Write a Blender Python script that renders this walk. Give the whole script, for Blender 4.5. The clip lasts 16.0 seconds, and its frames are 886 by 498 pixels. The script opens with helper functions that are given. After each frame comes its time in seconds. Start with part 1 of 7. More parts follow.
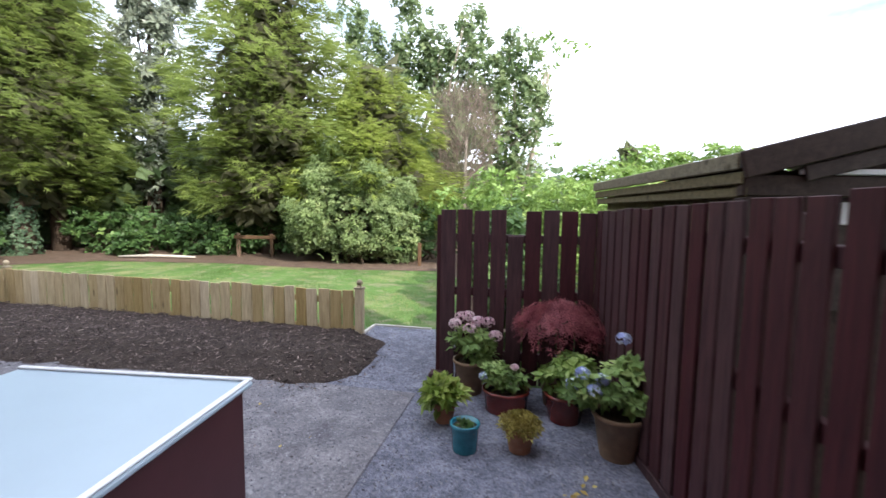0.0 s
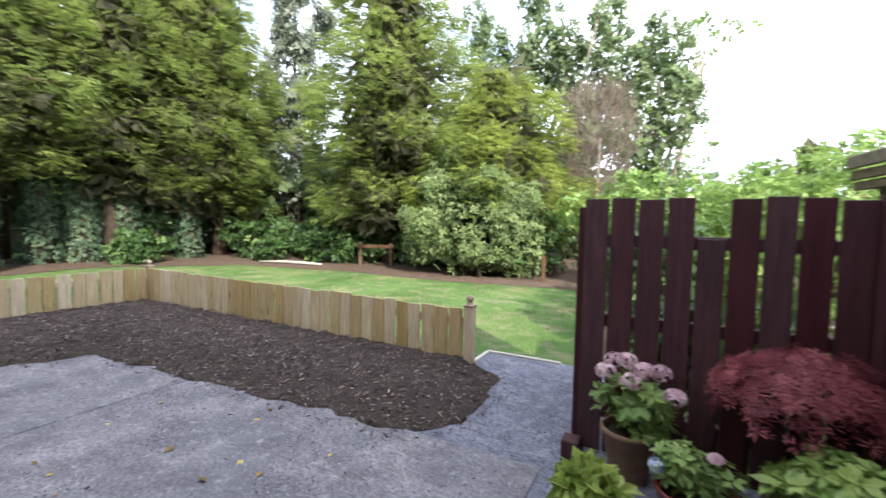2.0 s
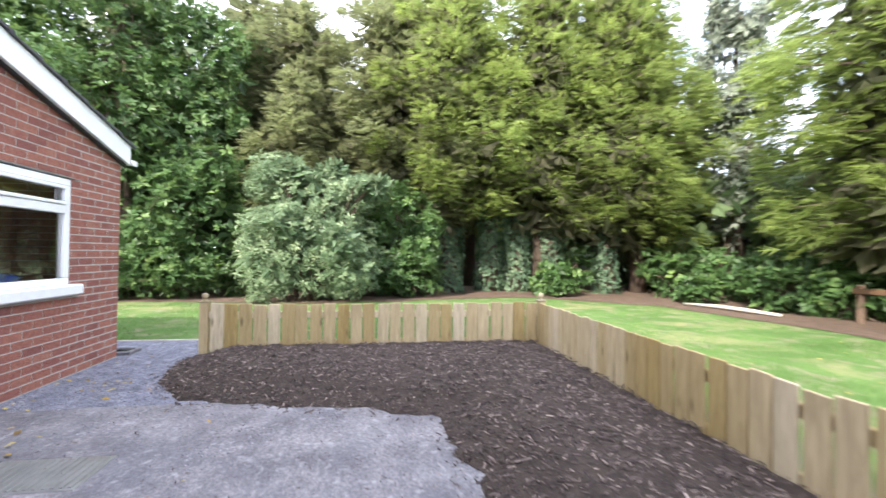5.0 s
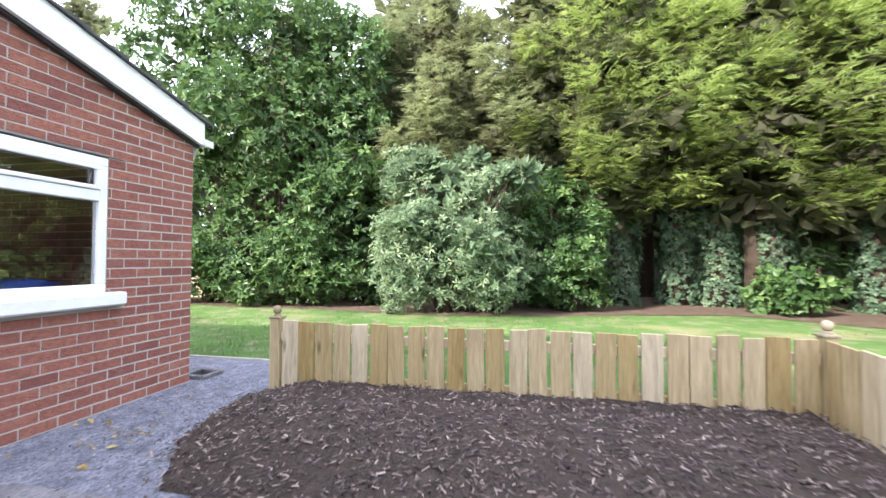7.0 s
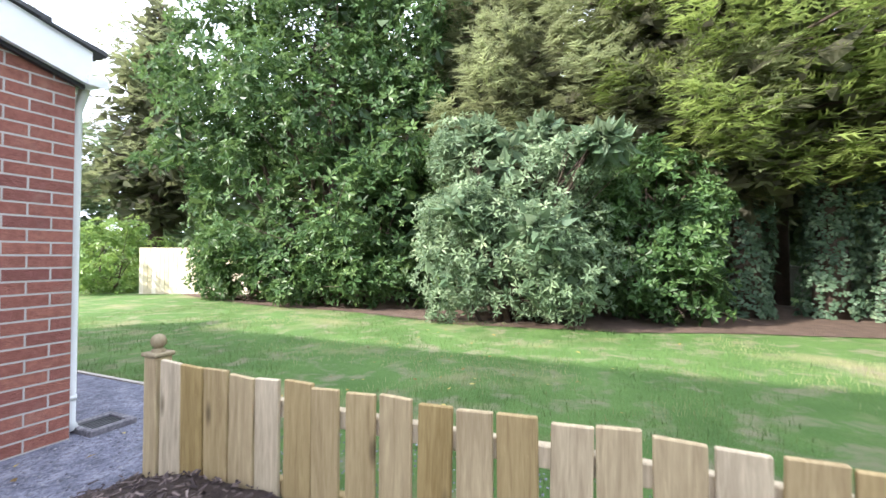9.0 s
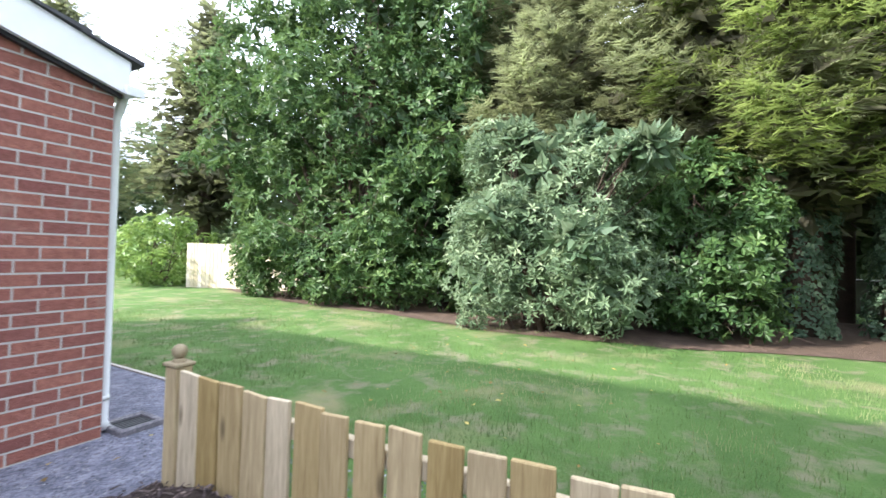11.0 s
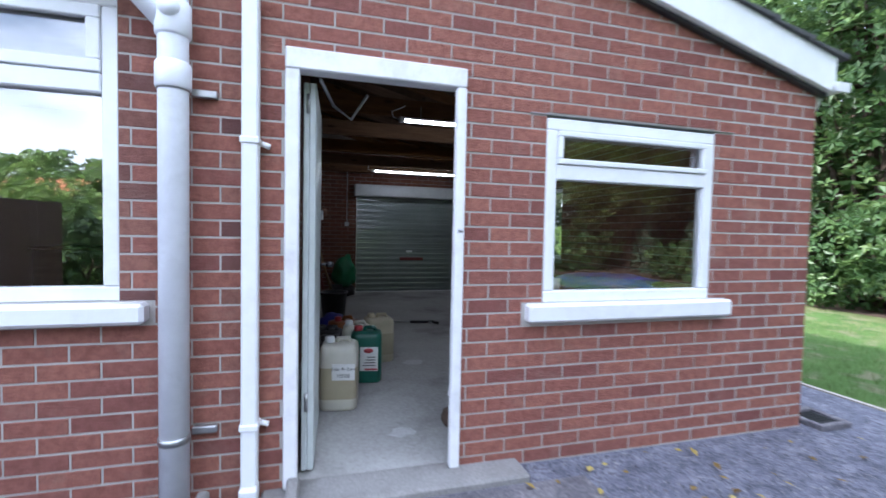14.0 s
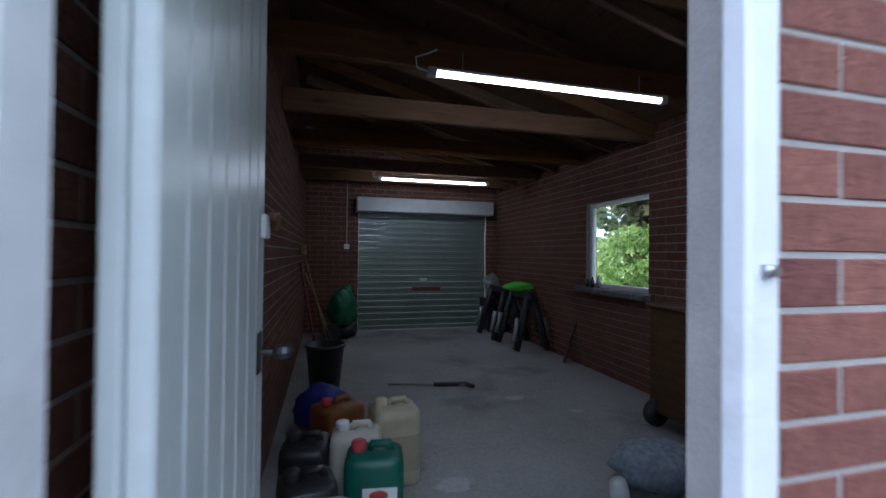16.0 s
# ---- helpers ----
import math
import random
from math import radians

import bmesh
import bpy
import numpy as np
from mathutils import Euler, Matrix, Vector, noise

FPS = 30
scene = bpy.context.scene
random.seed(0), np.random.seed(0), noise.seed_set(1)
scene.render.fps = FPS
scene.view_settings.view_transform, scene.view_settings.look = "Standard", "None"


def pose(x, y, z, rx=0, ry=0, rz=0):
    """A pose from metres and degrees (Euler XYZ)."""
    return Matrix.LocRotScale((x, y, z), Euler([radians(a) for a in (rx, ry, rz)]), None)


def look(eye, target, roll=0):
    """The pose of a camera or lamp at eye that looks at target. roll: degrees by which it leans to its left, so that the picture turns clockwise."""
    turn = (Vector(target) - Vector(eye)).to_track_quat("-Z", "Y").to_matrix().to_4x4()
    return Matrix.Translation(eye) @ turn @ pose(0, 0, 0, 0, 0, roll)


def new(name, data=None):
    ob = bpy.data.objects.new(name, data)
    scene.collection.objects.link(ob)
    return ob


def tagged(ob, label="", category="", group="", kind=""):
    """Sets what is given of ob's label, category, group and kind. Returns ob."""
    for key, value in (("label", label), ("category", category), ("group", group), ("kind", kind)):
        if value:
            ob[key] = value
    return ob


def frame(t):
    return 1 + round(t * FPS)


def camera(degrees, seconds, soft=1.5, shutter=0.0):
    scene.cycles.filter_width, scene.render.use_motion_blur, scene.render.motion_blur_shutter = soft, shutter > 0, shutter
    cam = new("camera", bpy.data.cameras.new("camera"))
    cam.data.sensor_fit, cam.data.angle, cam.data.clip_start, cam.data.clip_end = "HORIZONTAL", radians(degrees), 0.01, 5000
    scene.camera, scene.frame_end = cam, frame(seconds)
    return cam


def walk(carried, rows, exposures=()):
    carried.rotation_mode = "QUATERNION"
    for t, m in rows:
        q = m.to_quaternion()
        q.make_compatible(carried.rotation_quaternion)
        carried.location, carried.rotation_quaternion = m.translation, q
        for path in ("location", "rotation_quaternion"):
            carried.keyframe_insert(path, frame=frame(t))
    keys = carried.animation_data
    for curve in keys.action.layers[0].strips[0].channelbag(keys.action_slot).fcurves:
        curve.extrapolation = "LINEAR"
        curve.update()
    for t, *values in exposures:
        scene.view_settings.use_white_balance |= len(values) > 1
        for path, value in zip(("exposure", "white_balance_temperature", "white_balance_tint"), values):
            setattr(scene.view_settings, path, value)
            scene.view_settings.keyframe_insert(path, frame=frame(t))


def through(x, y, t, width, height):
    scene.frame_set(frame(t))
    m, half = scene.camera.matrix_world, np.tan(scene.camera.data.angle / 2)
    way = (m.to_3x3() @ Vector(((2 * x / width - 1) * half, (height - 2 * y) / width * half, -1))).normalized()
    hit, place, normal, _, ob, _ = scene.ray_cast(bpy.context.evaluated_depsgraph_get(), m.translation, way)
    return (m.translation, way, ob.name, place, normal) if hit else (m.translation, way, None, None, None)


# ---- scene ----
cam = camera(91.5, 16.0, shutter=0.5)
PATH = [
    (0, (1.309, 0.227, 1.541), (0.89, 2.174, 1.361), 0.8),
    (0.5, (1.25, 0.503, 1.551), (0.701, 2.418, 1.375), 0.7),
    (1, (1.186, 0.749, 1.527), (0.515, 2.626, 1.367), 0.9),
    (1.5, (1.096, 0.98, 1.499), (0.328, 2.82, 1.351), 1.0),
    (2, (0.969, 1.238, 1.389), (0.028, 2.998, 1.268), 1.1),
    (2.5, (0.802, 1.547, 1.303), (-0.387, 3.153, 1.229), 0.9),
    (3, (0.544, 1.956, 1.241), (-0.858, 3.382, 1.247), 1.1),
    (3.5, (0.263, 2.271, 1.223), (-1.338, 3.469, 1.25), 1.1),
    (4, (-0.09, 2.484, 1.215), (-1.856, 3.423, 1.237), 1.5),
    (4.5, (-0.441, 2.706, 1.204), (-2.333, 3.354, 1.23), 1.1),
    (5, (-0.933, 2.844, 1.206), (-2.907, 3.165, 1.23), 0.8),
    (5.2, (-1.126, 2.888, 1.19), (-3.115, 3.095, 1.217), 0.8),
    (7.5, (-3.438, 3.106, 1.11), (-5.37, 2.593, 1.163), 0.1),
    (8, (-3.94, 3.113, 1.107), (-5.845, 2.506, 1.154), 0.2),
    (8.5, (-4.386, 3.138, 1.116), (-6.268, 2.463, 1.153), 0.3),
    (9, (-4.785, 3.14, 1.13), (-6.63, 2.367, 1.161), 0.3),
    (10.2, (-5.12, 3.165, 1.18), (-6.91, 2.275, 1.205), 1.4),
    (11.5, (-4.648, 3.16, 1.24), (-6.358, 2.122, 1.256), 2.8),
    (12, (-4.328, 3.166, 1.24), (-5.839, 1.856, 1.227), 2.4),
    (12.5, (-3.94, 3.132, 1.254), (-5.22, 1.596, 1.219), 2.5),
    (13, (-3.59, 2.924, 1.244), (-4.589, 1.192, 1.188), 2.0),
    (13.5, (-3.403, 2.575, 1.25), (-4.115, 0.708, 1.166), 1.4),
    (14, (-3.281, 2.091, 1.238), (-3.817, 0.166, 1.161), 1.2),
    (14.5, (-3.26, 1.658, 1.246), (-3.745, -0.281, 1.191), 1.0),
    (15, (-3.31, 1.169, 1.275), (-3.789, -0.773, 1.251), 0.7),
    (15.5, (-3.361, 0.762, 1.266), (-3.845, -1.178, 1.266), 0.7),
    (16, (-3.422, 0.436, 1.267), (-3.942, -1.495, 1.288), 0.6),
]
EXPOSURES = [(0, 0.9, 6400, 11), (2.0, 1.02, 6450, 11), (4.0, 1.46, 6500, 12), (5.0, 1.5, 6500, 12), (8.0, 1.6, 6250, 13), (9.0, 1.45, 6200, 13), (11.5, 1.38, 6080, 12), (13.5, 1.35, 5780, 12), (14.5, 1.2, 5700, 12), (15.5, 1.08, 5650, 11), (16.0, 1.35, 5450, 11)]
walk(cam, [(t, look(eye, target, roll)) for t, eye, target, roll in PATH], EXPOSURES)


# ---- light ----
SUN_AZ, SUN_EL = 130.0, 32.0          # compass bearing from +y towards +x, height, in degrees
world = bpy.data.worlds.new("sky")
scene.world = world
world.use_nodes = True
wn, wl = world.node_tree.nodes, world.node_tree.links
sky = wn.new("ShaderNodeTexSky")
sky.sky_type, sky.sun_disc = "NISHITA", False
sky.sun_elevation, sky.sun_rotation = radians(SUN_EL), radians(SUN_AZ)
sky.air_density, sky.dust_density = 1.0, 2.0
cloud = wn.new("ShaderNodeTexNoise")
cloud.inputs["Scale"].default_value, cloud.inputs["Detail"].default_value, cloud.inputs["Roughness"].default_value = 2.2, 6.0, 0.55
cramp = wn.new("ShaderNodeValToRGB")
cramp.color_ramp.elements[0].position, cramp.color_ramp.elements[1].position = 0.30, 0.52
wtc = wn.new("ShaderNodeTexCoord")
wmap = wn.new("ShaderNodeMapping")
wmap.inputs["Scale"].default_value = (1.0, 1.0, 2.2)
wmix = wn.new("ShaderNodeMix")
wmix.data_type = "RGBA"
wmix.inputs["B"].default_value = (10.6, 11.4, 13.0, 1)
wl.new(wtc.outputs["Generated"], wmap.inputs["Vector"])
wl.new(wmap.outputs["Vector"], cloud.inputs["Vector"])
wl.new(cloud.outputs["Fac"], cramp.inputs["Fac"])
wl.new(cramp.outputs["Color"], wmix.inputs["Factor"])
wl.new(sky.outputs["Color"], wmix.inputs["A"])
wl.new(wmix.outputs["Result"], wn["Background"].inputs["Color"])
wn["Background"].inputs["Strength"].default_value = 0.15

sun = new("sun", bpy.data.lights.new("sun", "SUN"))
sun.data.energy, sun.data.angle, sun.data.color = 5.0, radians(1.0), (1.0, 0.93, 0.82)
sa, se = radians(SUN_AZ), radians(SUN_EL)
sun_from = Vector((math.sin(sa) * math.cos(se), math.cos(sa) * math.cos(se), math.sin(se)))
sun.matrix_world = look(sun_from * 40, (0, 0, 0))


# ---- materials ----
class Nodes:
    """A material with a Principled shader and short ways to add nodes."""

    def __init__(self, name):
        self.mat = bpy.data.materials.new(name)
        self.mat.use_nodes = True
        self.tree = self.mat.node_tree
        self.bsdf = self.tree.nodes["Principled BSDF"]
        self.out = self.tree.nodes["Material Output"]

    def add(self, kind, **values):
        node = self.tree.nodes.new(kind)
        for key, value in values.items():
            node.inputs[key.replace("_", " ")].default_value = value
        return node

    def link(self, a, b):
        self.tree.links.new(a, b)

    def coords(self, scale=(1, 1, 1), shift=True):
        tc = self.add("ShaderNodeTexCoord")
        mp = self.add("ShaderNodeMapping", Scale=scale)
        self.link(tc.outputs["Object"], mp.inputs["Vector"])
        if shift:
            oi = self.add("ShaderNodeObjectInfo")
            mul = self.add("ShaderNodeMath")
            mul.operation = "MULTIPLY"
            mul.inputs[1].default_value = 37.0
            self.link(oi.outputs["Random"], mul.inputs[0])
            self.link(mul.outputs[0], mp.inputs["Location"])
        return mp.outputs["Vector"]

    def noise(self, vec, scale, detail=4.0, rough=0.6, distort=0.0):
        n = self.add("ShaderNodeTexNoise", Scale=scale, Detail=detail, Roughness=rough, Distortion=distort)
        self.link(vec, n.inputs["Vector"])
        return n.outputs["Fac"]

    def ramp(self, fac, *stops):
        r = self.add("ShaderNodeValToRGB")
        while len(r.color_ramp.elements) < len(stops):
            r.color_ramp.elements.new(0.5)
        for el, (pos, col) in zip(r.color_ramp.elements, stops):
            el.position, el.color = pos, (*col, 1)
        self.link(fac, r.inputs["Fac"])
        return r.outputs["Color"]

    def math(self, op, a, b):
        m = self.add("ShaderNodeMath")
        m.operation = op
        for n, v in enumerate((a, b)):
            if isinstance(v, (int, float)):
                m.inputs[n].default_value = v
            else:
                self.link(v, m.inputs[n])
        return m.outputs[0]

    def mix(self, fac, a, b, how="MIX"):
        m = self.add("ShaderNodeMix")
        m.data_type, m.blend_type = "RGBA", how
        for key, v in (("Factor", fac), ("A", a), ("B", b)):
            if isinstance(v, (int, float)):
                m.inputs[key].default_value = v
            elif isinstance(v, tuple):
                m.inputs[key].default_value = (*v, 1)
            else:
                self.link(v, m.inputs[key])
        return m.outputs["Result"]

    def bump(self, height, strength=0.4, distance=0.01):
        b = self.add("ShaderNodeBump", Strength=strength, Distance=distance)
        self.link(height, b.inputs["Height"])
        self.link(b.outputs["Normal"], self.bsdf.inputs["Normal"])

    def random(self):
        return self.add("ShaderNodeObjectInfo").outputs["Random"]

    def tone(self):
        a = self.add("ShaderNodeAttribute")
        a.attribute_name = "tone"
        return a.outputs["Fac"]

    def base(self, col, rough=0.7, metal=0.0, spec=0.5):
        if isinstance(col, tuple):
            self.bsdf.inputs["Base Color"].default_value = (*col, 1)
        else:
            self.link(col, self.bsdf.inputs["Base Color"])
        if isinstance(rough, (int, float)):
            self.bsdf.inputs["Roughness"].default_value = rough
        else:
            self.link(rough, self.bsdf.inputs["Roughness"])
        self.bsdf.inputs["Metallic"].default_value = metal
        self.bsdf.inputs["Specular IOR Level"].default_value = spec


def plain(name, col, rough=0.5, metal=0.0, vary=0.12, scale=9.0, bump=0.05, spec=0.5, dirt=None, dirt_amount=0.3):
    """Painted, moulded or metal surface with soft mottling, fine grain and some dirt."""
    m = Nodes(name)
    v = m.coords()
    n = m.noise(v, scale, 5)
    lo, hi = tuple(c * (1 - vary) for c in col), tuple(min(1, c * (1 + vary)) for c in col)
    c = m.ramp(n, (0.3, lo), (0.7, hi))
    if dirt:
        d = m.noise(v, scale * 0.35, 6, 0.7, 0.4)
        f = m.ramp(d, (0.52, (0, 0, 0)), (0.78, (dirt_amount,) * 3))
        c = m.mix(f, c, dirt)
    m.base(c, rough, metal, spec)
    if bump:
        m.bump(m.noise(v, scale * 12, 3), bump, 0.004)
    return m.mat


def timber(name, dark, light, rough=0.75, axis="z", knots=True, bump=0.5, vary=0.35, spec=0.3):
    """Sawn wood: grain along one axis, tone different from board to board, knots."""
    m = Nodes(name)
    s = {"x": (1.2, 14, 14), "y": (14, 1.2, 14), "z": (14, 14, 1.2)}[axis]
    v = m.coords(s)
    g = m.noise(v, 2.2, 6, 0.62, 0.6)
    fine = m.noise(v, 9.0, 4, 0.6)
    c = m.ramp(m.math("ADD", m.math("MULTIPLY", g, 0.7), m.math("MULTIPLY", fine, 0.3)), (0.34, dark), (0.66, light))
    r = m.math("ADD", m.math("MULTIPLY", m.random(), vary), 1 - vary / 2)
    hsv = m.add("ShaderNodeHueSaturation")
    m.link(c, hsv.inputs["Color"])
    m.link(r, hsv.inputs["Value"])
    m.link(m.math("ADD", m.math("MULTIPLY", m.random(), -0.5), 1.2), hsv.inputs["Saturation"])
    c = hsv.outputs["Color"]
    if knots:
        k = m.add("ShaderNodeTexVoronoi", Scale=1.0)
        m.link(m.coords({"x": (2.2, 7, 7), "y": (7, 2.2, 7), "z": (7, 7, 2.2)}[axis]), k.inputs["Vector"])
        c = m.mix(m.ramp(k.outputs["Distance"], (0.05, (0.85,) * 3), (0.16, (0, 0, 0))), c, tuple(d * 0.4 for d in dark))
    m.base(c, rough, 0, spec)
    m.bump(g, bump, 0.004)
    return m.mat


def brickmat(name, a, b, c3):
    m = Nodes(name)
    v = m.coords((1, 1, 1))
    t = m.math("FRACT", m.math("ADD", m.tone(), m.random()), 0)
    c = m.ramp(t, (0.0, a), (0.5, b), (1.0, c3))
    n = m.noise(v, 28, 6, 0.7)
    c = m.mix(m.ramp(n, (0.35, (0.55,) * 3), (0.62, (0, 0, 0))), c, tuple(x * 0.55 for x in a))
    pale = m.noise(v, 4.0, 5, 0.65)
    c = m.mix(m.ramp(pale, (0.55, (0, 0, 0)), (0.8, (0.25,) * 3)), c, (0.42, 0.33, 0.27))
    m.base(c, 0.88, 0, 0.25)
    m.bump(m.noise(m.coords((16, 16, 48)), 2.0, 7, 0.72, 0.5), 1.0, 0.012)
    return m.mat


def ground_mat(name, stops, scale=6.0, fine=90.0, bump=0.6, dist=0.01, rough=0.9, patches=None):
    """Loose or rough ground: three scales of noise. patches: (colour, scale, from, to)."""
    m = Nodes(name)
    v = m.coords(shift=False)
    f = m.math("ADD", m.math("MULTIPLY", m.noise(v, scale, 6, 0.65), 0.5), m.math("MULTIPLY", m.noise(v, fine, 4, 0.7), 0.5))
    c = m.ramp(f, *stops)
    for col, sc, lo, hi, amount in patches or ():
        c = m.mix(m.ramp(m.noise(v, sc, 5, 0.6, 0.3), (lo, (0, 0, 0)), (hi, (amount,) * 3)), c, col)
    m.base(c, rough, 0, 0.25)
    m.bump(m.noise(v, fine, 5, 0.7), bump, dist)
    return m.mat


def leafmat(name, dark, mid, light, gloss=0.45, through=0.25, spec=0.35):
    """Foliage: tone from leaf to leaf, light passing through the blade."""
    m = Nodes(name)
    v = m.coords()
    t = m.math("ADD", m.tone(), m.math("MULTIPLY", m.math("SUBTRACT", m.noise(v, 0.9, 3), 0.5), 0.5))
    c = m.ramp(t, (0.05, dark), (0.5, mid), (0.95, light))
    m.base(c, gloss, 0, spec)
    tr = m.add("ShaderNodeBsdfTranslucent")
    m.link(m.mix(0.5, c, tuple(min(1, x * 1.5) for x in light)), tr.inputs["Color"])
    ms = m.add("ShaderNodeMixShader", Fac=through)
    m.link(m.bsdf.outputs[0], ms.inputs[1])
    m.link(tr.outputs[0], ms.inputs[2])
    m.link(ms.outputs[0], m.out.inputs["Surface"])
    return m.mat


def glassmat(name, tint=(1, 1, 1)):
    m = Nodes(name)
    m.base(tint, 0.0)
    m.bsdf.inputs["Transmission Weight"].default_value = 1.0
    m.bsdf.inputs["IOR"].default_value = 1.5
    return m.mat


def glow(name, col, strength):
    m = Nodes(name)
    m.bsdf.inputs["Emission Color"].default_value = (*col, 1)
    m.bsdf.inputs["Emission Strength"].default_value = strength
    m.base((0.8, 0.8, 0.8), 0.4)
    return m.mat


BRICK = brickmat("red_brick", (0.311, 0.122, 0.095), (0.379, 0.157, 0.117), (0.243, 0.095, 0.083))
BRICK_OLD = brickmat("old_brick", (0.263, 0.115, 0.093), (0.347, 0.160, 0.118), (0.137, 0.067, 0.064))
# BRICK_IN and MORTAR_IN: outer brick and mortar darkened, garage dimness in the colour
BRICK_IN = brickmat("dimmed_inner_brick", (0.187, 0.076, 0.051), (0.230, 0.102, 0.068), (0.153, 0.064, 0.047))
MORTAR = ground_mat("mortar", ((0.3, (0.35, 0.325, 0.305)), (0.7, (0.52, 0.49, 0.465))), 5, 160, 0.5, 0.004)
MORTAR_IN = ground_mat("dimmed_inner_mortar", ((0.3, (0.26, 0.22, 0.20)), (0.7, (0.36, 0.32, 0.29))), 5, 160, 0.5, 0.004)
UPVC = plain("white_plastic", (0.80, 0.81, 0.83), 0.35, vary=0.03, bump=0.02, dirt=(0.45, 0.42, 0.38), dirt_amount=0.25)
GREY_PIPE = plain("grey_white_plastic", (0.835, 0.856, 0.920), 0.4, vary=0.06, bump=0.03, dirt=(0.374, 0.364, 0.353), dirt_amount=0.35)
PAINT = plain("white_gloss_paint", (0.80, 0.80, 0.82), 0.4, vary=0.05, bump=0.15, dirt=(0.30, 0.26, 0.22), dirt_amount=0.45)
DOOR_PAINT = plain("pale_grey_paint", (0.56, 0.60, 0.60), 0.35, vary=0.07, bump=0.1, dirt=(0.35, 0.33, 0.3), dirt_amount=0.3)
BARGE = plain("white_fascia", (0.80, 0.81, 0.82), 0.4, vary=0.03, bump=0.02)
PICKET = timber("new_softwood", (0.290, 0.211, 0.107), (0.514, 0.399, 0.221), 0.8, "z", vary=0.45)
PICKET_CAP = timber("turned_softwood", (0.25, 0.20, 0.13), (0.36, 0.30, 0.20), 0.75, "z", knots=False)
BROWN = timber("brown_stained_wood", (0.029, 0.009, 0.012), (0.074, 0.024, 0.028), 0.65, "z", knots=False, vary=0.3)
BROWN_OLD = timber("weathered_brown_wood", (0.050, 0.032, 0.024), (0.115, 0.076, 0.055), 0.75, "z", knots=False, vary=0.25)
SHED_WOOD = timber("weathered_boards", (0.084, 0.067, 0.036), (0.196, 0.161, 0.091), 0.8, "y", vary=0.4)
SHED_DARK = timber("dark_shed_trim", (0.03, 0.018, 0.016), (0.07, 0.045, 0.04), 0.7, "x", knots=False)
JOIST = timber("roof_timber", (0.099, 0.046, 0.019), (0.186, 0.093, 0.040), 0.8, "x")
BOARDS = timber("roof_boarding", (0.075, 0.041, 0.022), (0.128, 0.075, 0.041), 0.85, "y")
EDGING = timber("grey_timber_edging", (0.33, 0.30, 0.26), (0.55, 0.52, 0.47), 0.8, "x", knots=False)
CONCRETE = ground_mat("yard_concrete", ((0.36, (0.078, 0.072, 0.085)), (0.5, (0.163, 0.153, 0.169)), (0.64, (0.309, 0.292, 0.302))), 3.0, 42, 0.9, 0.012, 0.8,
                      [((0.11, 0.112, 0.135), 0.9, 0.45, 0.70, 0.65), ((0.34, 0.335, 0.345), 14.0, 0.56, 0.70, 0.6), ((0.12, 0.115, 0.11), 26.0, 0.62, 0.72, 0.7)])
GRAVEL = ground_mat("blue_grey_gravel", ((0.36, (0.083, 0.085, 0.115)), (0.5, (0.199, 0.203, 0.261)), (0.64, (0.348, 0.352, 0.418))), 7, 75, 1.0, 0.02, 0.85,
                   [((0.09, 0.09, 0.118), 38.0, 0.52, 0.62, 0.75), ((0.32, 0.315, 0.35), 55.0, 0.58, 0.66, 0.6)])
STEP = ground_mat("pale_step_concrete", ((0.3, (0.170, 0.162, 0.157)), (0.55, (0.289, 0.276, 0.272)), (0.75, (0.408, 0.391, 0.383))), 4, 60, 0.7, 0.008, 0.85,
                  [((0.14, 0.13, 0.12), 3.0, 0.55, 0.72, 0.6)])
FLOOR_IN = ground_mat("garage_concrete", ((0.3, (0.250, 0.237, 0.225)), (0.6, (0.413, 0.406, 0.394)), (0.75, (0.525, 0.512, 0.500))), 1.3, 40, 0.25, 0.004, 0.7,
                      [((0.10, 0.095, 0.09), 1.1, 0.52, 0.74, 0.75)])
MULCH = ground_mat("bark_bed", ((0.3, (0.030, 0.022, 0.019)), (0.6, (0.085, 0.063, 0.053)), (0.8, (0.150, 0.115, 0.095))), 9, 80, 1.0, 0.03, 0.9)
SOIL = ground_mat("leafy_soil", ((0.3, (0.066, 0.045, 0.035)), (0.55, (0.143, 0.099, 0.075)), (0.75, (0.242, 0.182, 0.138))), 4, 60, 1.0, 0.03, 0.9)
LAWN = ground_mat("lawn", ((0.3, (0.050, 0.104, 0.026)), (0.5, (0.096, 0.180, 0.045)), (0.7, (0.165, 0.262, 0.078))), 1.2, 70, 1.0, 0.03, 0.9,
                  [((0.31, 0.275, 0.15), 0.8, 0.53, 0.69, 0.75), ((0.27, 0.235, 0.16), 2.6, 0.51, 0.66, 0.7)])
TILE = ground_mat("roof_tile", ((0.3, (0.05, 0.05, 0.055)), (0.6, (0.10, 0.10, 0.105)), (0.8, (0.16, 0.16, 0.155))), 6, 80, 0.7, 0.006, 0.85)
ORANGE_TILE = plain("orange_roof_tile", (0.55, 0.20, 0.09), 0.8, vary=0.2)
BARK = ground_mat("tree_bark", ((0.3, (0.05, 0.036, 0.028)), (0.6, (0.11, 0.08, 0.06)), (0.8, (0.18, 0.14, 0.11))), 5, 40, 1.0, 0.03, 0.9)
PALE_BARK = ground_mat("pale_bark", ((0.3, (0.16, 0.14, 0.11)), (0.7, (0.34, 0.30, 0.25))), 5, 40, 0.8, 0.02, 0.9)
GLASS = glassmat("window_glass")
GLASS.node_tree.nodes["Principled BSDF"].inputs["IOR"].default_value = 1.9
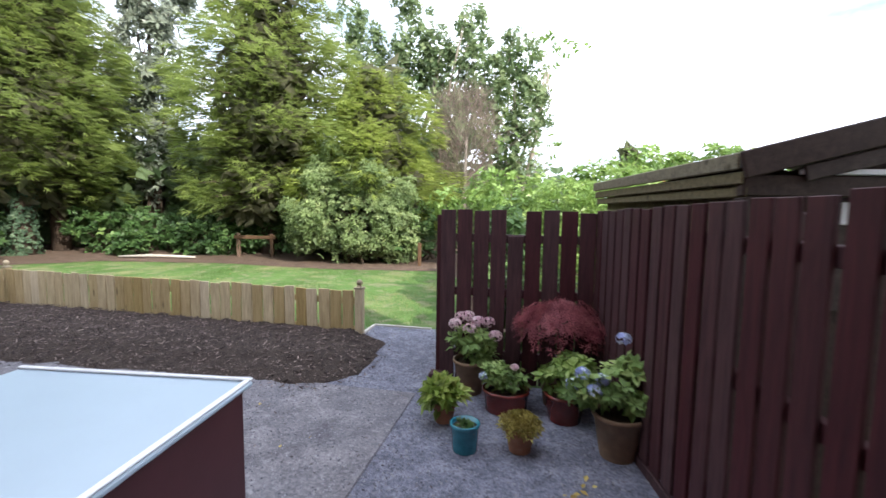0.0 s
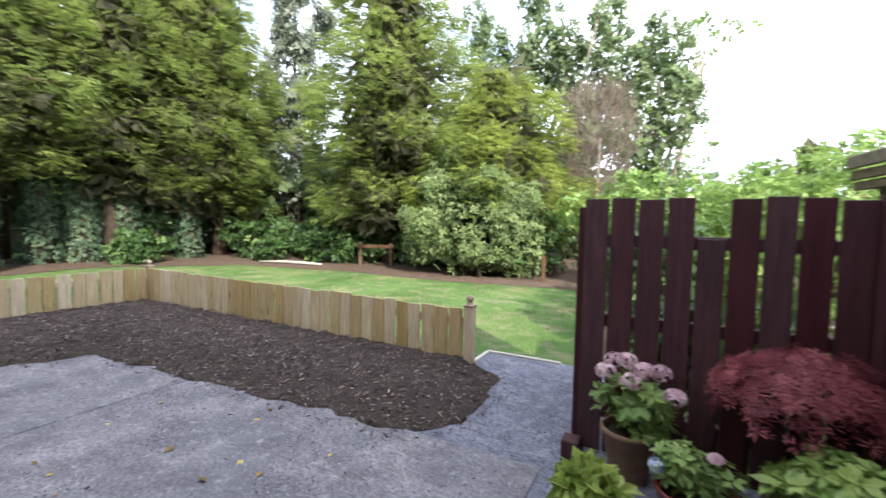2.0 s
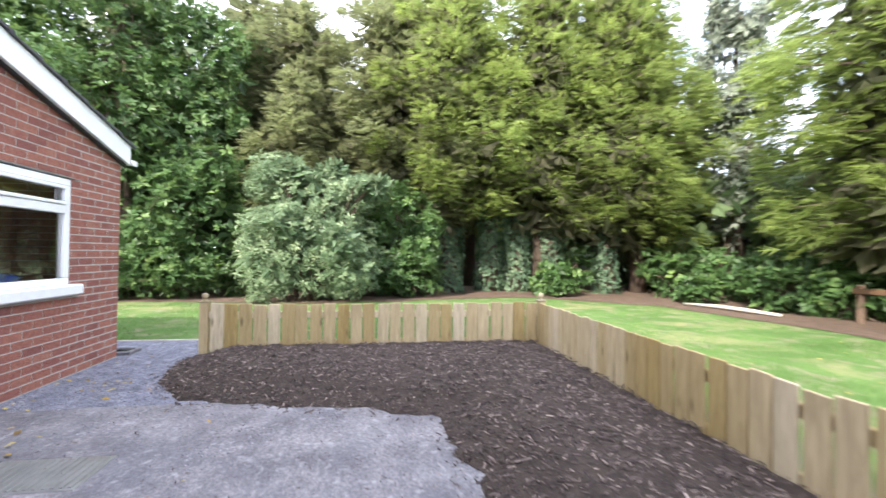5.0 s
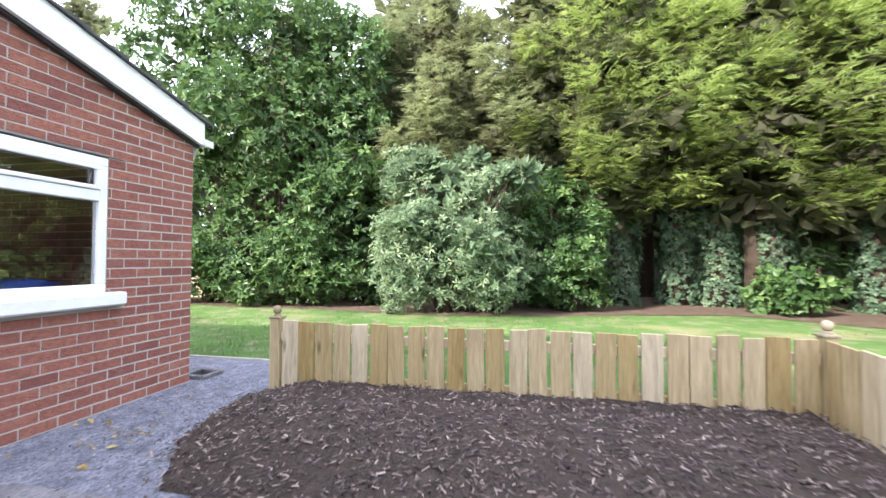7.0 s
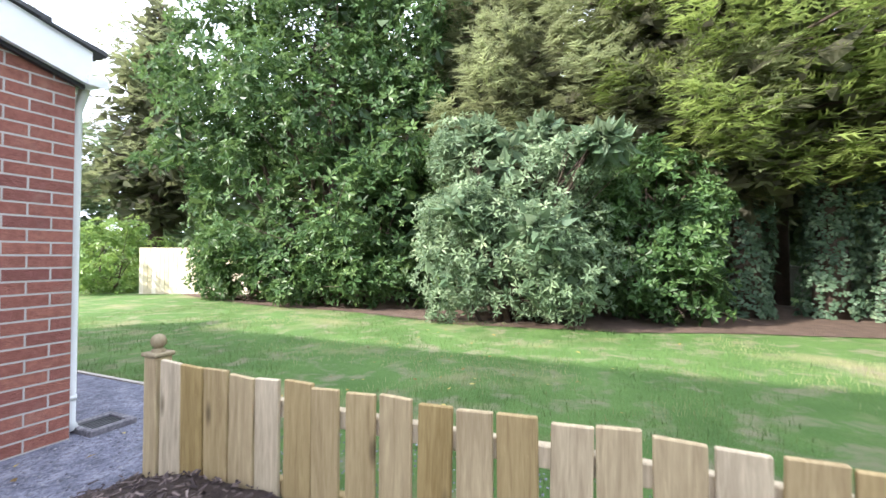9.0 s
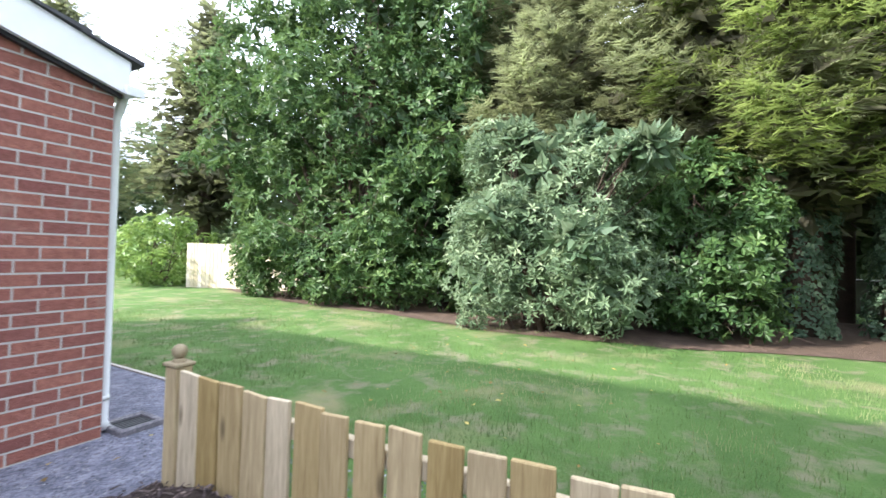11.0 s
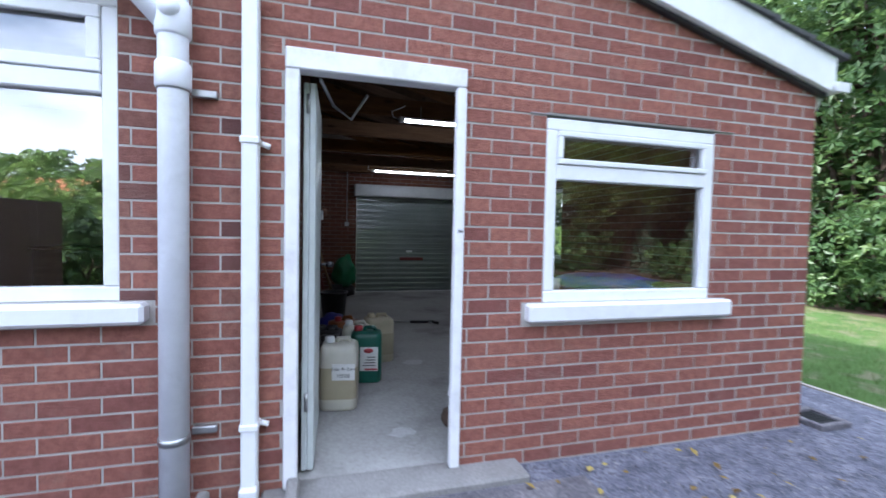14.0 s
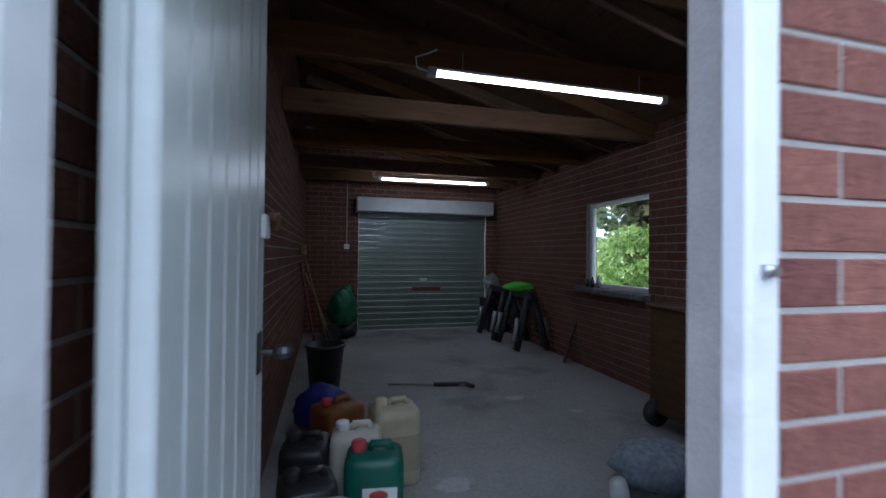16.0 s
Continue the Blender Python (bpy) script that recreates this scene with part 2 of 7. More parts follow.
# uncoated pane; IOR raised well past glass to brighten the sky's reflection
HOUSE_GLASS = glassmat("bright_reflection_glass")
HOUSE_GLASS.node_tree.nodes["Principled BSDF"].inputs["IOR"].default_value = 2.4
STEEL = plain("dull_steel", (0.42, 0.43, 0.44), 0.35, 0.9, vary=0.15, dirt=(0.2, 0.12, 0.08))
BLACK_METAL = plain("dark_metal", (0.05, 0.05, 0.055), 0.4, 0.5, vary=0.2)
ROLLER = plain("grey_green_roller_steel", (0.21, 0.24, 0.235), 0.45, 0.2, vary=0.08, scale=3, dirt=(0.15, 0.15, 0.14))
LED = glow("led_tube", (0.92, 0.96, 1.0), 12.0)
BLACK_PL = plain("black_plastic", (0.02, 0.02, 0.023), 0.4, vary=0.2)
ROOM_WALL = plain("pale_plaster", (0.62, 0.60, 0.57), 0.9, vary=0.04)

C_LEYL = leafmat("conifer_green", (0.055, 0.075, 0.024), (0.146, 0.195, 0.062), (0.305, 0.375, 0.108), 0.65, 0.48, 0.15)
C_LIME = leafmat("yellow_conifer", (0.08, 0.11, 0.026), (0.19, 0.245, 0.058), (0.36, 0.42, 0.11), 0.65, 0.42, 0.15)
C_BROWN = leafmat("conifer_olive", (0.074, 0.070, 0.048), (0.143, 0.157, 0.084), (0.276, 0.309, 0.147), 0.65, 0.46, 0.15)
L_LAUREL = leafmat("laurel_green", (0.031, 0.064, 0.022), (0.067, 0.132, 0.041), (0.160, 0.240, 0.077), 0.45, 0.27, 0.3)
L_RHODO = leafmat("grey_green_leaf", (0.072, 0.120, 0.065), (0.168, 0.240, 0.134), (0.348, 0.426, 0.252), 0.5, 0.28, 0.3)
L_IVY = leafmat("ivy_green", (0.038, 0.074, 0.043), (0.083, 0.137, 0.081), (0.179, 0.246, 0.146), 0.45, 0.25, 0.3)
L_RHODO_GREEN = leafmat("fresh_rhododendron_leaf", (0.075, 0.112, 0.047), (0.181, 0.250, 0.104), (0.375, 0.450, 0.208), 0.5, 0.32, 0.3)
# paler copy of the ivy green, with sunlight put into the colour
L_IVY_PALE = leafmat("sunlit_ivy", (0.058, 0.100, 0.044), (0.130, 0.185, 0.086), (0.260, 0.319, 0.156), 0.5, 0.35, 0.3)
L_BRIGHT = leafmat("fresh_green_leaf", (0.075, 0.144, 0.031), (0.169, 0.276, 0.066), (0.338, 0.444, 0.132), 0.4, 0.35, 0.4)
L_SILVER = leafmat("silver_leaf", (0.08, 0.10, 0.075), (0.18, 0.21, 0.16), (0.36, 0.39, 0.32), 0.5, 0.2, 0.3)
L_TWIG = leafmat("dead_twig_brown", (0.10, 0.075, 0.062), (0.17, 0.13, 0.11), (0.25, 0.205, 0.175), 0.8, 0.05, 0.1)
L_MAPLE = leafmat("wine_red_leaf", (0.12, 0.022, 0.034), (0.24, 0.055, 0.072), (0.42, 0.14, 0.15), 0.5, 0.3, 0.3)
L_HOSTA = leafmat("yellow_green_leaf", (0.10, 0.18, 0.03), (0.21, 0.31, 0.06), (0.42, 0.46, 0.14), 0.4, 0.3, 0.4)
L_SEDUM = leafmat("straw_yellow_leaf", (0.12, 0.09, 0.02), (0.27, 0.21, 0.05), (0.42, 0.36, 0.10), 0.6, 0.2, 0.3)
L_HYD = leafmat("hydrangea_leaf", (0.08, 0.14, 0.04), (0.19, 0.29, 0.085), (0.38, 0.47, 0.17), 0.5, 0.3, 0.3)
F_PINK = leafmat("pink_petal", (0.50, 0.27, 0.34), (0.64, 0.44, 0.49), (0.78, 0.64, 0.64), 0.6, 0.3, 0.2)
F_BLUE = leafmat("blue_petal", (0.20, 0.23, 0.52), (0.34, 0.39, 0.66), (0.62, 0.68, 0.80), 0.6, 0.3, 0.2)
GRASS = leafmat("grass_blade", (0.052, 0.115, 0.028), (0.104, 0.195, 0.050), (0.30, 0.30, 0.15), 0.6, 0.3, 0.2)
CHIP = leafmat("bark_chip", (0.045, 0.034, 0.034), (0.144, 0.110, 0.101), (0.350, 0.278, 0.244), 0.85, 0.0, 0.2)
STONE = leafmat("gravel_stone", (0.09, 0.088, 0.108), (0.18, 0.176, 0.205), (0.33, 0.325, 0.35), 0.85, 0.0, 0.2)
FALLEN = leafmat("fallen_leaf", (0.13, 0.08, 0.03), (0.30, 0.20, 0.06), (0.50, 0.40, 0.13), 0.7, 0.1, 0.2)


# ---- shapes ----
def put(name, me, mat, parent=None, at=(0, 0, 0), turn=(0, 0, 0), **tags):
    ob = new(name, me)
    if mat and not me.materials:
        me.materials.append(mat)
    ob.matrix_basis = pose(*at, *turn)
    if parent:
        ob.parent = parent
    return tagged(ob, **tags) if tags else ob


def thing(name, at, rz=0.0, **tags):
    ob = new(name)
    ob.empty_display_size = 0.1
    ob.matrix_basis = pose(*at, 0, 0, rz)
    return tagged(ob, **tags)


def finish(bm, name, smooth=False):
    bmesh.ops.recalc_face_normals(bm, faces=bm.faces)
    me = bpy.data.meshes.new(name)
    bm.to_mesh(me)
    bm.free()
    for p in me.polygons:
        p.use_smooth = smooth
    return me


def add_box(bm, lo, hi, bevel=0.0):
    made = bmesh.ops.create_cube(bm, size=1.0)
    for v in made["verts"]:
        v.co = Vector([a + (b - a) * (c + 0.5) for a, b, c in zip(lo, hi, v.co)])
    if bevel:
        edges = list({e for v in made["verts"] for e in v.link_edges})
        bmesh.ops.bevel(bm, geom=edges, offset=bevel, segments=1, affect="EDGES", profile=0.5)


def box(lo, hi, bevel=0.0, name="box"):
    bm = bmesh.new()
    add_box(bm, lo, hi, bevel)
    return finish(bm, name)


def add_tube(bm, path, radii, seg=10, caps=True):
    """A tube through points with a radius at each."""
    path = [Vector(p) for p in path]
    rings = []
    side = None
    for n, p in enumerate(path):
        d = (path[min(n + 1, len(path) - 1)] - path[max(n - 1, 0)]).normalized()
        if side is None or abs(side.dot(d)) > 0.95:
            side = d.orthogonal().normalized()
        side = (side - d * side.dot(d)).normalized()
        up = d.cross(side)
        r = radii[n] if isinstance(radii, (list, tuple)) else radii
        rings.append([bm.verts.new(p + (side * math.cos(a) + up * math.sin(a)) * r) for a in (2 * math.pi * k / seg for k in range(seg))])
    for a, b in zip(rings, rings[1:]):
        for k in range(seg):
            bm.faces.new((a[k], a[(k + 1) % seg], b[(k + 1) % seg], b[k]))
    if caps:
        bm.faces.new(rings[0])
        bm.faces.new(rings[-1])


def tube(path, radii, seg=10, name="tube", smooth=True):
    bm = bmesh.new()
    add_tube(bm, path, radii, seg)
    return finish(bm, name, smooth)


def add_lathe(bm, profile, seg=24, at=(0, 0, 0), sx=1.0, sy=1.0):
    rings = []
    for r, z in profile:
        rings.append([bm.verts.new((at[0] + r * sx * math.cos(a), at[1] + r * sy * math.sin(a), at[2] + z)) for a in (2 * math.pi * k / seg for k in range(seg))])
    for a, b in zip(rings, rings[1:]):
        for k in range(seg):
            bm.faces.new((a[k], a[(k + 1) % seg], b[(k + 1) % seg], b[k]))
    bm.faces.new(rings[0])
    bm.faces.new(rings[-1])


def lathe(profile, seg=24, sx=1.0, sy=1.0, name="lathe", smooth=True):
    bm = bmesh.new()
    add_lathe(bm, profile, seg, (0, 0, 0), sx, sy)
    return finish(bm, name, smooth)


def mesh_np(name, verts, faces, tone=None):
    """A mesh from arrays; all faces with the same number of corners; tone: a value for each face."""
    me = bpy.data.meshes.new(name)
    nf, k = faces.shape
    me.vertices.add(len(verts))
    me.vertices.foreach_set("co", np.asarray(verts, np.float32).ravel())
    me.loops.add(nf * k)
    me.loops.foreach_set("vertex_index", np.asarray(faces, np.int32).ravel())
    me.polygons.add(nf)
    me.polygons.foreach_set("loop_start", np.arange(0, nf * k, k, dtype=np.int32))
    me.update(calc_edges=True)
    me.shade_flat()
    if tone is not None:
        at = me.attributes.new("tone", "FLOAT", "FACE")
        at.data.foreach_set("value", np.asarray(tone, np.float32))
    return me


def unit(a):
    return a / np.maximum(np.linalg.norm(a, axis=-1, keepdims=True), 1e-9)


def frames_of(ahead, up):
    """Rotation matrices whose x runs ahead and whose z is near up."""
    x = unit(ahead)
    y = unit(np.cross(up, x))
    return np.stack([x, y, np.cross(x, y)], -1)


def scatter(name, template, pos, rot, size, tone):
    tv, tf = template
    v = np.einsum("nij,kj->nki", rot, tv) * np.asarray(size).reshape(-1, 1, 1) + pos[:, None]
    f = tf[None] + (np.arange(len(pos)) * len(tv))[:, None, None]
    return mesh_np(name, v.reshape(-1, 3), f.reshape(-1, tf.shape[1]), np.repeat(tone, len(tf)))


def frond_template():
    """A flat feathery conifer spray, one long: a thin middle blade and two pairs of leaflets swept forward."""
    v, f = [(0, -0.05, 0), (0, 0.05, 0), (1.0, 0, -0.14)], [(0, 1, 2)]
    for x, ln, wide in ((0.10, 0.60, 0.085), (0.42, 0.46, 0.075)):
        for s in (-1, 1):
            v += [(x - wide, 0, -0.03 * x), (x + wide, 0.0, -0.04 * x), (x + ln * 0.86, s * ln * 0.62, -0.10 - 0.08 * x)]
            f.append((len(v) - 3, len(v) - 2, len(v) - 1))
    return np.array(v), np.array(f)


def rosette_template(leaves=6, width=0.36, lift=0.35, fold=0.06):
    """A whorl of pointed leaves round +z, each folded along its rib."""
    v, f = [], []
    for n in range(leaves):
        a = 2 * math.pi * (n + 0.3 * (n % 2)) / leaves
        up = lift * (0.6 + 0.8 * ((n * 7) % 5) / 5)
        c, s = math.cos(a), math.sin(a)
        for x, y, z in ((0.05, 0, 0), (0.5, -width / 2, up * 0.6 + fold), (1.0, 0, up * 0.75), (0.5, width / 2, up * 0.6 + fold)):
            v.append((x * c - y * s, x * s + y * c, z))
        b = len(v) - 4
        f += [(b, b + 1, b + 2), (b, b + 2, b + 3)]
    return np.array(v), np.array(f)


FROND = frond_template()
TUFT = rosette_template(4, 0.5, -0.35, -0.1)
WHORL, WHORL_WIDE, WHORL_THIN = rosette_template(5, 0.44), rosette_template(4, 0.7, 0.25), rosette_template(5, 0.32, 0.35)
BLADE = (np.array([(0, -0.06, 0), (0, 0.06, 0), (0.35, 0, 1.0)]), np.array([(0, 1, 2)]))


# ---- ground ----
def sheet(name, outline, z, mat, step=0.25, relief=0.0, ragged=0.0, **tags):
    """A flat piece of ground with a given outline, gridded finely enough for its relief."""
    bm = bmesh.new()
    pts = []
    for (x0, y0), (x1, y1) in zip(outline, outline[1:] + outline[:1]):
        n = max(1, int(math.hypot(x1 - x0, y1 - y0) / step)) if ragged else 1
        for k in range(n):
            f = k / n
            j = ragged if 0 < k else 0
            p = Vector((x0 + (x1 - x0) * f, y0 + (y1 - y0) * f, 0))
            p += Vector((noise.noise(p * 3.1), noise.noise(p * 3.1 + Vector((9, 0, 0))), 0)) * j
            pts.append(bm.verts.new((p.x, p.y, z)))
    face = bm.faces.new(pts)
    if face.normal.z < 0:
        face.normal_flip()
    bmesh.ops.triangulate(bm, faces=bm.faces)
    me = finish(bm, name)
    return put(name, me, mat, kind="structure", **tags)


def ground_sheet():
    n, verts, faces = 40, [], []
    grow = [math.copysign(abs(t) ** 3.2 * 400, t) for t in np.linspace(-1, 1, n)]
    for x in grow:
        for y in grow:
            verts.append((x, y, -0.03))
    for i in range(n - 1):
        for j in range(n - 1):
            faces.append((i * n + j, (i + 1) * n + j, (i + 1) * n + j + 1, i * n + j + 1))
    me = mesh_np("ground", np.array(verts), np.array(faces))
    put("ground", me, LAWN, label="green lawn with dry worn patches", category="lawn", kind="structure")


ground_sheet()
BEDS = {"ground_bed_west": [(-17.5, -11), (-13.6, -9.6), (-12.3, -5), (-12.2, -2), (-11.6, 0.5), (-11.9, 3.2), (-12.6, 5), (-13.0, 7.2), (-17.5, 7.2)],
        "ground_bed_north": [(-17.5, 7.2), (-13.0, 7.2), (-11.6, 9.0), (-10.6, 10.0), (-7, 10.6), (-4, 10.4), (-1.0, 10.9), (-1.0, 24), (-17.5, 24)],
        "ground_bed_east": [(-1.0, 10.9), (0.1, 9.0), (0.2, 7.0), (0.08, 6.2), (0.3, 5.62), (6, 5.62), (6, 40), (-1.0, 40)]}
for bed_name, bed_line in BEDS.items():
    sheet(bed_name, bed_line, -0.018, SOIL, 0.5, ragged=0.12, label="brown planting bed covered in leaf litter", category="planting bed")
sheet("pavement_gravel", [(-7.25, -7), (-7.25, 0.55), (-6.25, 0.95), (-6.2, 4.9), (-0.72, 4.9), (-0.74, 5.56), (0.55, 5.6), (1.0, 4.0), (2.1, 4.0), (2.8, 0), (-3, 0), (-3, -0.2), (-6.4, -0.2), (-6.4, -7)],
      -0.008, GRAVEL, label="blue-grey fine gravel path", category="gravel")


def grit(name, n, area, size, seed, z, mat, label, category, inside=None):
    """Loose stones lying on a surface."""
    rng = np.random.default_rng(seed)
    tv = np.array([(-1, -0.7, 0), (1, -0.6, 0), (0.8, 0.8, 0), (-0.7, 0.9, 0), (0.1, 0, 0.75)]) * 0.5
    tf = np.array([(0, 1, 4), (1, 2, 4), (2, 3, 4), (3, 0, 4)])
    x0, x1, y0, y1 = area
    p = np.c_[rng.uniform(x0, x1, n), rng.uniform(y0, y1, n), np.full(n, z)]
    if inside:
        p = p[np.array([inside(a, b) for a, b in p[:, :2]])]
    a = rng.uniform(0, 6.28, len(p))
    rot = frames_of(np.c_[np.cos(a), np.sin(a), rng.normal(0, 0.1, len(p))], np.tile((0, 0, 1.0), (len(p), 1)))
    me = scatter(name, (tv, tf), p, rot, rng.uniform(*size, len(p)), rng.uniform(0, 1, len(p)))
    put(name, me, mat, label=label, category=category, kind="stuff")


# ---- bark bed ----
BED = [(-6.2, 0.9), (-5.75, 0.84), (-5.2, 1.0), (-4.75, 1.35), (-4.5, 2.15), (-4.35, 2.8), (-4.1, 3.36), (-2.66, 3.47), (-1.4, 3.55), (-0.6, 3.58), (-0.28, 3.95), (-0.4, 4.86), (-6.2, 4.92)]


def in_poly(x, y, poly):
    hit = False
    for (x0, y0), (x1, y1) in zip(poly, poly[1:] + poly[:1]):
        if (y0 > y) != (y1 > y) and x < (x1 - x0) * (y - y0) / (y1 - y0) + x0:
            hit = not hit
    return hit


def edge_gap(x, y, poly):
    best = 9.0
    for (x0, y0), (x1, y1) in list(zip(poly, poly[1:]))[:-1]:
        d2 = (x1 - x0) ** 2 + (y1 - y0) ** 2
        f = min(1, max(0, ((x - x0) * (x1 - x0) + (y - y0) * (y1 - y0)) / d2))
        best = min(best, math.hypot(x - x0 - f * (x1 - x0), y - y0 - f * (y1 - y0)))
    return best


def bed_height(x, y):
    inside = in_poly(x, y, BED)
    g = edge_gap(x, y, BED)
    wob = 0.06 * noise.noise(Vector((x * 3, y * 3, 0)))
    if not inside:
        g = -g
    g += wob
    return min(0.13, 0.012 + 0.30 * g) + 0.026 * noise.noise(Vector((x * 6, y * 6, 3))) + 0.014 * noise.noise(Vector((x * 15, y * 15, 8))) if g > -0.05 else -0.05


def bark_bed():
    step, x0, y0, nx, ny = 0.06, -6.24, 0.66, 102, 71
    verts, faces = [], []
    for i in range(nx):
        for j in range(ny):
            x, y = x0 + i * step, y0 + j * step
            verts.append((x, y, bed_height(x, y)))
    for i in range(nx - 1):
        for j in range(ny - 1):
            q = (i * ny + j, (i + 1) * ny + j, (i + 1) * ny + j + 1, i * ny + j + 1)
            if max(verts[k][2] for k in q) > -0.04:
                faces.append(q)
    me = mesh_np("ground_bark_bed", np.array(verts), np.array(faces))
    for p in me.polygons:
        p.use_smooth = True
    put("ground_bark_bed", me, MULCH, label="dark bark mulch bed heaped along the low fence", category="mulch bed", kind="structure")
    rng = np.random.default_rng(5)
    pts = []
    while len(pts) < 18500:
        x, y = rng.uniform(-6.2, -0.1), rng.uniform(0.6, 4.9)
        h = bed_height(x, y)
        if h > 0.0:
            pts.append((x, y, h + 0.004))
        elif h > -0.06 and rng.random() < 0.25 and (edge_gap(x, y, BED) < 0.16 and rng.random() < 0.8 or rng.random() < 0.004):
            pts.append((x, y, 0.008))
    kept = len(pts)
    while len(pts) < kept + 1500:
        x, y = rng.uniform(-5.2, 0.9), rng.uniform(0.4, 3.9)
        if bed_height(x, y) < 0 and rng.random() < 0.15 + math.exp(-2.2 * edge_gap(x, y, BED)):
            pts.append((x, y, 0.005))
    p = np.array(pts)
    stray = np.arange(len(p)) >= kept
    tv = np.array([(-1, -0.28, 0), (1, -0.2, 0), (0.9, 0.25, 0.05), (-0.9, 0.3, 0.03), (-0.7, -0.1, 0.22), (0.75, 0.02, 0.25)]) * 0.5
    tf = np.array([(0, 1, 5), (0, 5, 4), (2, 3, 4), (2, 4, 5)])
    a = rng.uniform(0, 6.28, len(p))
    rot = frames_of(np.c_[np.cos(a), np.sin(a), rng.normal(0, 0.35, len(p))], np.c_[rng.normal(0, 0.4, (len(p), 2)), np.ones(len(p))])
    tone = np.clip(rng.beta(0.9, 2.4, len(p)) + (rng.random(len(p)) < 0.04) * 0.6, 0, 1.2)
    put("bark_chips", scatter("bark_chips", (tv, tf), p, rot, np.where(stray, rng.uniform(0.010, 0.024, len(p)), rng.uniform(0.016, 0.050, len(p)) * rng.uniform(0.7, 1.2, len(p))), tone), CHIP,
        label="loose dark brown bark chips with a few pale splinters", category="bark chips", kind="stuff")


bark_bed()


# ---- concrete yard ----
def concrete_yard():
    root = tagged(new("pavement_concrete"), "weathered grey concrete slabs with straight joints", "concrete yard", kind="structure")
    cols = [(-4.62, -2.66), (-2.645, 0.36)]
    rows = [(0.55, 3.62)]
    for x0, x1 in cols:
        for y0, y1 in rows:
            put("slab", box((x0, y0, -0.06), (x1, y1, 0.002), 0.006, "slab"), CONCRETE, root)
    put("slab", box((-4.6, 0.18, -0.06), (-2.9, 0.54, 0.0), 0.006, "slab"), CONCRETE, root)


concrete_yard()
grit("gravel_stones", 22000, (-7.2, 2.3, 0.02, 5.5), (0.008, 0.020), 7, -0.006, STONE, "small loose blue-grey stones", "gravel",
     lambda x, y: bed_height(x, y) < 0 and not (-4.6 < x < 0.3 - 0.25 * noise.noise(Vector((x, y * 2, 0))) and 0.55 < y < 3.6) and not (y > 3.98 and x > 0.9))
grit("slab_grit", 10000, (-4.6, 0.6, 0.56, 3.6), (0.006, 0.016), 8, 0.003, STONE, "fine loose grit on the concrete", "grit",
     lambda x, y: bed_height(x, y) < 0 and noise.noise(Vector((x * 1.4, y * 1.4, 7))) + 0.4 * x / 2 > -0.35)


def fallen_leaves():
    rng = np.random.default_rng(21)
    spots = [((-3.75, 0.50), 0.30, 44), ((-5.2, 0.35), 0.45, 30), ((-5.2, 0.62), 0.12, 10), ((1.6, 2.55), 0.14, 12), ((-1.5, 2.4), 1.3, 40), ((-9.5, 1), 2.0, 70), ((-5, 8), 2.5, 60)]
    p = np.concatenate([np.c_[rng.normal(c[0], s, n), np.abs(rng.normal(c[1], s * 0.6, n)), np.full(n, 0.008)] for c, s, n in spots])
    p = p[(p[:, 1] > 0.08)]
    a = rng.uniform(0, 6.28, len(p))
    rot = frames_of(np.c_[np.cos(a), np.sin(a), rng.normal(0, 0.15, len(p))], np.c_[rng.normal(0, 0.25, (len(p), 2)), np.ones(len(p))])
    t = (np.array([(0, 0, 0), (0.5, -0.3, 0.08), (1, 0, 0.02), (0.5, 0.3, 0.1)]), np.array([(0, 1, 2), (0, 2, 3)]))
    put("fallen_leaves", scatter("fallen_leaves", t, p, rot, rng.uniform(0.03, 0.07, len(p)), rng.uniform(0, 1, len(p))), FALLEN,
        label="yellow and brown fallen leaves lying about", category="leaves", kind="stuff")


fallen_leaves()


def grass():
    rng = np.random.default_rng(3)
    spots = [(-12.0, -6.35, -6, 5.0, 46000), (-11.0, -6.0, 5.0, 10.0, 12000), (-6.3, -0.2, 5.05, 10.4, 26000), (-9, -7.3, -9, -6, 4000)]
    p = np.concatenate([np.c_[rng.uniform(a, b, n), rng.uniform(c, d, n), np.full(n, -0.03)] for a, b, c, d, n in spots])
    keep = np.array([noise.noise(Vector((x * 0.75, y * 0.75, 0))) + 0.35 * noise.noise(Vector((x * 3, y * 3, 5))) < 0.10 + 0.5 * rng.random() - 0.25 for x, y, _ in p])
    p = p[keep & ~((p[:, 0] > -7.3) & (p[:, 1] < 0.8))]
    a = rng.uniform(0, 6.28, len(p))
    rot = frames_of(np.c_[np.cos(a), np.sin(a), np.zeros(len(p))], np.tile((0, 0, 1.0), (len(p), 1)))
    dry = np.array([noise.noise(Vector((x * 0.5, y * 0.5, 2))) + 0.5 * noise.noise(Vector((x * 1.7, y * 1.7, 4))) for x, y, _ in p])
    tone = np.clip(0.34 + 0.9 * dry + rng.normal(0, 0.17, len(p)), 0, 1)
    put("grass_blades", scatter("grass_blades", BLADE, p, rot, rng.uniform(0.025, 0.06, len(p)), tone), GRASS,
        label="short mown green grass", category="grass", kind="stuff")


grass()

# timber edging where the gravel meets the lawn
put("trim_edging", box((-0.76, 5.55, -0.05), (0.02, 5.59, 0.012), 0.004, "trim_edging"), EDGING, label="pale timber edging board", category="edging", kind="structure")
put("trim_edging_return", box((-0.775, 5.0, -0.05), (-0.74, 5.548, 0.014), 0.004, "trim_edging"), EDGING, label="pale timber edging board", category="edging", kind="structure")
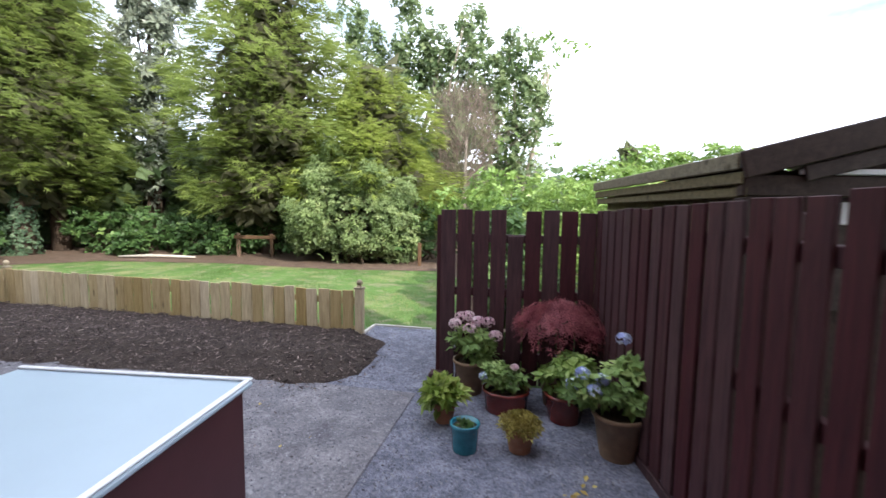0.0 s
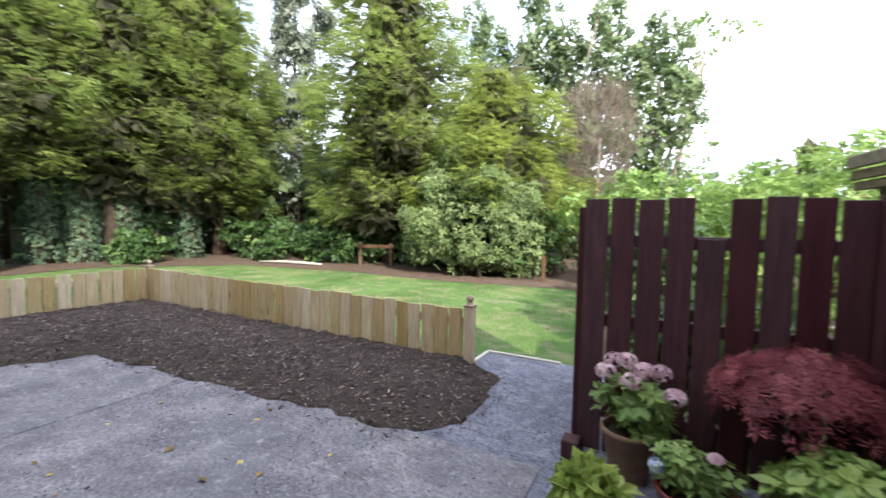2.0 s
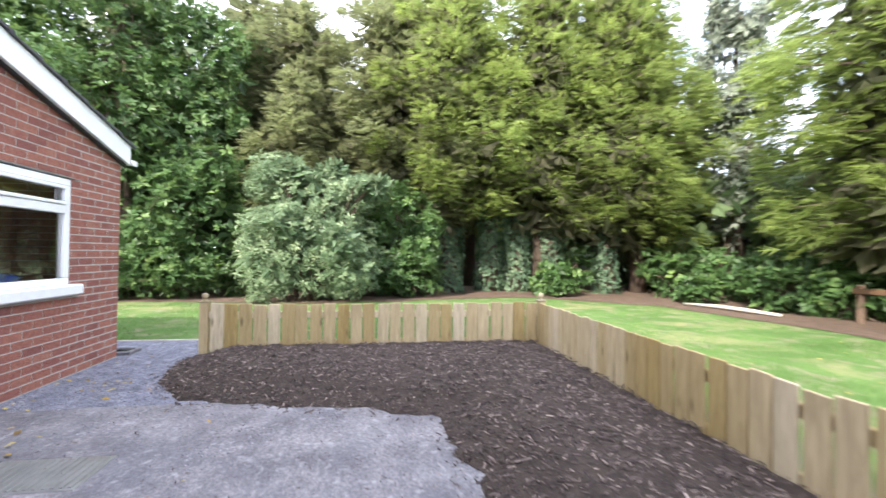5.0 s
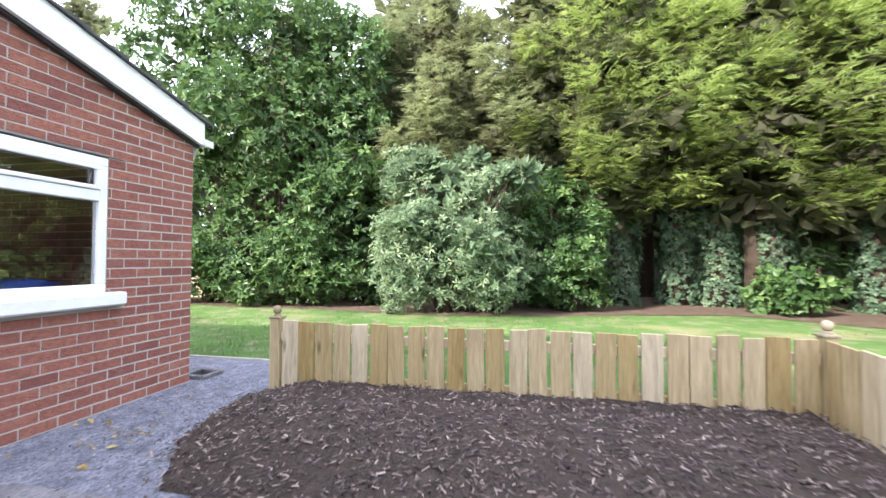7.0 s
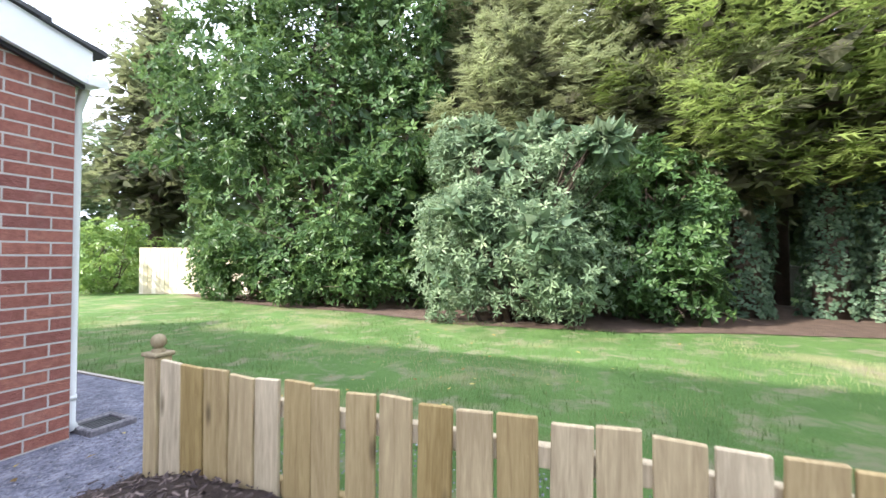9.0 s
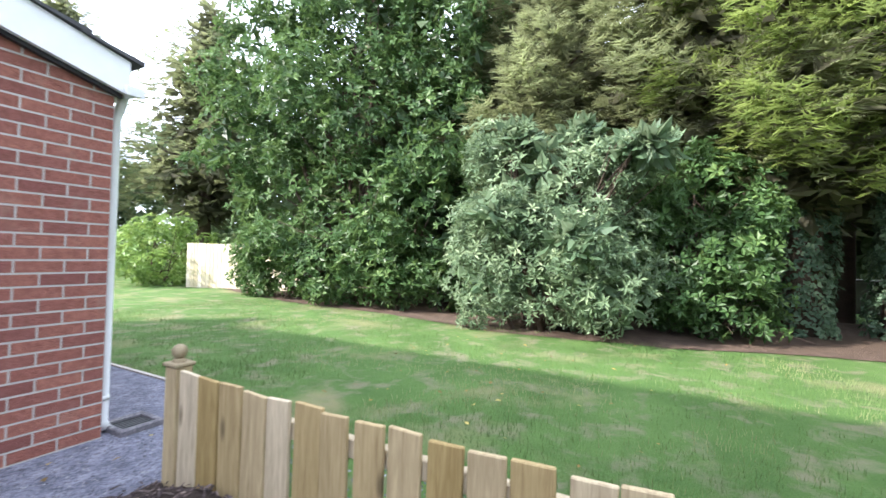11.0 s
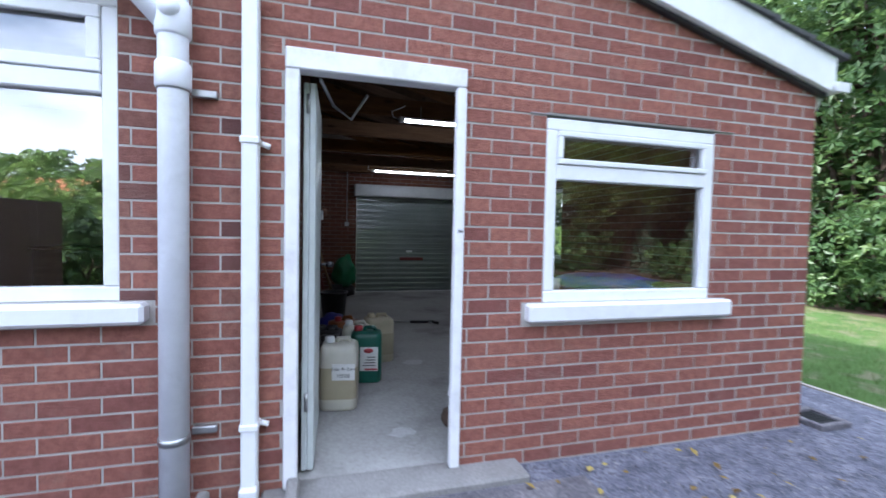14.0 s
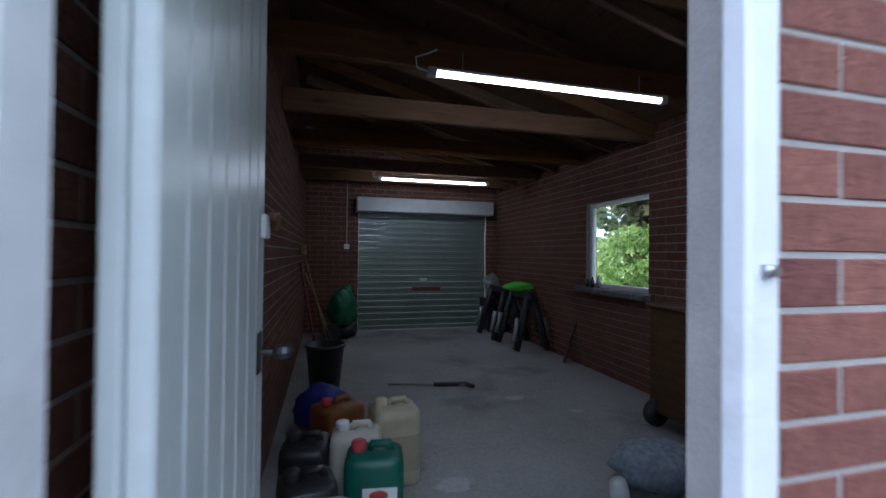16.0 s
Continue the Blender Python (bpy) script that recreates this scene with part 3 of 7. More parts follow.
put("trim_path_edge", box((-7.29, -4.0, -0.05), (-7.25, 0.55, 0.006), 0.004, "trim_edging"), EDGING, label="pale timber edging board beside the path", category="edging", kind="structure")


# ---- low picket fence ----
def fence_post(x, y, ball=True, rz=0.0):
    root = thing("fence_post", (x, y, 0), rz, label="square softwood fence post with a ball finial", category="fence post", group="posts of the low fence")
    put("post", box((-0.045, -0.045, -0.05), (0.045, 0.045, 0.615), 0.006, "post"), PICKET, root)
    bm = bmesh.new()
    add_box(bm, (-0.055, -0.055, 0.615), (0.055, 0.055, 0.635), 0.005)
    prof = [(0.001, 0.635), (0.034, 0.636), (0.03, 0.648), (0.018, 0.655)] + [(0.037 * math.cos(a), 0.688 + 0.037 * math.sin(a)) for a in np.linspace(-0.95, 1.5, 9)] + [(0.001, 0.726)]
    add_lathe(bm, prof, 16)
    put("finial", finish(bm, "finial", False), PICKET_CAP, root)


def picket_run(x0, y0, x1, y1, side, seed, top=0.60, label="", pitch=0.1555, width=0.139):
    """Boards nailed to two rails between two posts. side: which way the boards face."""
    rng = random.Random(seed)
    ln = math.hypot(x1 - x0, y1 - y0)
    root = thing("picket_fence", (x0, y0, 0), math.degrees(math.atan2(y1 - y0, x1 - x0)), label=label, category="fence", group="low fence runs")
    for z in (0.09, 0.43):
        put("rail", box((0.046, -0.02, z), (ln - 0.046, 0.02, z + 0.075), 0.004, "rail"), PICKET, root)
    meshes = []
    for k in range(5):
        w = width + 0.004 * (k - 2)
        bm = bmesh.new()
        add_box(bm, (-w / 2, -0.011, 0.03), (w / 2, 0.011, top), 0.004)
        for v in bm.verts:
            if v.co.z > top * 0.9:
                v.co.z += (0.003, -0.002, 0.002, -0.003, 0.0)[k] * v.co.x / w * 2
            v.co.y += 0.0025 * (k - 2) * (v.co.x / w * 2) ** 2
        for nail_z in (0.13, 0.47):
            for nail_x in (-w * 0.28, w * 0.27):
                add_box(bm, (nail_x - 0.003, side * 0.0108, nail_z - 0.003), (nail_x + 0.003, side * 0.0122, nail_z + 0.003))
        meshes.append(finish(bm, "picket"))
    n = round((ln - 0.12) / pitch)
    pitch = (ln - 0.12) / n
    for k in range(n):
        put("picket", meshes[rng.randrange(5)], PICKET, root, (0.06 + pitch * (k + 0.5) + rng.uniform(-0.005, 0.005), side * 0.033, rng.uniform(-0.014, 0.010)), (0, rng.uniform(-0.8, 0.8), 0))


fence_post(-6.26, 0.955)
fence_post(-6.25, 5.0)
fence_post(-0.68, 4.88)
picket_run(-6.26, 0.955, -6.25, 5.0, -1, 11, label="low fence of new softwood boards with narrow gaps")
picket_run(-6.25, 5.0, -0.68, 4.88, -1, 12, label="low fence of new softwood boards beside the lawn", pitch=0.1515, width=0.135)


# ---- tall brown fence ----
def brown_panel():
    root = thing("brown_fence", (0.50, 3.93, 0), math.degrees(math.atan2(0.0, 1.32)), label="tall dark brown stained fence panel with one short board", category="fence")
    w, n = 0.128, 9
    pitch = 1.30 / n
    for k in range(n):
        h = 1.545 + 0.006 * math.sin(k * 2.3) if k != 4 else 1.33
        if k == 8:
            h = 1.53
        put("board", box((-w / 2, -0.01, 0.05), (w / 2, 0.01, h), 0.003, "board"), BROWN, root, (0.066 + k * pitch, -0.03, 0))
    for z in (0.25, 0.80, 1.27):
        put("rail", box((0.0, -0.019, z), (1.33, 0.022, z + 0.07), 0.004, "rail"), BROWN, root)
    put("post", box((-0.04, -0.01, -0.05), (0.03, 0.06, 1.5), 0.005, "post"), BROWN, root)
    put("foot", box((-0.07, -0.16, -0.02), (0.03, -0.045, 0.12), 0.006, "foot"), BROWN, root)


def side_fence():
    a, b = Vector((1.83, 3.93, 0)), Vector((2.56, 0.0, 0))
    d = b - a
    ln = d.length
    root = thing("side_fence", a, math.degrees(math.atan2(d.y, d.x)), label="tall dark brown stained close-boarded fence", category="fence")
    w, pitch = 0.109, 0.139
    n = int(ln / pitch)
    rng = random.Random(4)
    meshes = [box((-w / 2, -0.01, 0.06), (w / 2, 0.01, 1.555 + 0.012 * i), 0.003, "board") for i in range(9)]
    for k in range(n):
        f = k / n
        put("board", meshes[min(8, int(f * 9))], BROWN, root, (0.07 + pitch * k, -0.035, rng.uniform(-0.006, 0.006)), (0, rng.uniform(-0.3, 0.3), 0))
    for z in (0.25, 0.82, 1.38):
        put("rail", box((0, -0.024, z), (ln, 0.02, z + 0.07), 0.004, "rail"), BROWN, root)
    for x in (0.03, 1.9, 3.75):
        put("post", box((x - 0.04, 0.021, -0.05), (x + 0.04, 0.095, 1.55), 0.005, "post"), BROWN, root)
    put("gravel_board", box((0, -0.05, -0.02), (ln, -0.025, 0.05), 0.004, "gravel_board"), BROWN, root)


def return_panel():
    """Close-boarded return that runs back from the short panel beside the path."""
    a, b = Vector((0.50, 3.955, 0)), Vector((0.29, 5.15, 0))
    d = b - a
    root = thing("return_fence", a, math.degrees(math.atan2(d.y, d.x)), label="weathered brown close-boarded fence beside the gravel path", category="fence")
    n = 9
    pitch = d.length / n
    m = box((-pitch / 2 + 0.001, -0.011, 0.04), (pitch / 2 - 0.001, 0.011, 1.545), 0.003, "board")
    for k in range(n):
        put("board", m, BROWN_OLD, root, (pitch * (k + 0.5), 0.0, 0.004 * math.sin(k * 1.9)))
    for z in (0.25, 0.80, 1.30):
        put("rail", box((0.02, -0.055, z), (d.length - 0.02, -0.012, z + 0.07), 0.004, "rail"), BROWN, root)
    put("post", box((d.length - 0.08, -0.10, -0.05), (d.length - 0.01, -0.056, 1.5), 0.005, "post"), BROWN, root)


brown_panel()
return_panel()
side_fence()


# ---- garden shed behind the fence ----
def shed():
    a, b = Vector((1.88, 4.5, 0)), Vector((2.2, 2.42, 0))
    d = b - a
    root = thing("garden_shed", a, math.degrees(math.atan2(d.y, d.x)), label="weathered timber garden shed with a shallow felt roof", category="shed")
    ln, wd = d.length, 2.4
    k = 0
    z = 0.0
    while z < 1.66:
        put("cladding", box((0.06, 0.08, z), (ln - 0.06, 0.10 + 0.012, z + 0.118), 0.004, "cladding"), SHED_WOOD, root, (0, 0, 0), (1.0, 0, 0))
        z += 0.12
    bm = bmesh.new()
    add_box(bm, (0.05, 0.115, 0), (ln - 0.05, wd, 1.70))
    for x0, x1 in ((0.05, 0.09), (ln - 0.09, ln - 0.05)):
        a3 = [bm.verts.new((x0, y, z)) for y, z in ((0.115, 1.70), (wd, 1.70), (wd / 2 + 0.05, 2.03))]
        b3 = [bm.verts.new((x1, y, z)) for y, z in ((0.115, 1.70), (wd, 1.70), (wd / 2 + 0.05, 2.03))]
        bm.faces.new(a3)
        bm.faces.new(b3)
    put("wall", finish(bm, "wall"), SHED_DARK, root)
    # roof: two shallow slopes along the length, behind an eaves fascia of stepped boards
    bm = bmesh.new()
    t, rise, eave = 0.03, 0.33, 1.745
    for y0, z0, y1, z1 in ((-0.02, eave, wd / 2 + 0.05, eave + rise), (wd + 0.12, eave, wd / 2 + 0.05, eave + rise)):
        vs = [bm.verts.new(p) for p in ((-0.06, y0, z0), (ln + 0.06, y0, z0), (ln + 0.06, y1, z1), (-0.06, y1, z1), (-0.06, y0, z0 + t), (ln + 0.06, y0, z0 + t), (ln + 0.06, y1, z1 + t), (-0.06, y1, z1 + t))]
        for f in ((0, 1, 2, 3), (4, 5, 6, 7), (0, 1, 5, 4), (1, 2, 6, 5), (2, 3, 7, 6), (3, 0, 4, 7)):
            bm.faces.new([vs[i] for i in f])
    put("roof", finish(bm, "roof"), TILE, root)
    for y, z, h in ((-0.05, 1.735, 0.075), (-0.03, 1.672, 0.056), (-0.012, 1.615, 0.050)):
        put("eave_board", box((-0.05, y, z), (ln + 0.05, y + 0.016, z + h), 0.006, "eave_board"), SHED_WOOD, root)
    sl = math.degrees(math.atan2(rise, wd / 2 + 0.07))
    put("gable_board", box((0, 0, -0.085), (0.025, wd / 2 + 0.12, 0.035), 0.006, "gable_board"), SHED_DARK, root, (ln + 0.065, -0.05, eave + 0.03), (sl, 0, 0))
    put("gable_board", box((0, 0.25, -0.16), (0.02, wd / 2 + 0.12, -0.09), 0.006, "gable_board"), SHED_DARK, root, (ln + 0.055, -0.05, eave + 0.03), (sl, 0, 0))
    put("porch_strip", box((ln + 0.03, 0.22, 1.715), (ln + 0.062, wd, 1.74), 0.004, "porch_strip"), GREY_PIPE, root, label="pale grey plastic strip")
    put("porch_beam", box((ln + 0.0, -0.02, 1.62), (ln + 0.05, wd, 1.712), 0.006, "porch_beam"), SHED_DARK, root)
    put("corner_post", box((ln - 0.03, -0.01, 0.0), (ln + 0.05, 0.07, 1.618), 0.006, "corner_post"), SHED_DARK, root)
    put("window", box((ln - 0.06, 0.40, 1.1), (ln - 0.02, 1.2, 1.612), 0.004, "window"), SHED_DARK, root)
    put("pane", box((ln - 0.02, 0.45, 1.50), (ln - 0.012, 0.78, 1.60), 0, "pane"), GREY_PIPE, root, label="pale panel in the window")
    put("pane", box((ln - 0.02, 0.82, 1.50), (ln - 0.012, 1.15, 1.60), 0, "pane"), GREY_PIPE, root, label="pale panel in the window")


shed()


# ---- storage box by the house ----
def storage_box():
    root = thing("storage_box", (0.335, 0.556, 0), 6.5, label="wine-brown painted storage box with a smooth pale lid", category="storage box")
    m = plain("wine_brown_paint", (0.075, 0.024, 0.028), 0.45, vary=0.12)
    put("body", box((-0.32, -0.49, 0.0), (0.32, 0.58, 1.075), 0.006, "body"), m, root)
    lid = plain("pale_lid", (0.42, 0.52, 0.60), 0.28, vary=0.02, bump=0.02)
    put("lid", box((-0.335, -0.50, 1.076), (0.335, 0.60, 1.092), 0.005, "lid"), lid, root)
    bm = bmesh.new()
    add_box(bm, (-0.335, 0.585, 1.093), (0.335, 0.60, 1.099), 0.002)
    add_box(bm, (0.32, -0.50, 1.093), (0.335, 0.584, 1.099), 0.002)
    put("rim", finish(bm, "rim"), UPVC, root)


storage_box()


# ---- garage and house ----
TOP0, TOPS = 2.20, 0.265            # underside of the verge at the corner, rise per metre
X_COR, X_JOIN = -6.36, -3.0
X_IN, Y_BACK = -6.22, -6.45         # inner face of the side wall, inner face of the end wall
DOOR = (-3.965, -3.112, 0.0, 2.05)
WIN = (-5.545, -4.425, 0.87, 1.885)
HWIN = (-2.462, -1.05, 0.92, 2.2)


def verge(x):
    return TOP0 + TOPS * (x - X_COR)


def wall_along_x(name, x0, x1, y0, y1, top, holes, mat, **tags):
    """A wall with openings that go right through; top: height as a function of x."""
    cuts = sorted({x0, x1, *(h[0] for h in holes), *(h[1] for h in holes)})
    bm = bmesh.new()
    for a, b in zip(cuts, cuts[1:]):
        spans, z = [], -0.05
        for h in sorted((h for h in holes if h[0] <= a and h[1] >= b), key=lambda h: h[2]):
            if h[2] > z:
                spans.append((z, h[2], z, h[2]))
            z = h[3]
        for za, zb, in ((z, None),):
            t = (top(a), top(b))
            vs = [bm.verts.new(p) for p in ((a, y0, za), (b, y0, za), (b, y1, za), (a, y1, za), (a, y0, t[0]), (b, y0, t[1]), (b, y1, t[1]), (a, y1, t[0]))]
            for f in ((0, 1, 2, 3), (4, 5, 6, 7), (0, 1, 5, 4), (1, 2, 6, 5), (2, 3, 7, 6), (3, 0, 4, 7)):
                bm.faces.new([vs[i] for i in f])
        for za, zb, *_ in spans:
            add_box(bm, (a, y0, za), (b, y1, zb))
    return put(name, finish(bm, name), mat, kind="structure", **tags)


def brick_mesh(w, h, depth, cache={}):
    key = (round(w, 3), round(h, 3), depth)
    if key not in cache:
        bm = bmesh.new()
        c = 0.0018
        f = [(-w / 2 + c, 0, -h / 2 + c), (w / 2 - c, 0, -h / 2 + c), (w / 2 - c, 0, h / 2 - c), (-w / 2 + c, 0, h / 2 - c)]
        m = [(-w / 2, -c, -h / 2), (w / 2, -c, -h / 2), (w / 2, -c, h / 2), (-w / 2, -c, h / 2)]
        r = [(-w / 2, -depth, -h / 2), (w / 2, -depth, -h / 2), (w / 2, -depth, h / 2), (-w / 2, -depth, h / 2)]
        vs = [bm.verts.new(p) for p in f + m + r]
        bm.faces.new(vs[:4])
        for k in range(4):
            n = (k + 1) % 4
            bm.faces.new((vs[k], vs[n], vs[4 + n], vs[4 + k]))
            bm.faces.new((vs[4 + k], vs[4 + n], vs[8 + n], vs[8 + k]))
        cache[key] = finish(bm, "brick")
    return cache[key]


def brick_places(u0, u1, z1, holes, top, shift=0.0):
    """Stretcher bond: centre, width and height of each brick, cut at the openings."""
    out = []
    row = 0
    z = 0.0
    while z < z1:
        h = 0.0655
        u = u0 - (0.1125 if row % 2 else 0.0) - shift
        while u < u1:
            spans = [(max(u, u0), min(u + 0.2165, u1), z, z + h)]
            for a, b, c, d in holes:
                cut = []
                for p, q, e, f in spans:
                    if f <= c or e >= d or q <= a or p >= b:
                        cut.append((p, q, e, f))
                        continue
                    cut += [(p, min(q, a - 0.003), e, f), (max(p, b + 0.003), q, e, f), (max(p, a - 0.003), min(q, b + 0.003), d + 0.004, f), (max(p, a - 0.003), min(q, b + 0.003), e, c - 0.004)]
                spans = [s for s in cut if s[1] - s[0] > 0.02 and s[3] - s[2] > 0.012]
            for p, q, e, f in spans:
                if q - p > 0.02 and e + h * 0.5 < top((p + q) / 2) + 0.06:
                    out.append(((p + q) / 2, (e + f) / 2, q - p, f - e))
            u += 0.225
        z += 0.075
        row += 1
    return out


def brick_wall(parent, places, turn, origin, mat, near=None, count=0, depth=0.007, label="bricks"):
    """Bricks on a wall. The ones nearest to a place are pieces of their own; the rest are one mesh."""
    rng = random.Random(9)
    order = sorted(places, key=lambda b: math.hypot(b[0] - near[0], b[1] - near[1])) if near else places
    for u, z, w, h in order[:count]:
        o = origin(u, z)
        put("brick", brick_mesh(w, h, depth), mat, parent, (o[0], o[1] + rng.uniform(0.001, 0.003), o[2]), (rng.uniform(-0.2, 0.2), rng.uniform(-0.25, 0.25), turn))
    verts, faces, tones = [], [], []
    m = Matrix.Rotation(radians(turn), 3, "Z")
    for u, z, w, h in order[count:]:
        o, me, b, t = Vector(origin(u, z)), brick_mesh(w, h, depth), len(verts), rng.random()
        tilt = Matrix.Rotation(rng.uniform(-0.004, 0.004), 3, "X")
        verts += [o + m @ (tilt @ v.co) for v in me.vertices]
        for p in me.polygons:
            faces.append([b + i for i in p.vertices])
            tones.append(t)
    me = mesh_np("brickwork", np.array(verts), np.array(faces), np.array(tones))
    put("brickwork", me, mat, parent, kind="stuff")


def garage_walls():
    front = wall_along_x("wall_north", X_COR, X_JOIN, -0.115, -0.0010, lambda x: verge(x) + 0.12, [DOOR, WIN], MORTAR, label="red brick garage wall with pale mortar joints", category="wall")
    sill_gap = (WIN[0] - 0.13, WIN[1] + 0.12, 0.765, 0.87)
    brick_wall(front, brick_places(X_COR + 0.002, X_JOIN, 3.4, [DOOR, WIN, sill_gap], verge), 0, lambda u, z: (u, 0.0, z), BRICK, (-4.0, 1.25), 300)
    # west wall with a window, shown from inside and at the corner
    bm = bmesh.new()
    y0, y1, w0, w1 = Y_BACK, -0.116, -3.80, -2.83
    for a, b, c, d in ((y0, w0, -0.05, 2.37), (w1, y1, -0.05, 2.37), (w0, w1, -0.05, 0.92), (w0, w1, 1.84, 2.37)):
        add_box(bm, (X_COR + 0.007, a, c), (X_IN, b, d))
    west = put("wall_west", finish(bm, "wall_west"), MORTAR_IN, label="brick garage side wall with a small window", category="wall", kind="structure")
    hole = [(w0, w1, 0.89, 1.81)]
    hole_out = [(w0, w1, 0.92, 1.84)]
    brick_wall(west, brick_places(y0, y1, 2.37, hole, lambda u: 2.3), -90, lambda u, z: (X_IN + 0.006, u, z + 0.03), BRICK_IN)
    brick_wall(west, brick_places(y0, 0.0, 2.2, hole_out, lambda u: 2.2), 90, lambda u, z: (X_COR, u, z), BRICK)
    bm = bmesh.new()
    add_box(bm, (-3.094, Y_BACK, -0.05), (-3.005, -0.116, 3.4))
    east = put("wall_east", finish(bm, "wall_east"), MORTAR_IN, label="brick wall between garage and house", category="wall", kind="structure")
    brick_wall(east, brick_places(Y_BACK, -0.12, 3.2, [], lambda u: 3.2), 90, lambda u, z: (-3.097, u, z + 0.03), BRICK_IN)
    bm = bmesh.new()
    add_box(bm, (X_COR, Y_BACK - 0.22, -0.05), (-6.03, Y_BACK - 0.001, 3.2))
    add_box(bm, (-3.90, Y_BACK - 0.22, -0.05), (-3.0, Y_BACK - 0.001, 3.2))
    add_box(bm, (-6.029, Y_BACK - 0.22, 2.02), (-3.901, Y_BACK - 0.001, 3.2))
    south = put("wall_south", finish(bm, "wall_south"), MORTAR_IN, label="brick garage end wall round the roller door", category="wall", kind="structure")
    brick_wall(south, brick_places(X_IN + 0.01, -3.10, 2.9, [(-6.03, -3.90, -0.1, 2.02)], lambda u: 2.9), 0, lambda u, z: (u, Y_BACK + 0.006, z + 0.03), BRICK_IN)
    put("floor_garage", box((X_IN, Y_BACK - 0.2, -0.06), (-3.094, -0.05, 0.03), 0.0, "floor_garage"), FLOOR_IN, label="stained grey concrete garage floor", category="floor", kind="structure")
    put("step_door", box((-4.3, -0.052, -0.04), (-3.02, 0.17, 0.032), 0.012, "step_door"), STEP, label="worn concrete door step", category="step", kind="structure")


def house_walls():
    # carried unseen past x=3 at full height so its shadow covers the yard
    wall = wall_along_x("wall_house", X_JOIN + 0.001, 9.0, -0.25, -0.0010, lambda x: 5.2, [HWIN], MORTAR, label="older red brick house wall", category="wall")
    sill_gap = (HWIN[0] - 0.13, HWIN[1] + 0.1, 0.83, 0.92)
    places = brick_places(X_JOIN + 0.003, 3.0, 5.2, [HWIN, sill_gap], lambda u: 5.2, 0.07)
    brick_wall(wall, places, 0, lambda u, z: (u, 0.0, z), BRICK_OLD, (-2.7, 1.2), 150)
    bm = bmesh.new()
    add_box(bm, (8.75, -8, -0.05), (9.0, -0.251, 5.2))
    add_box(bm, (-3.0, -8, -0.05), (8.75, -7.75, 5.2))
    add_box(bm, (-3.0, -7.75, 3.45), (-2.76, -0.251, 5.2))
    put("wall_house_back", finish(bm, "wall_house_back"), MORTAR, label="plain outer house walls out of view", category="wall", kind="structure")
    # room behind the window
    bm = bmesh.new()
    add_box(bm, (-3.0, -3.3, 0.0), (0.6, -3.2, 2.5))
    add_box(bm, (0.5, -3.2, 0.0), (0.6, -0.251, 2.5))
    add_box(bm, (-3.0, -3.2, 0.0), (-2.9, -0.251, 2.5))
    put("wall_room", finish(bm, "wall_room"), ROOM_WALL, label="pale plastered room walls", category="wall", kind="structure")
    put("ceiling_room", box((-2.9, -3.2, 2.4), (0.5, -0.251, 2.5), 0, "ceiling_room"), ROOM_WALL, label="white room ceiling", category="ceiling", kind="structure")
    put("floor_room", box((-2.9, -3.2, 0.0), (0.5, -0.251, 0.1), 0, "floor_room"), BOARDS, label="dark room floor", category="floor", kind="structure")
    # hipped roof out of view, added and shaped for the shadow it casts
    bm = bmesh.new()
    lo = [bm.verts.new(p) for p in ((-3.2, 0.35, 5.1), (9.3, 0.35, 5.1), (9.3, -8.35, 5.1), (-3.2, -8.35, 5.1))]
    hi = [bm.verts.new(p) for p in ((-3.2, 0.35, 5.22), (9.3, 0.35, 5.22), (9.3, -8.35, 5.22), (-3.2, -8.35, 5.22))]
    top = [bm.verts.new(p) for p in ((1.2, -4.0, 6.7), (4.9, -4.0, 6.7))]
    bm.faces.new(lo)
    for k in range(4):
        bm.faces.new((lo[k], lo[(k + 1) % 4], hi[(k + 1) % 4], hi[k]))
    bm.faces.new((hi[0], hi[1], top[1], top[0]))
    bm.faces.new((hi[1], hi[2], top[1]))
    bm.faces.new((hi[2], hi[3], top[0], top[1]))
    bm.faces.new((hi[3], hi[0], top[0]))
    put("roof_house", finish(bm, "roof_house"), TILE, label="unseen dark tiled hipped house roof added to shade the yard", category="roof", kind="structure")


garage_walls()
house_walls()


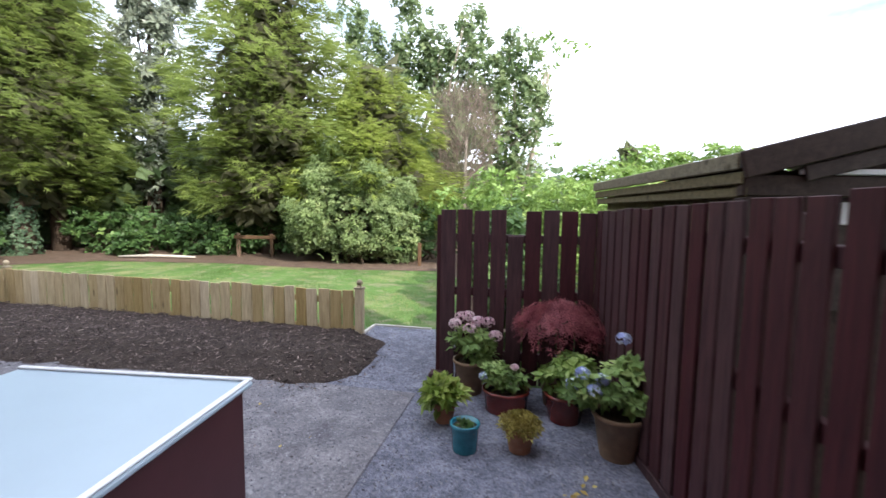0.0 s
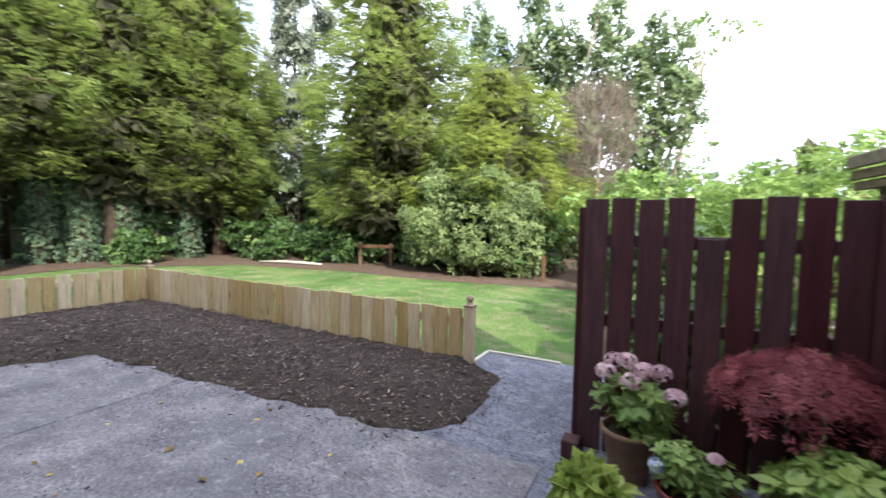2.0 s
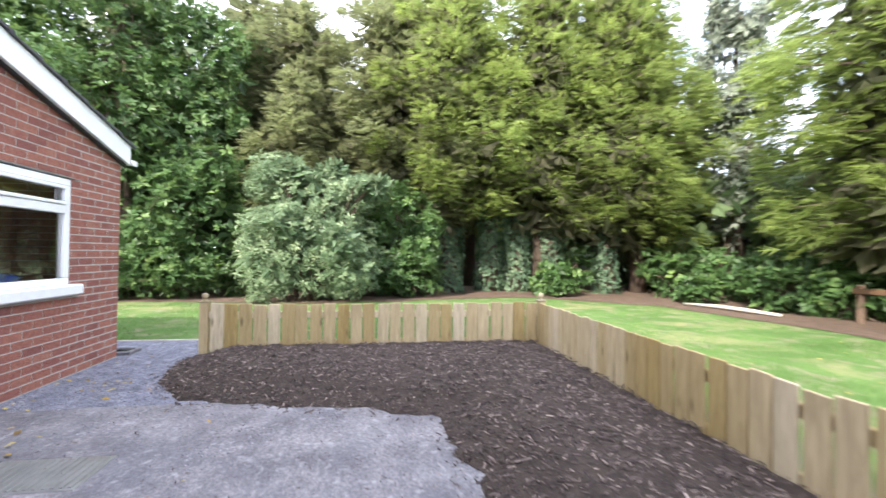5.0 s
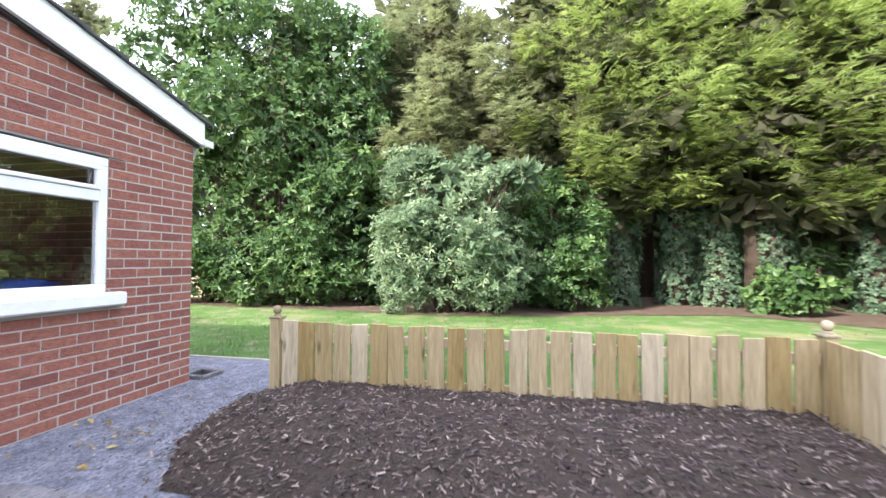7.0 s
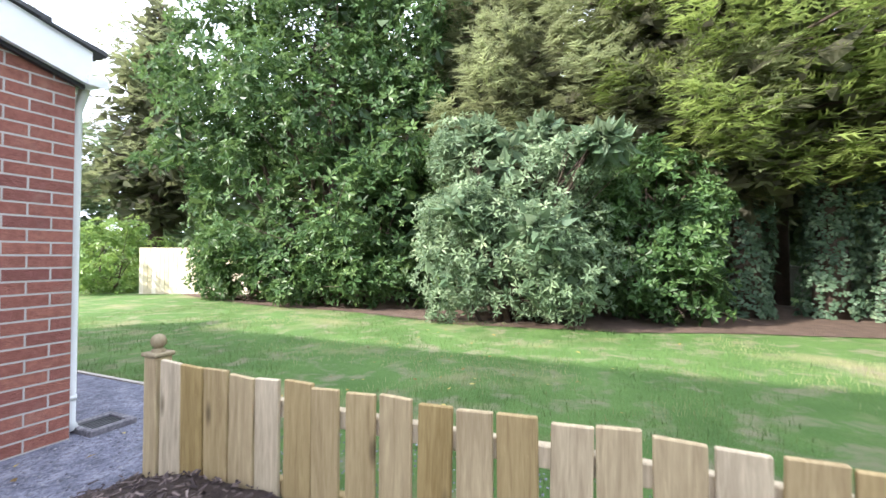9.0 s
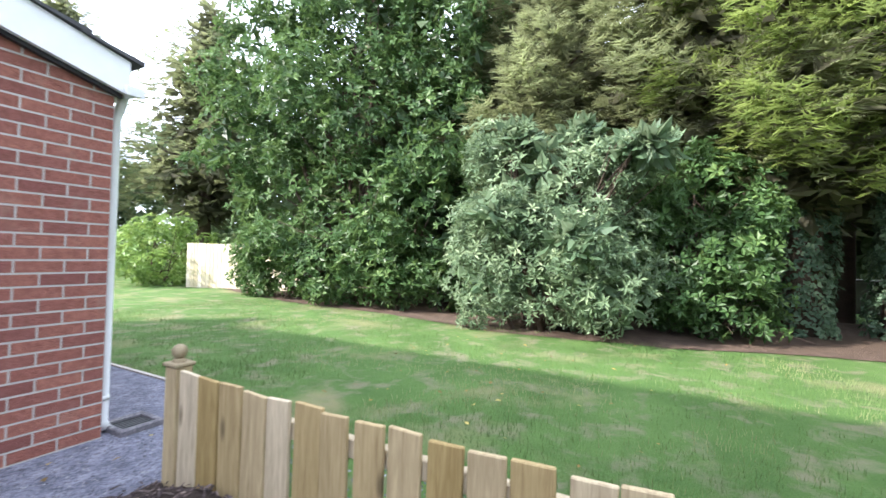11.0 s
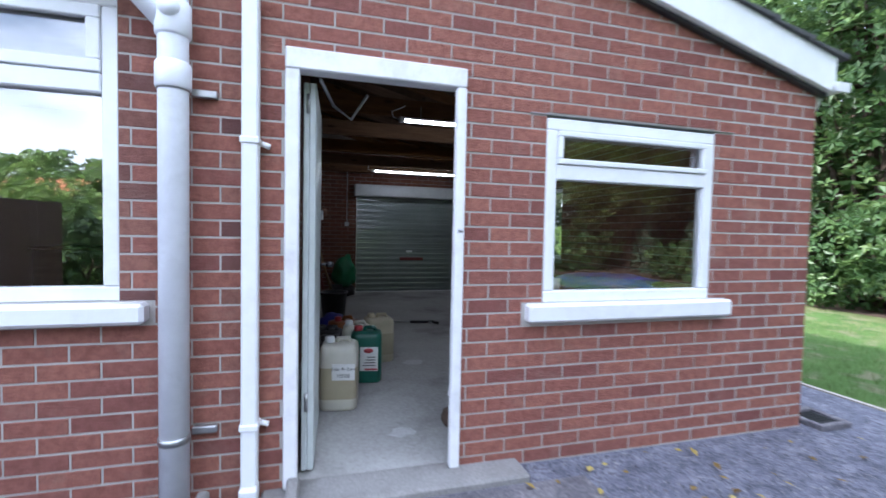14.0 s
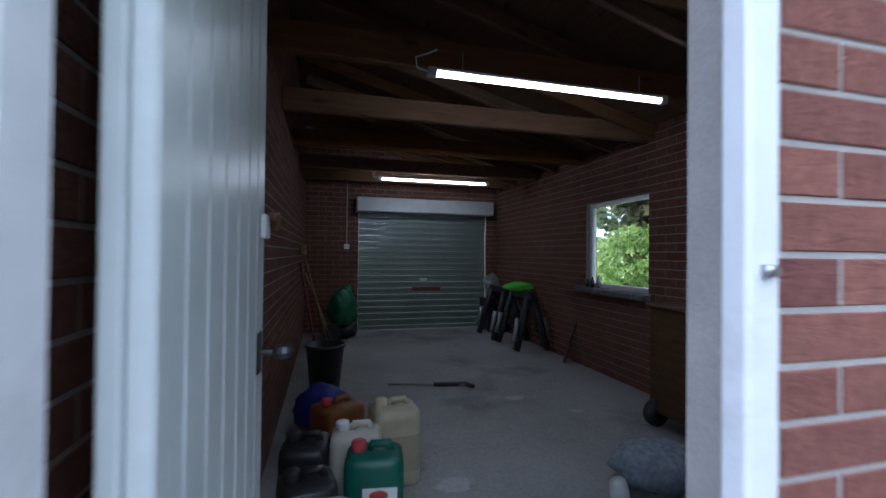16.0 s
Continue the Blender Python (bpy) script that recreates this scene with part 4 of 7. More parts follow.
def garage_roof():
    bm = bmesh.new()
    n = 12
    dx = (X_JOIN + 0.02 - (X_COR - 0.12)) / n
    for k in range(n):
        xa = X_COR - 0.12 + dx * k
        xb = xa + dx + 0.05
        za, zb = verge(xa) + 0.215, verge(xb) + 0.205
        vs = [bm.verts.new(p) for p in ((xa, 0.10, za), (xb, 0.10, zb), (xb, -6.8, zb), (xa, -6.8, za), (xa, 0.10, za + 0.03), (xb, 0.10, zb + 0.012), (xb, -6.8, zb + 0.012), (xa, -6.8, za + 0.03))]
        for f in ((0, 1, 2, 3), (4, 5, 6, 7), (0, 1, 5, 4), (1, 2, 6, 5), (2, 3, 7, 6), (3, 0, 4, 7)):
            bm.faces.new([vs[i] for i in f])
    put("roof_garage", finish(bm, "roof_garage"), TILE, label="dark grey tiled garage roof with a stepped verge", category="roof", kind="structure")
    bm = bmesh.new()
    xa, xb = X_COR - 0.05, X_JOIN
    prof = [(xa, verge(xa) - 0.01), (xb, verge(xb) - 0.01), (xb, verge(xb) + 0.205), (xa, verge(xa) + 0.205)]
    fr, bk = [bm.verts.new((x, 0.075, z)) for x, z in prof], [bm.verts.new((x, 0.04, z)) for x, z in prof]
    bm.faces.new(fr)
    bm.faces.new(bk)
    for k in range(4):
        bm.faces.new((fr[k], fr[(k + 1) % 4], bk[(k + 1) % 4], bk[k]))
    put("trim_bargeboard", finish(bm, "trim_bargeboard"), BARGE, label="white plastic bargeboard under the roof verge", category="bargeboard", kind="structure")
    bm = bmesh.new()
    prof = [(xa + 0.02, verge(xa) - 0.03), (xb, verge(xb) - 0.03), (xb, verge(xb) + 0.19), (xa + 0.02, verge(xa) + 0.19)]
    fr, bk = [bm.verts.new((x, 0.039, z)) for x, z in prof], [bm.verts.new((x, 0.004, z)) for x, z in prof]
    bm.faces.new(fr)
    bm.faces.new(bk)
    for k in range(4):
        bm.faces.new((fr[k], fr[(k + 1) % 4], bk[(k + 1) % 4], bk[k]))
    put("trim_verge_strip", finish(bm, "trim_verge_strip"), BLACK_METAL, label="dark strip behind the bargeboard", category="trim", kind="structure")
    # eaves gutter and downpipe on the west side
    root = thing("rain_gutter", (X_COR - 0.07, 0.02, 2.2), 0, label="white plastic gutter with a round downpipe at the corner", category="gutter")
    bm = bmesh.new()
    prof = [(0.055 * math.cos(a), 0.055 * math.sin(a)) for a in np.linspace(math.pi, 2 * math.pi, 9)]
    prof += [(0.05 * math.cos(a), 0.05 * math.sin(a)) for a in np.linspace(2 * math.pi, math.pi, 9)]
    ra, rb = [[bm.verts.new((x, y, z + 0.03)) for x, z in prof] for y in (0.08, -6.7)]
    for k in range(len(prof)):
        n2 = (k + 1) % len(prof)
        bm.faces.new((ra[k], ra[n2], rb[n2], rb[k]))
    put("gutter", finish(bm, "gutter"), UPVC, root)
    put("stop_end", box((-0.057, 0.08, -0.028), (0.057, 0.09, 0.034), 0.003, "stop_end"), UPVC, root)
    put("downpipe", tube([(0, -0.05, 0.0), (0, -0.09, -0.07), (0.012, -0.12, -0.16), (0.015, -0.13, -2.14), (0.0, -0.11, -2.19)], 0.030, 14, "downpipe"), UPVC, root)
    for z in (-0.2, -1.1, -2.0):
        put("clip", tube([(0.015, -0.13, z), (0.015, -0.13, z + 0.03)], 0.035, 14, "clip"), UPVC, root)


garage_roof()


def gully():
    root = thing("drain_gully", (-6.56, -0.04, 0), 0, label="small square drain with a concrete surround", category="drain")
    bm = bmesh.new()
    for lo, hi in (((-0.14, -0.14, -0.05), (0.14, -0.10, 0.03)), ((-0.14, 0.10, -0.05), (0.14, 0.14, 0.03)), ((-0.14, -0.10, -0.05), (-0.10, 0.10, 0.03)), ((0.10, -0.10, -0.05), (0.14, 0.10, 0.03))):
        add_box(bm, lo, hi, 0.006)
    put("surround", finish(bm, "surround"), CONCRETE, root)
    bm = bmesh.new()
    for k in range(7):
        add_box(bm, (-0.10, -0.095 + k * 0.03, 0.0), (0.10, -0.08 + k * 0.03, 0.015))
    put("grate", finish(bm, "grate"), BLACK_METAL, root)


gully()


# ---- garage window and door ----
def window_unit(name, w, h, rails, label, y=-0.055, sill=None, mullions=(), pane_tag="pane"):
    """A white window: outer frame, transoms, glass and sill. Origin at the bottom middle, facing +y."""
    bm = bmesh.new()
    f, d = 0.062, 0.035
    add_box(bm, (-w / 2, -d, 0), (w / 2, d, f), 0.006)
    add_box(bm, (-w / 2, -d, h - f), (w / 2, d, h), 0.006)
    for s in (-1, 1):
        add_box(bm, (s * (w / 2) - (f if s > 0 else 0), -d, f + 0.001), (s * (w / 2) + (f if s < 0 else 0), d, h - f - 0.001), 0.006)
    for z in rails:
        add_box(bm, (-w / 2 + f + 0.001, -d, z - 0.04), (w / 2 - f - 0.001, d + 0.004, z + 0.04), 0.006)
    return finish(bm, name)


def garage_window():
    x0, x1, z0, z1 = WIN
    w, h = x1 - x0, z1 - z0
    root = thing("window_1", ((x0 + x1) / 2, -0.03, z0), 0, label="white two-light window with a fixed lower pane", category="window", kind="structure")
    tz = 0.705
    put("frame", window_unit("frame", w - 0.004, h - 0.025, (tz,), ""), UPVC, root)
    bm = bmesh.new()
    f = 0.028
    a, b, c, d = -w / 2 + 0.066, w / 2 - 0.066, tz + 0.044, h - 0.092
    add_box(bm, (a, 0.02, c), (b, 0.05, c + f), 0.004)
    add_box(bm, (a, 0.02, d - f), (b, 0.05, d), 0.004)
    add_box(bm, (a, 0.02, c + f + 0.001), (a + f, 0.05, d - f - 0.001), 0.004)
    add_box(bm, (b - f, 0.02, c + f + 0.001), (b, 0.05, d - f - 0.001), 0.004)
    put("sash", finish(bm, "sash"), UPVC, root)
    for lo, hi in (((a, -0.004, c), (b, 0.002, d)), ((a, -0.004, 0.063), (b, 0.002, tz - 0.041))):
        p = put("pane", box(lo, hi, 0, "pane"), GLASS, root)
        p.visible_shadow = False
    put("sill", box((-w / 2 - 0.125, 0.0, -0.10), (w / 2 + 0.10, 0.095, -0.002), 0.012, "sill"), UPVC, root)
    put("lintel_strip", box((-w / 2 - 0.14, 0.012, h - 0.012), (w / 2 + 0.1, 0.038, h - 0.004), 0.002, "lintel_strip"), STEEL, root)


garage_window()


def house_window():
    x0, x1, z0, z1 = HWIN
    w, h = x1 - x0, z1 - z0
    root = thing("window_2", ((x0 + x1) / 2, -0.05, z0), 0, label="white house window with top light reflecting the sky", category="window", kind="structure")
    put("frame", window_unit("frame", w - 0.004, h - 0.004, (0.90,), ""), UPVC, root)
    a, b = -w / 2 + 0.064, w / 2 - 0.064
    for c, d in ((0.064, 0.858), (0.942, h - 0.068)):
        p = put("pane", box((a, -0.004, c), (b, 0.002, d), 0, "pane"), HOUSE_GLASS, root)
        p.visible_shadow = False
    bm = bmesh.new()
    c, d, f = 0.944, h - 0.07, 0.05
    add_box(bm, (a, 0.01, c), (b, 0.045, c + f), 0.004)
    add_box(bm, (a, 0.01, d - f), (b, 0.045, d), 0.004)
    add_box(bm, (a, 0.01, c + f + 0.001), (a + f, 0.045, d - f - 0.001), 0.004)
    add_box(bm, (b - f, 0.01, c + f + 0.001), (b, 0.045, d - f - 0.001), 0.004)
    put("sash", finish(bm, "sash"), UPVC, root)
    put("sill", box((-w / 2 - 0.11, 0.0, -0.088), (w / 2 + 0.08, 0.125, -0.002), 0.014, "sill"), UPVC, root)
    # inside the room
    door = thing("room_door", (-2.15, -3.19, 0.1), 0, label="closed white panel door inside the room", category="door")
    put("leaf", box((-0.4, 0, 0), (0.4, 0.04, 2.0), 0.004, "leaf"), PAINT, door)
    put("handle", tube([(-0.32, 0.04, 1.0), (-0.32, 0.09, 1.0), (-0.2, 0.09, 1.0)], 0.01, 8, "handle"), STEEL, door)
    cab = thing("room_cabinet", (-1.2, -2.9, 0.1), 0, label="dark low cabinet against the wall", category="cabinet")
    put("body", box((-0.45, -0.25, 0), (0.45, 0.25, 0.9), 0.01, "body"), SHED_DARK, cab)
    put("top", box((-0.47, -0.27, 0.902), (0.47, 0.27, 0.93), 0.008, "top"), BOARDS, cab)


house_window()


def garage_door():
    x0, x1, _, z1 = DOOR
    fr = thing("door_frame", ((x0 + x1) / 2, 0, 0), 0, label="white painted door frame with chipped edges", category="door frame", kind="structure")
    w = (x1 - x0) / 2
    for s in (-1, 1):
        jw = 0.062 if s > 0 else 0.052
        a, b = sorted((s * w, s * (w - jw)))
        put("jamb", box((a, -0.05 if s > 0 else -0.012, 0.033), (b, 0.03, z1 - 0.095), 0.006, "jamb"), PAINT, fr)
    put("head", box((-w, -0.06, z1 - 0.094), (w, 0.032, z1), 0.006, "head"), PAINT, fr)
    # the leaf, hinged on the +x side and swung inward
    leaf = thing("garage_door", (x1 - 0.116, -0.098, 0.045), 180 + 88, label="pale grey boarded door standing open inward", category="door")
    lw, lh = 0.655, 1.895
    n = 7
    bw = lw / n
    for k in range(n):
        put("door_board", box((bw * k + 0.002, -0.016, 0), (bw * (k + 1) - 0.001, 0.016, lh), 0.005, "door_board"), DOOR_PAINT, leaf)
    put("hinge_stile", box((0.0, 0.0165, 0), (0.085, 0.042, lh), 0.004, "hinge_stile"), DOOR_PAINT, leaf)
    for z in (0.18, 0.95, 1.62):
        put("ledge", box((0.088, 0.017, z), (lw - 0.03, 0.04, z + 0.12), 0.005, "ledge"), DOOR_PAINT, leaf)
    for z in (0.98,):
        bm = bmesh.new()
        add_box(bm, (lw - 0.09, -0.023, z - 0.05), (lw - 0.055, -0.017, z + 0.05), 0.002)
        add_tube(bm, [(lw - 0.07, -0.022, z), (lw - 0.07, -0.055, z)], 0.008, 8)
        add_lathe(bm, [(0.001, 0.0), (0.02, 0.004), (0.026, 0.018), (0.02, 0.032), (0.001, 0.036)], 14, (lw - 0.07, -0.075, z - 0.018))
        put("handle", finish(bm, "handle"), BLACK_METAL, leaf)
    bm = bmesh.new()
    add_box(bm, (lw - 0.06, -0.03, 1.255), (lw + 0.004, -0.017, 1.315), 0.003)
    put("lock", finish(bm, "lock"), UPVC, leaf)
    bm = bmesh.new()
    add_tube(bm, [(lw - 0.01, -0.03, 1.31), (lw + 0.03, -0.04, 1.32), (lw + 0.05, -0.035, 1.285)], 0.012, 8)
    put("latch", finish(bm, "latch"), plain("rusty_steel", (0.20, 0.10, 0.06), 0.8, 0.3, vary=0.4, scale=40), leaf)
    for z in (0.3, 1.75):
        put("hinge", tube([(0, 0.02, z), (0, 0.02, z + 0.09)], 0.009, 8, "hinge"), STEEL, leaf)
    st = thing("door_stay", (x1 - 0.2, -0.25, 1.93), 0, label="bent steel door stay above the open door", category="door stay")
    put("arm", tube([(0.05, 0.15, 0.03), (-0.02, -0.18, 0.0), (-0.12, -0.24, -0.05), (-0.2, -0.12, 0.06)], 0.009, 8, "arm"), STEEL, st)
    # keep on the other jamb
    k = thing("door_latch_pin", (x0 + 0.043, 0.0, 1.25), 0, label="small steel pin on the door jamb", category="latch")
    put("pin", tube([(-0.03, 0.031, 0), (-0.01, 0.034, 0)], 0.008, 10, "pin"), STEEL, k)


garage_door()


# ---- pipes on the wall ----
def soil_pipe():
    root = thing("soil_pipe", (-2.69, 0.085, 0), 0, label="wide grey-white plastic soil pipe on the house wall", category="pipe")
    put("pipe", tube([(0, 0, 0.0), (0, 0, 4.3)], 0.056, 24, "pipe"), GREY_PIPE, root)
    for z, h in ((1.79, 0.11), (2.0, 0.14)):
        put("collar", tube([(0, 0, z), (0, 0, z + 0.01), (0, 0, z + h - 0.01), (0, 0, z + h)], [0.058, 0.066, 0.066, 0.06], 24, "collar"), GREY_PIPE, root)
    put("branch", tube([(0.02, 0.0, 2.06), (0.16, 0.0, 2.20), (0.62, 0.0, 2.26)], [0.05, 0.048, 0.048], 18, "branch"), GREY_PIPE, root)
    put("access_cap", tube([(-0.0, 0.05, 2.10), (0.0, 0.072, 2.10)], 0.04, 18, "access_cap"), GREY_PIPE, root)
    for z in (1.80, 0.35):
        put("bracket", box((-0.15, -0.08, z - 0.012), (-0.05, -0.05, z + 0.02), 0.004, "bracket"), STEEL, root)
        put("ring", tube([(0, 0, z - 0.012), (0, 0, z + 0.016)], 0.0605, 24, "ring"), STEEL, root)


def square_pipe():
    root = thing("square_downpipe", (-2.976, 0.05, 0), 0, label="white square plastic downpipe beside the door", category="pipe")
    put("pipe", box((-0.034, -0.034, 0.10), (0.034, 0.034, 4.3), 0.008, "pipe"), UPVC, root)
    for z in (1.60, 0.35):
        put("clip", box((-0.04, -0.045, z), (0.04, 0.04, z + 0.03), 0.005, "clip"), UPVC, root)
        put("lug", tube([(-0.04, -0.03, z + 0.012), (-0.075, -0.03, z + 0.0)], 0.013, 8, "lug"), UPVC, root)
    put("shoe", box((-0.038, -0.03, 0.03), (0.038, 0.06, 0.10), 0.008, "shoe"), UPVC, root)


def yard_gully():
    root = thing("yard_gully", (-2.86, 0.19, 0), 0, label="open concrete drain kerb under the downpipes", category="drain")
    bm = bmesh.new()
    add_box(bm, (-0.27, 0.12, -0.05), (0.30, 0.18, 0.09), 0.01)
    add_box(bm, (-0.33, -0.17, -0.05), (-0.271, 0.18, 0.09), 0.01)
    add_box(bm, (0.05, -0.17, -0.05), (0.10, 0.119, 0.08), 0.01)
    put("kerb", finish(bm, "kerb"), STEP, root)
    put("grate", box((-0.2, -0.1, -0.04), (0.03, 0.1, 0.004), 0.004, "grate"), BLACK_METAL, root)


soil_pipe()
square_pipe()
yard_gully()


def drain_cover():
    root = thing("drain_cover", (-3.55, 1.1, 0.003), 90, label="ribbed grey metal drain cover set in the concrete", category="drain cover")
    bm = bmesh.new()
    add_box(bm, (-0.29, -0.19, -0.02), (0.29, 0.19, 0.004), 0.003)
    for k in range(14):
        add_box(bm, (-0.27 + k * 0.04, -0.17, 0.004), (-0.25 + k * 0.04, 0.17, 0.01), 0.002)
    put("plate", finish(bm, "plate"), STEEL, root)


drain_cover()


# ---- trees and shrubs ----
def wood_mesh(trunk, limbs, seg=8):
    bm = bmesh.new()
    add_tube(bm, *trunk, seg)
    for path, radii in limbs:
        add_tube(bm, path, radii, 4)
    return finish(bm, "trunk", True)


def conifer(x, y, height, crown, radius, seed, mat=None, n=2300, label="", lean=0.0, size=0.40, name="conifer_tree"):
    """A feathery conifer: a trunk, limbs all round, and drooping sprays massed in uneven tiers over the crown."""
    rng = np.random.default_rng(seed)
    root = thing(name, (x, y, -0.04), 0, label=label or "tall feathery green conifer with drooping branches", category="tree", group="conifers round the garden")
    r0 = 0.022 * height + 0.04
    limbs = []
    tiers = int(10 * (height - crown)) + 20
    ta = np.arange(tiers) * 2.39996 + rng.normal(0, 0.3, tiers)
    tg = (np.arange(tiers) + rng.random(tiers)) / tiers
    reach = radius * ((1 - tg) ** 0.5) * (0.62 + 0.38 * np.minimum(1, tg * 5)) * rng.uniform(0.66, 1.22, tiers) + 0.2
    th = crown + (height - crown) * tg
    for a, g, r, h in zip(ta, tg, reach, th):
        d = Vector((math.cos(a), math.sin(a), 0))
        s0 = Vector((lean * h / height, 0, h))
        limbs.append(([s0, s0 + d * r * 0.5 + Vector((0, 0, 0.10 * r)), s0 + d * r * 0.92 + Vector((0, 0, 0.04 * r))], [0.012 + 0.010 * r, 0.008 + 0.006 * r, 0.004]))
    put("trunk", wood_mesh(([(0, 0, 0), (lean * 0.3, 0, height * 0.3), (lean * 0.65, 0, height * 0.65), (lean, 0, height)], [r0, r0 * 0.8, r0 * 0.45, 0.02]), limbs), BARK, root)
    # each limb carries a flat, leaf-shaped shelf of forward-swept sprays that dips at its tip
    w = reach ** 1.7
    pick = rng.choice(tiers, n, p=w / w.sum())
    t = rng.beta(2.0, 0.95, n)
    a, r, h = ta[pick], reach[pick], th[pick]
    side = rng.uniform(-1, 1, n)
    s = side * r * 0.62 * np.sqrt(t) * (1.12 - t)
    ca, sa_ = np.cos(a), np.sin(a)
    z = h + r * (0.30 * t - 0.30 * t ** 2.4) - 0.30 * s ** 2 / r + rng.normal(0, 0.06 + 0.04 * r, n) - rng.exponential(0.10, n)
    pos = np.c_[lean * h / height + r * t * ca - s * sa_, r * t * sa_ + s * ca, np.maximum(z, crown * 0.8)]
    turn = a + side * (0.95 - 0.5 * t) + rng.normal(0, 0.22, n)
    ahead = np.c_[np.cos(turn), np.sin(turn), 0.34 - 0.36 * t + rng.normal(0, 0.20, n)]
    up = np.c_[rng.normal(0, 0.48, (n, 2)) + 0.34 * np.c_[ca, sa_], np.ones(n)]
    # tone: pale new growth at the tips, inner shade put in as darker sprays
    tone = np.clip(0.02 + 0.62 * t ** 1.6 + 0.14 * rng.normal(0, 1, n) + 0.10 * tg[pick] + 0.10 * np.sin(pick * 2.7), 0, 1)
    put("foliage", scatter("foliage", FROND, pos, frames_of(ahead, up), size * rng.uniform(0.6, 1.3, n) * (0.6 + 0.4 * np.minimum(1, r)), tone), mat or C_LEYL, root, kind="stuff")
    # coarse growth close to the trunk, shade put in as a dark tone
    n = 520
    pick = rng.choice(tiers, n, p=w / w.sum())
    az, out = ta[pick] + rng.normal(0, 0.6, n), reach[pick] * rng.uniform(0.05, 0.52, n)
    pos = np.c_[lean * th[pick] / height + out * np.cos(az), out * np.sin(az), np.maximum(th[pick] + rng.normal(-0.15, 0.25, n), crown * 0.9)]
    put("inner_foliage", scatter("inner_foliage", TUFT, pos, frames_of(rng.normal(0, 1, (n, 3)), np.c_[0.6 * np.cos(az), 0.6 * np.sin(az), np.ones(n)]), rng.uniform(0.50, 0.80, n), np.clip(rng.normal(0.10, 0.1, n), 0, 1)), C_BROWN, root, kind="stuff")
    return root


def shrub(name, x, y, blobs, n, leaf, mat, seed, template=None, label="", category="shrub", group="", stems=6, light=0.0, bark=None, sparse=0.0, inner=0.3):
    """A leafy shrub or tree: leaf whorls on and inside a set of uneven lobes, with stems that carry them."""
    rng = np.random.default_rng(seed)
    root = thing(name, (x, y, -0.04), 0, label=label, category=category, group=group)
    blobs = np.array(blobs, float)
    lobes = []
    for q in blobs:
        for _ in range(10):
            d = unit(rng.normal(0, 1, 3) + np.array((0, 0, 0.25)))
            lobes.append(np.r_[q[:3] + d * q[3:] * rng.uniform(0.78, 1.22), q[3:] * rng.uniform(0.16, 0.42)])
    core, blobs = blobs, np.concatenate([blobs * np.array((1, 1, 1, 0.82, 0.82, 0.82)), np.array(lobes)])
    area = (blobs[:, 3] * blobs[:, 4] + blobs[:, 4] * blobs[:, 5] + blobs[:, 3] * blobs[:, 5])
    pick = rng.choice(len(blobs), n, p=area / area.sum())
    d = unit(rng.normal(0, 1, (n, 3)))
    b = blobs[pick]
    ph = b[:, :3].sum(1)
    lump = 1 + 0.15 * np.sin(d[:, 0] * 7 + ph) * np.sin(d[:, 1] * 6 + 2 * ph) + 0.12 * np.sin(d[:, 2] * 9 + ph * 3 + d[:, 0] * 5)
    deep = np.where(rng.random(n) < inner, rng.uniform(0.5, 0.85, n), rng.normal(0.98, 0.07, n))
    pos = b[:, :3] + d * b[:, 3:] * (lump * deep)[:, None]
    keep = pos[:, 2] > 0.05
    for q in core:
        keep &= (((pos - q[:3]) / q[3:]) ** 2).sum(1) > 0.36
    if sparse:
        keep &= np.array([noise.noise(Vector(p) * 0.9 + Vector((seed, 0, 0))) for p in pos]) > sparse - 0.5
    pos, d, b, deep = pos[keep], d[keep], b[keep], deep[keep]
    nrm = unit(d / b[:, 3:] * b[:, 3:].mean(1, keepdims=True) + np.array((0, 0, 0.55)) + rng.normal(0, 0.45, d.shape))
    a = rng.normal(0, 1, d.shape)
    ahead = a - nrm * (a * nrm).sum(1, keepdims=True)
    # inner leaves darkened, upper ones lightened: shade put into the tone
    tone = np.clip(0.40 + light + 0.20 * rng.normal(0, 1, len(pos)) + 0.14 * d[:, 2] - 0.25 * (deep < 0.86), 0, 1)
    bm = bmesh.new()
    for k in range(stems):
        q = core[k % len(core)]
        foot = Vector((rng.normal(0, 0.18), rng.normal(0, 0.18), 0))
        head = Vector(q[:3]) + Vector(rng.normal(0, 0.25, 3)) * float(q[3])
        mid = foot.lerp(head, 0.5) + Vector(rng.normal(0, 0.12, 3))
        r = 0.02 + 0.012 * head.z
        add_tube(bm, [foot, mid, head], [r, r * 0.7, r * 0.3], 6)
        for _ in range(5):
            e = head + Vector(unit(rng.normal(0, 1, 3)) * q[3:] * 0.85)
            add_tube(bm, [mid.lerp(head, rng.random()), (mid + e) / 2 + Vector((0, 0, 0.1)), e], [r * 0.4, r * 0.25, 0.004], 5)
    put("stems", finish(bm, "stems", True), bark or BARK, root)
    # big tufts close the gaps inside, shade put in as a dark tone
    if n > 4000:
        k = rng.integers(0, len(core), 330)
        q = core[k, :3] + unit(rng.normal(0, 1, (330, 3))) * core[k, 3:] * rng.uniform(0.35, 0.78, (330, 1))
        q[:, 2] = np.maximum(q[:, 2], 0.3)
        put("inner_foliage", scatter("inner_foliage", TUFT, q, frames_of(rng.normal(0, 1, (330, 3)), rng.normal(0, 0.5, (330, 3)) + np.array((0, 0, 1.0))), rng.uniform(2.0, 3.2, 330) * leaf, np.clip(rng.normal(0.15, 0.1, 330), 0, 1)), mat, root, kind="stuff")
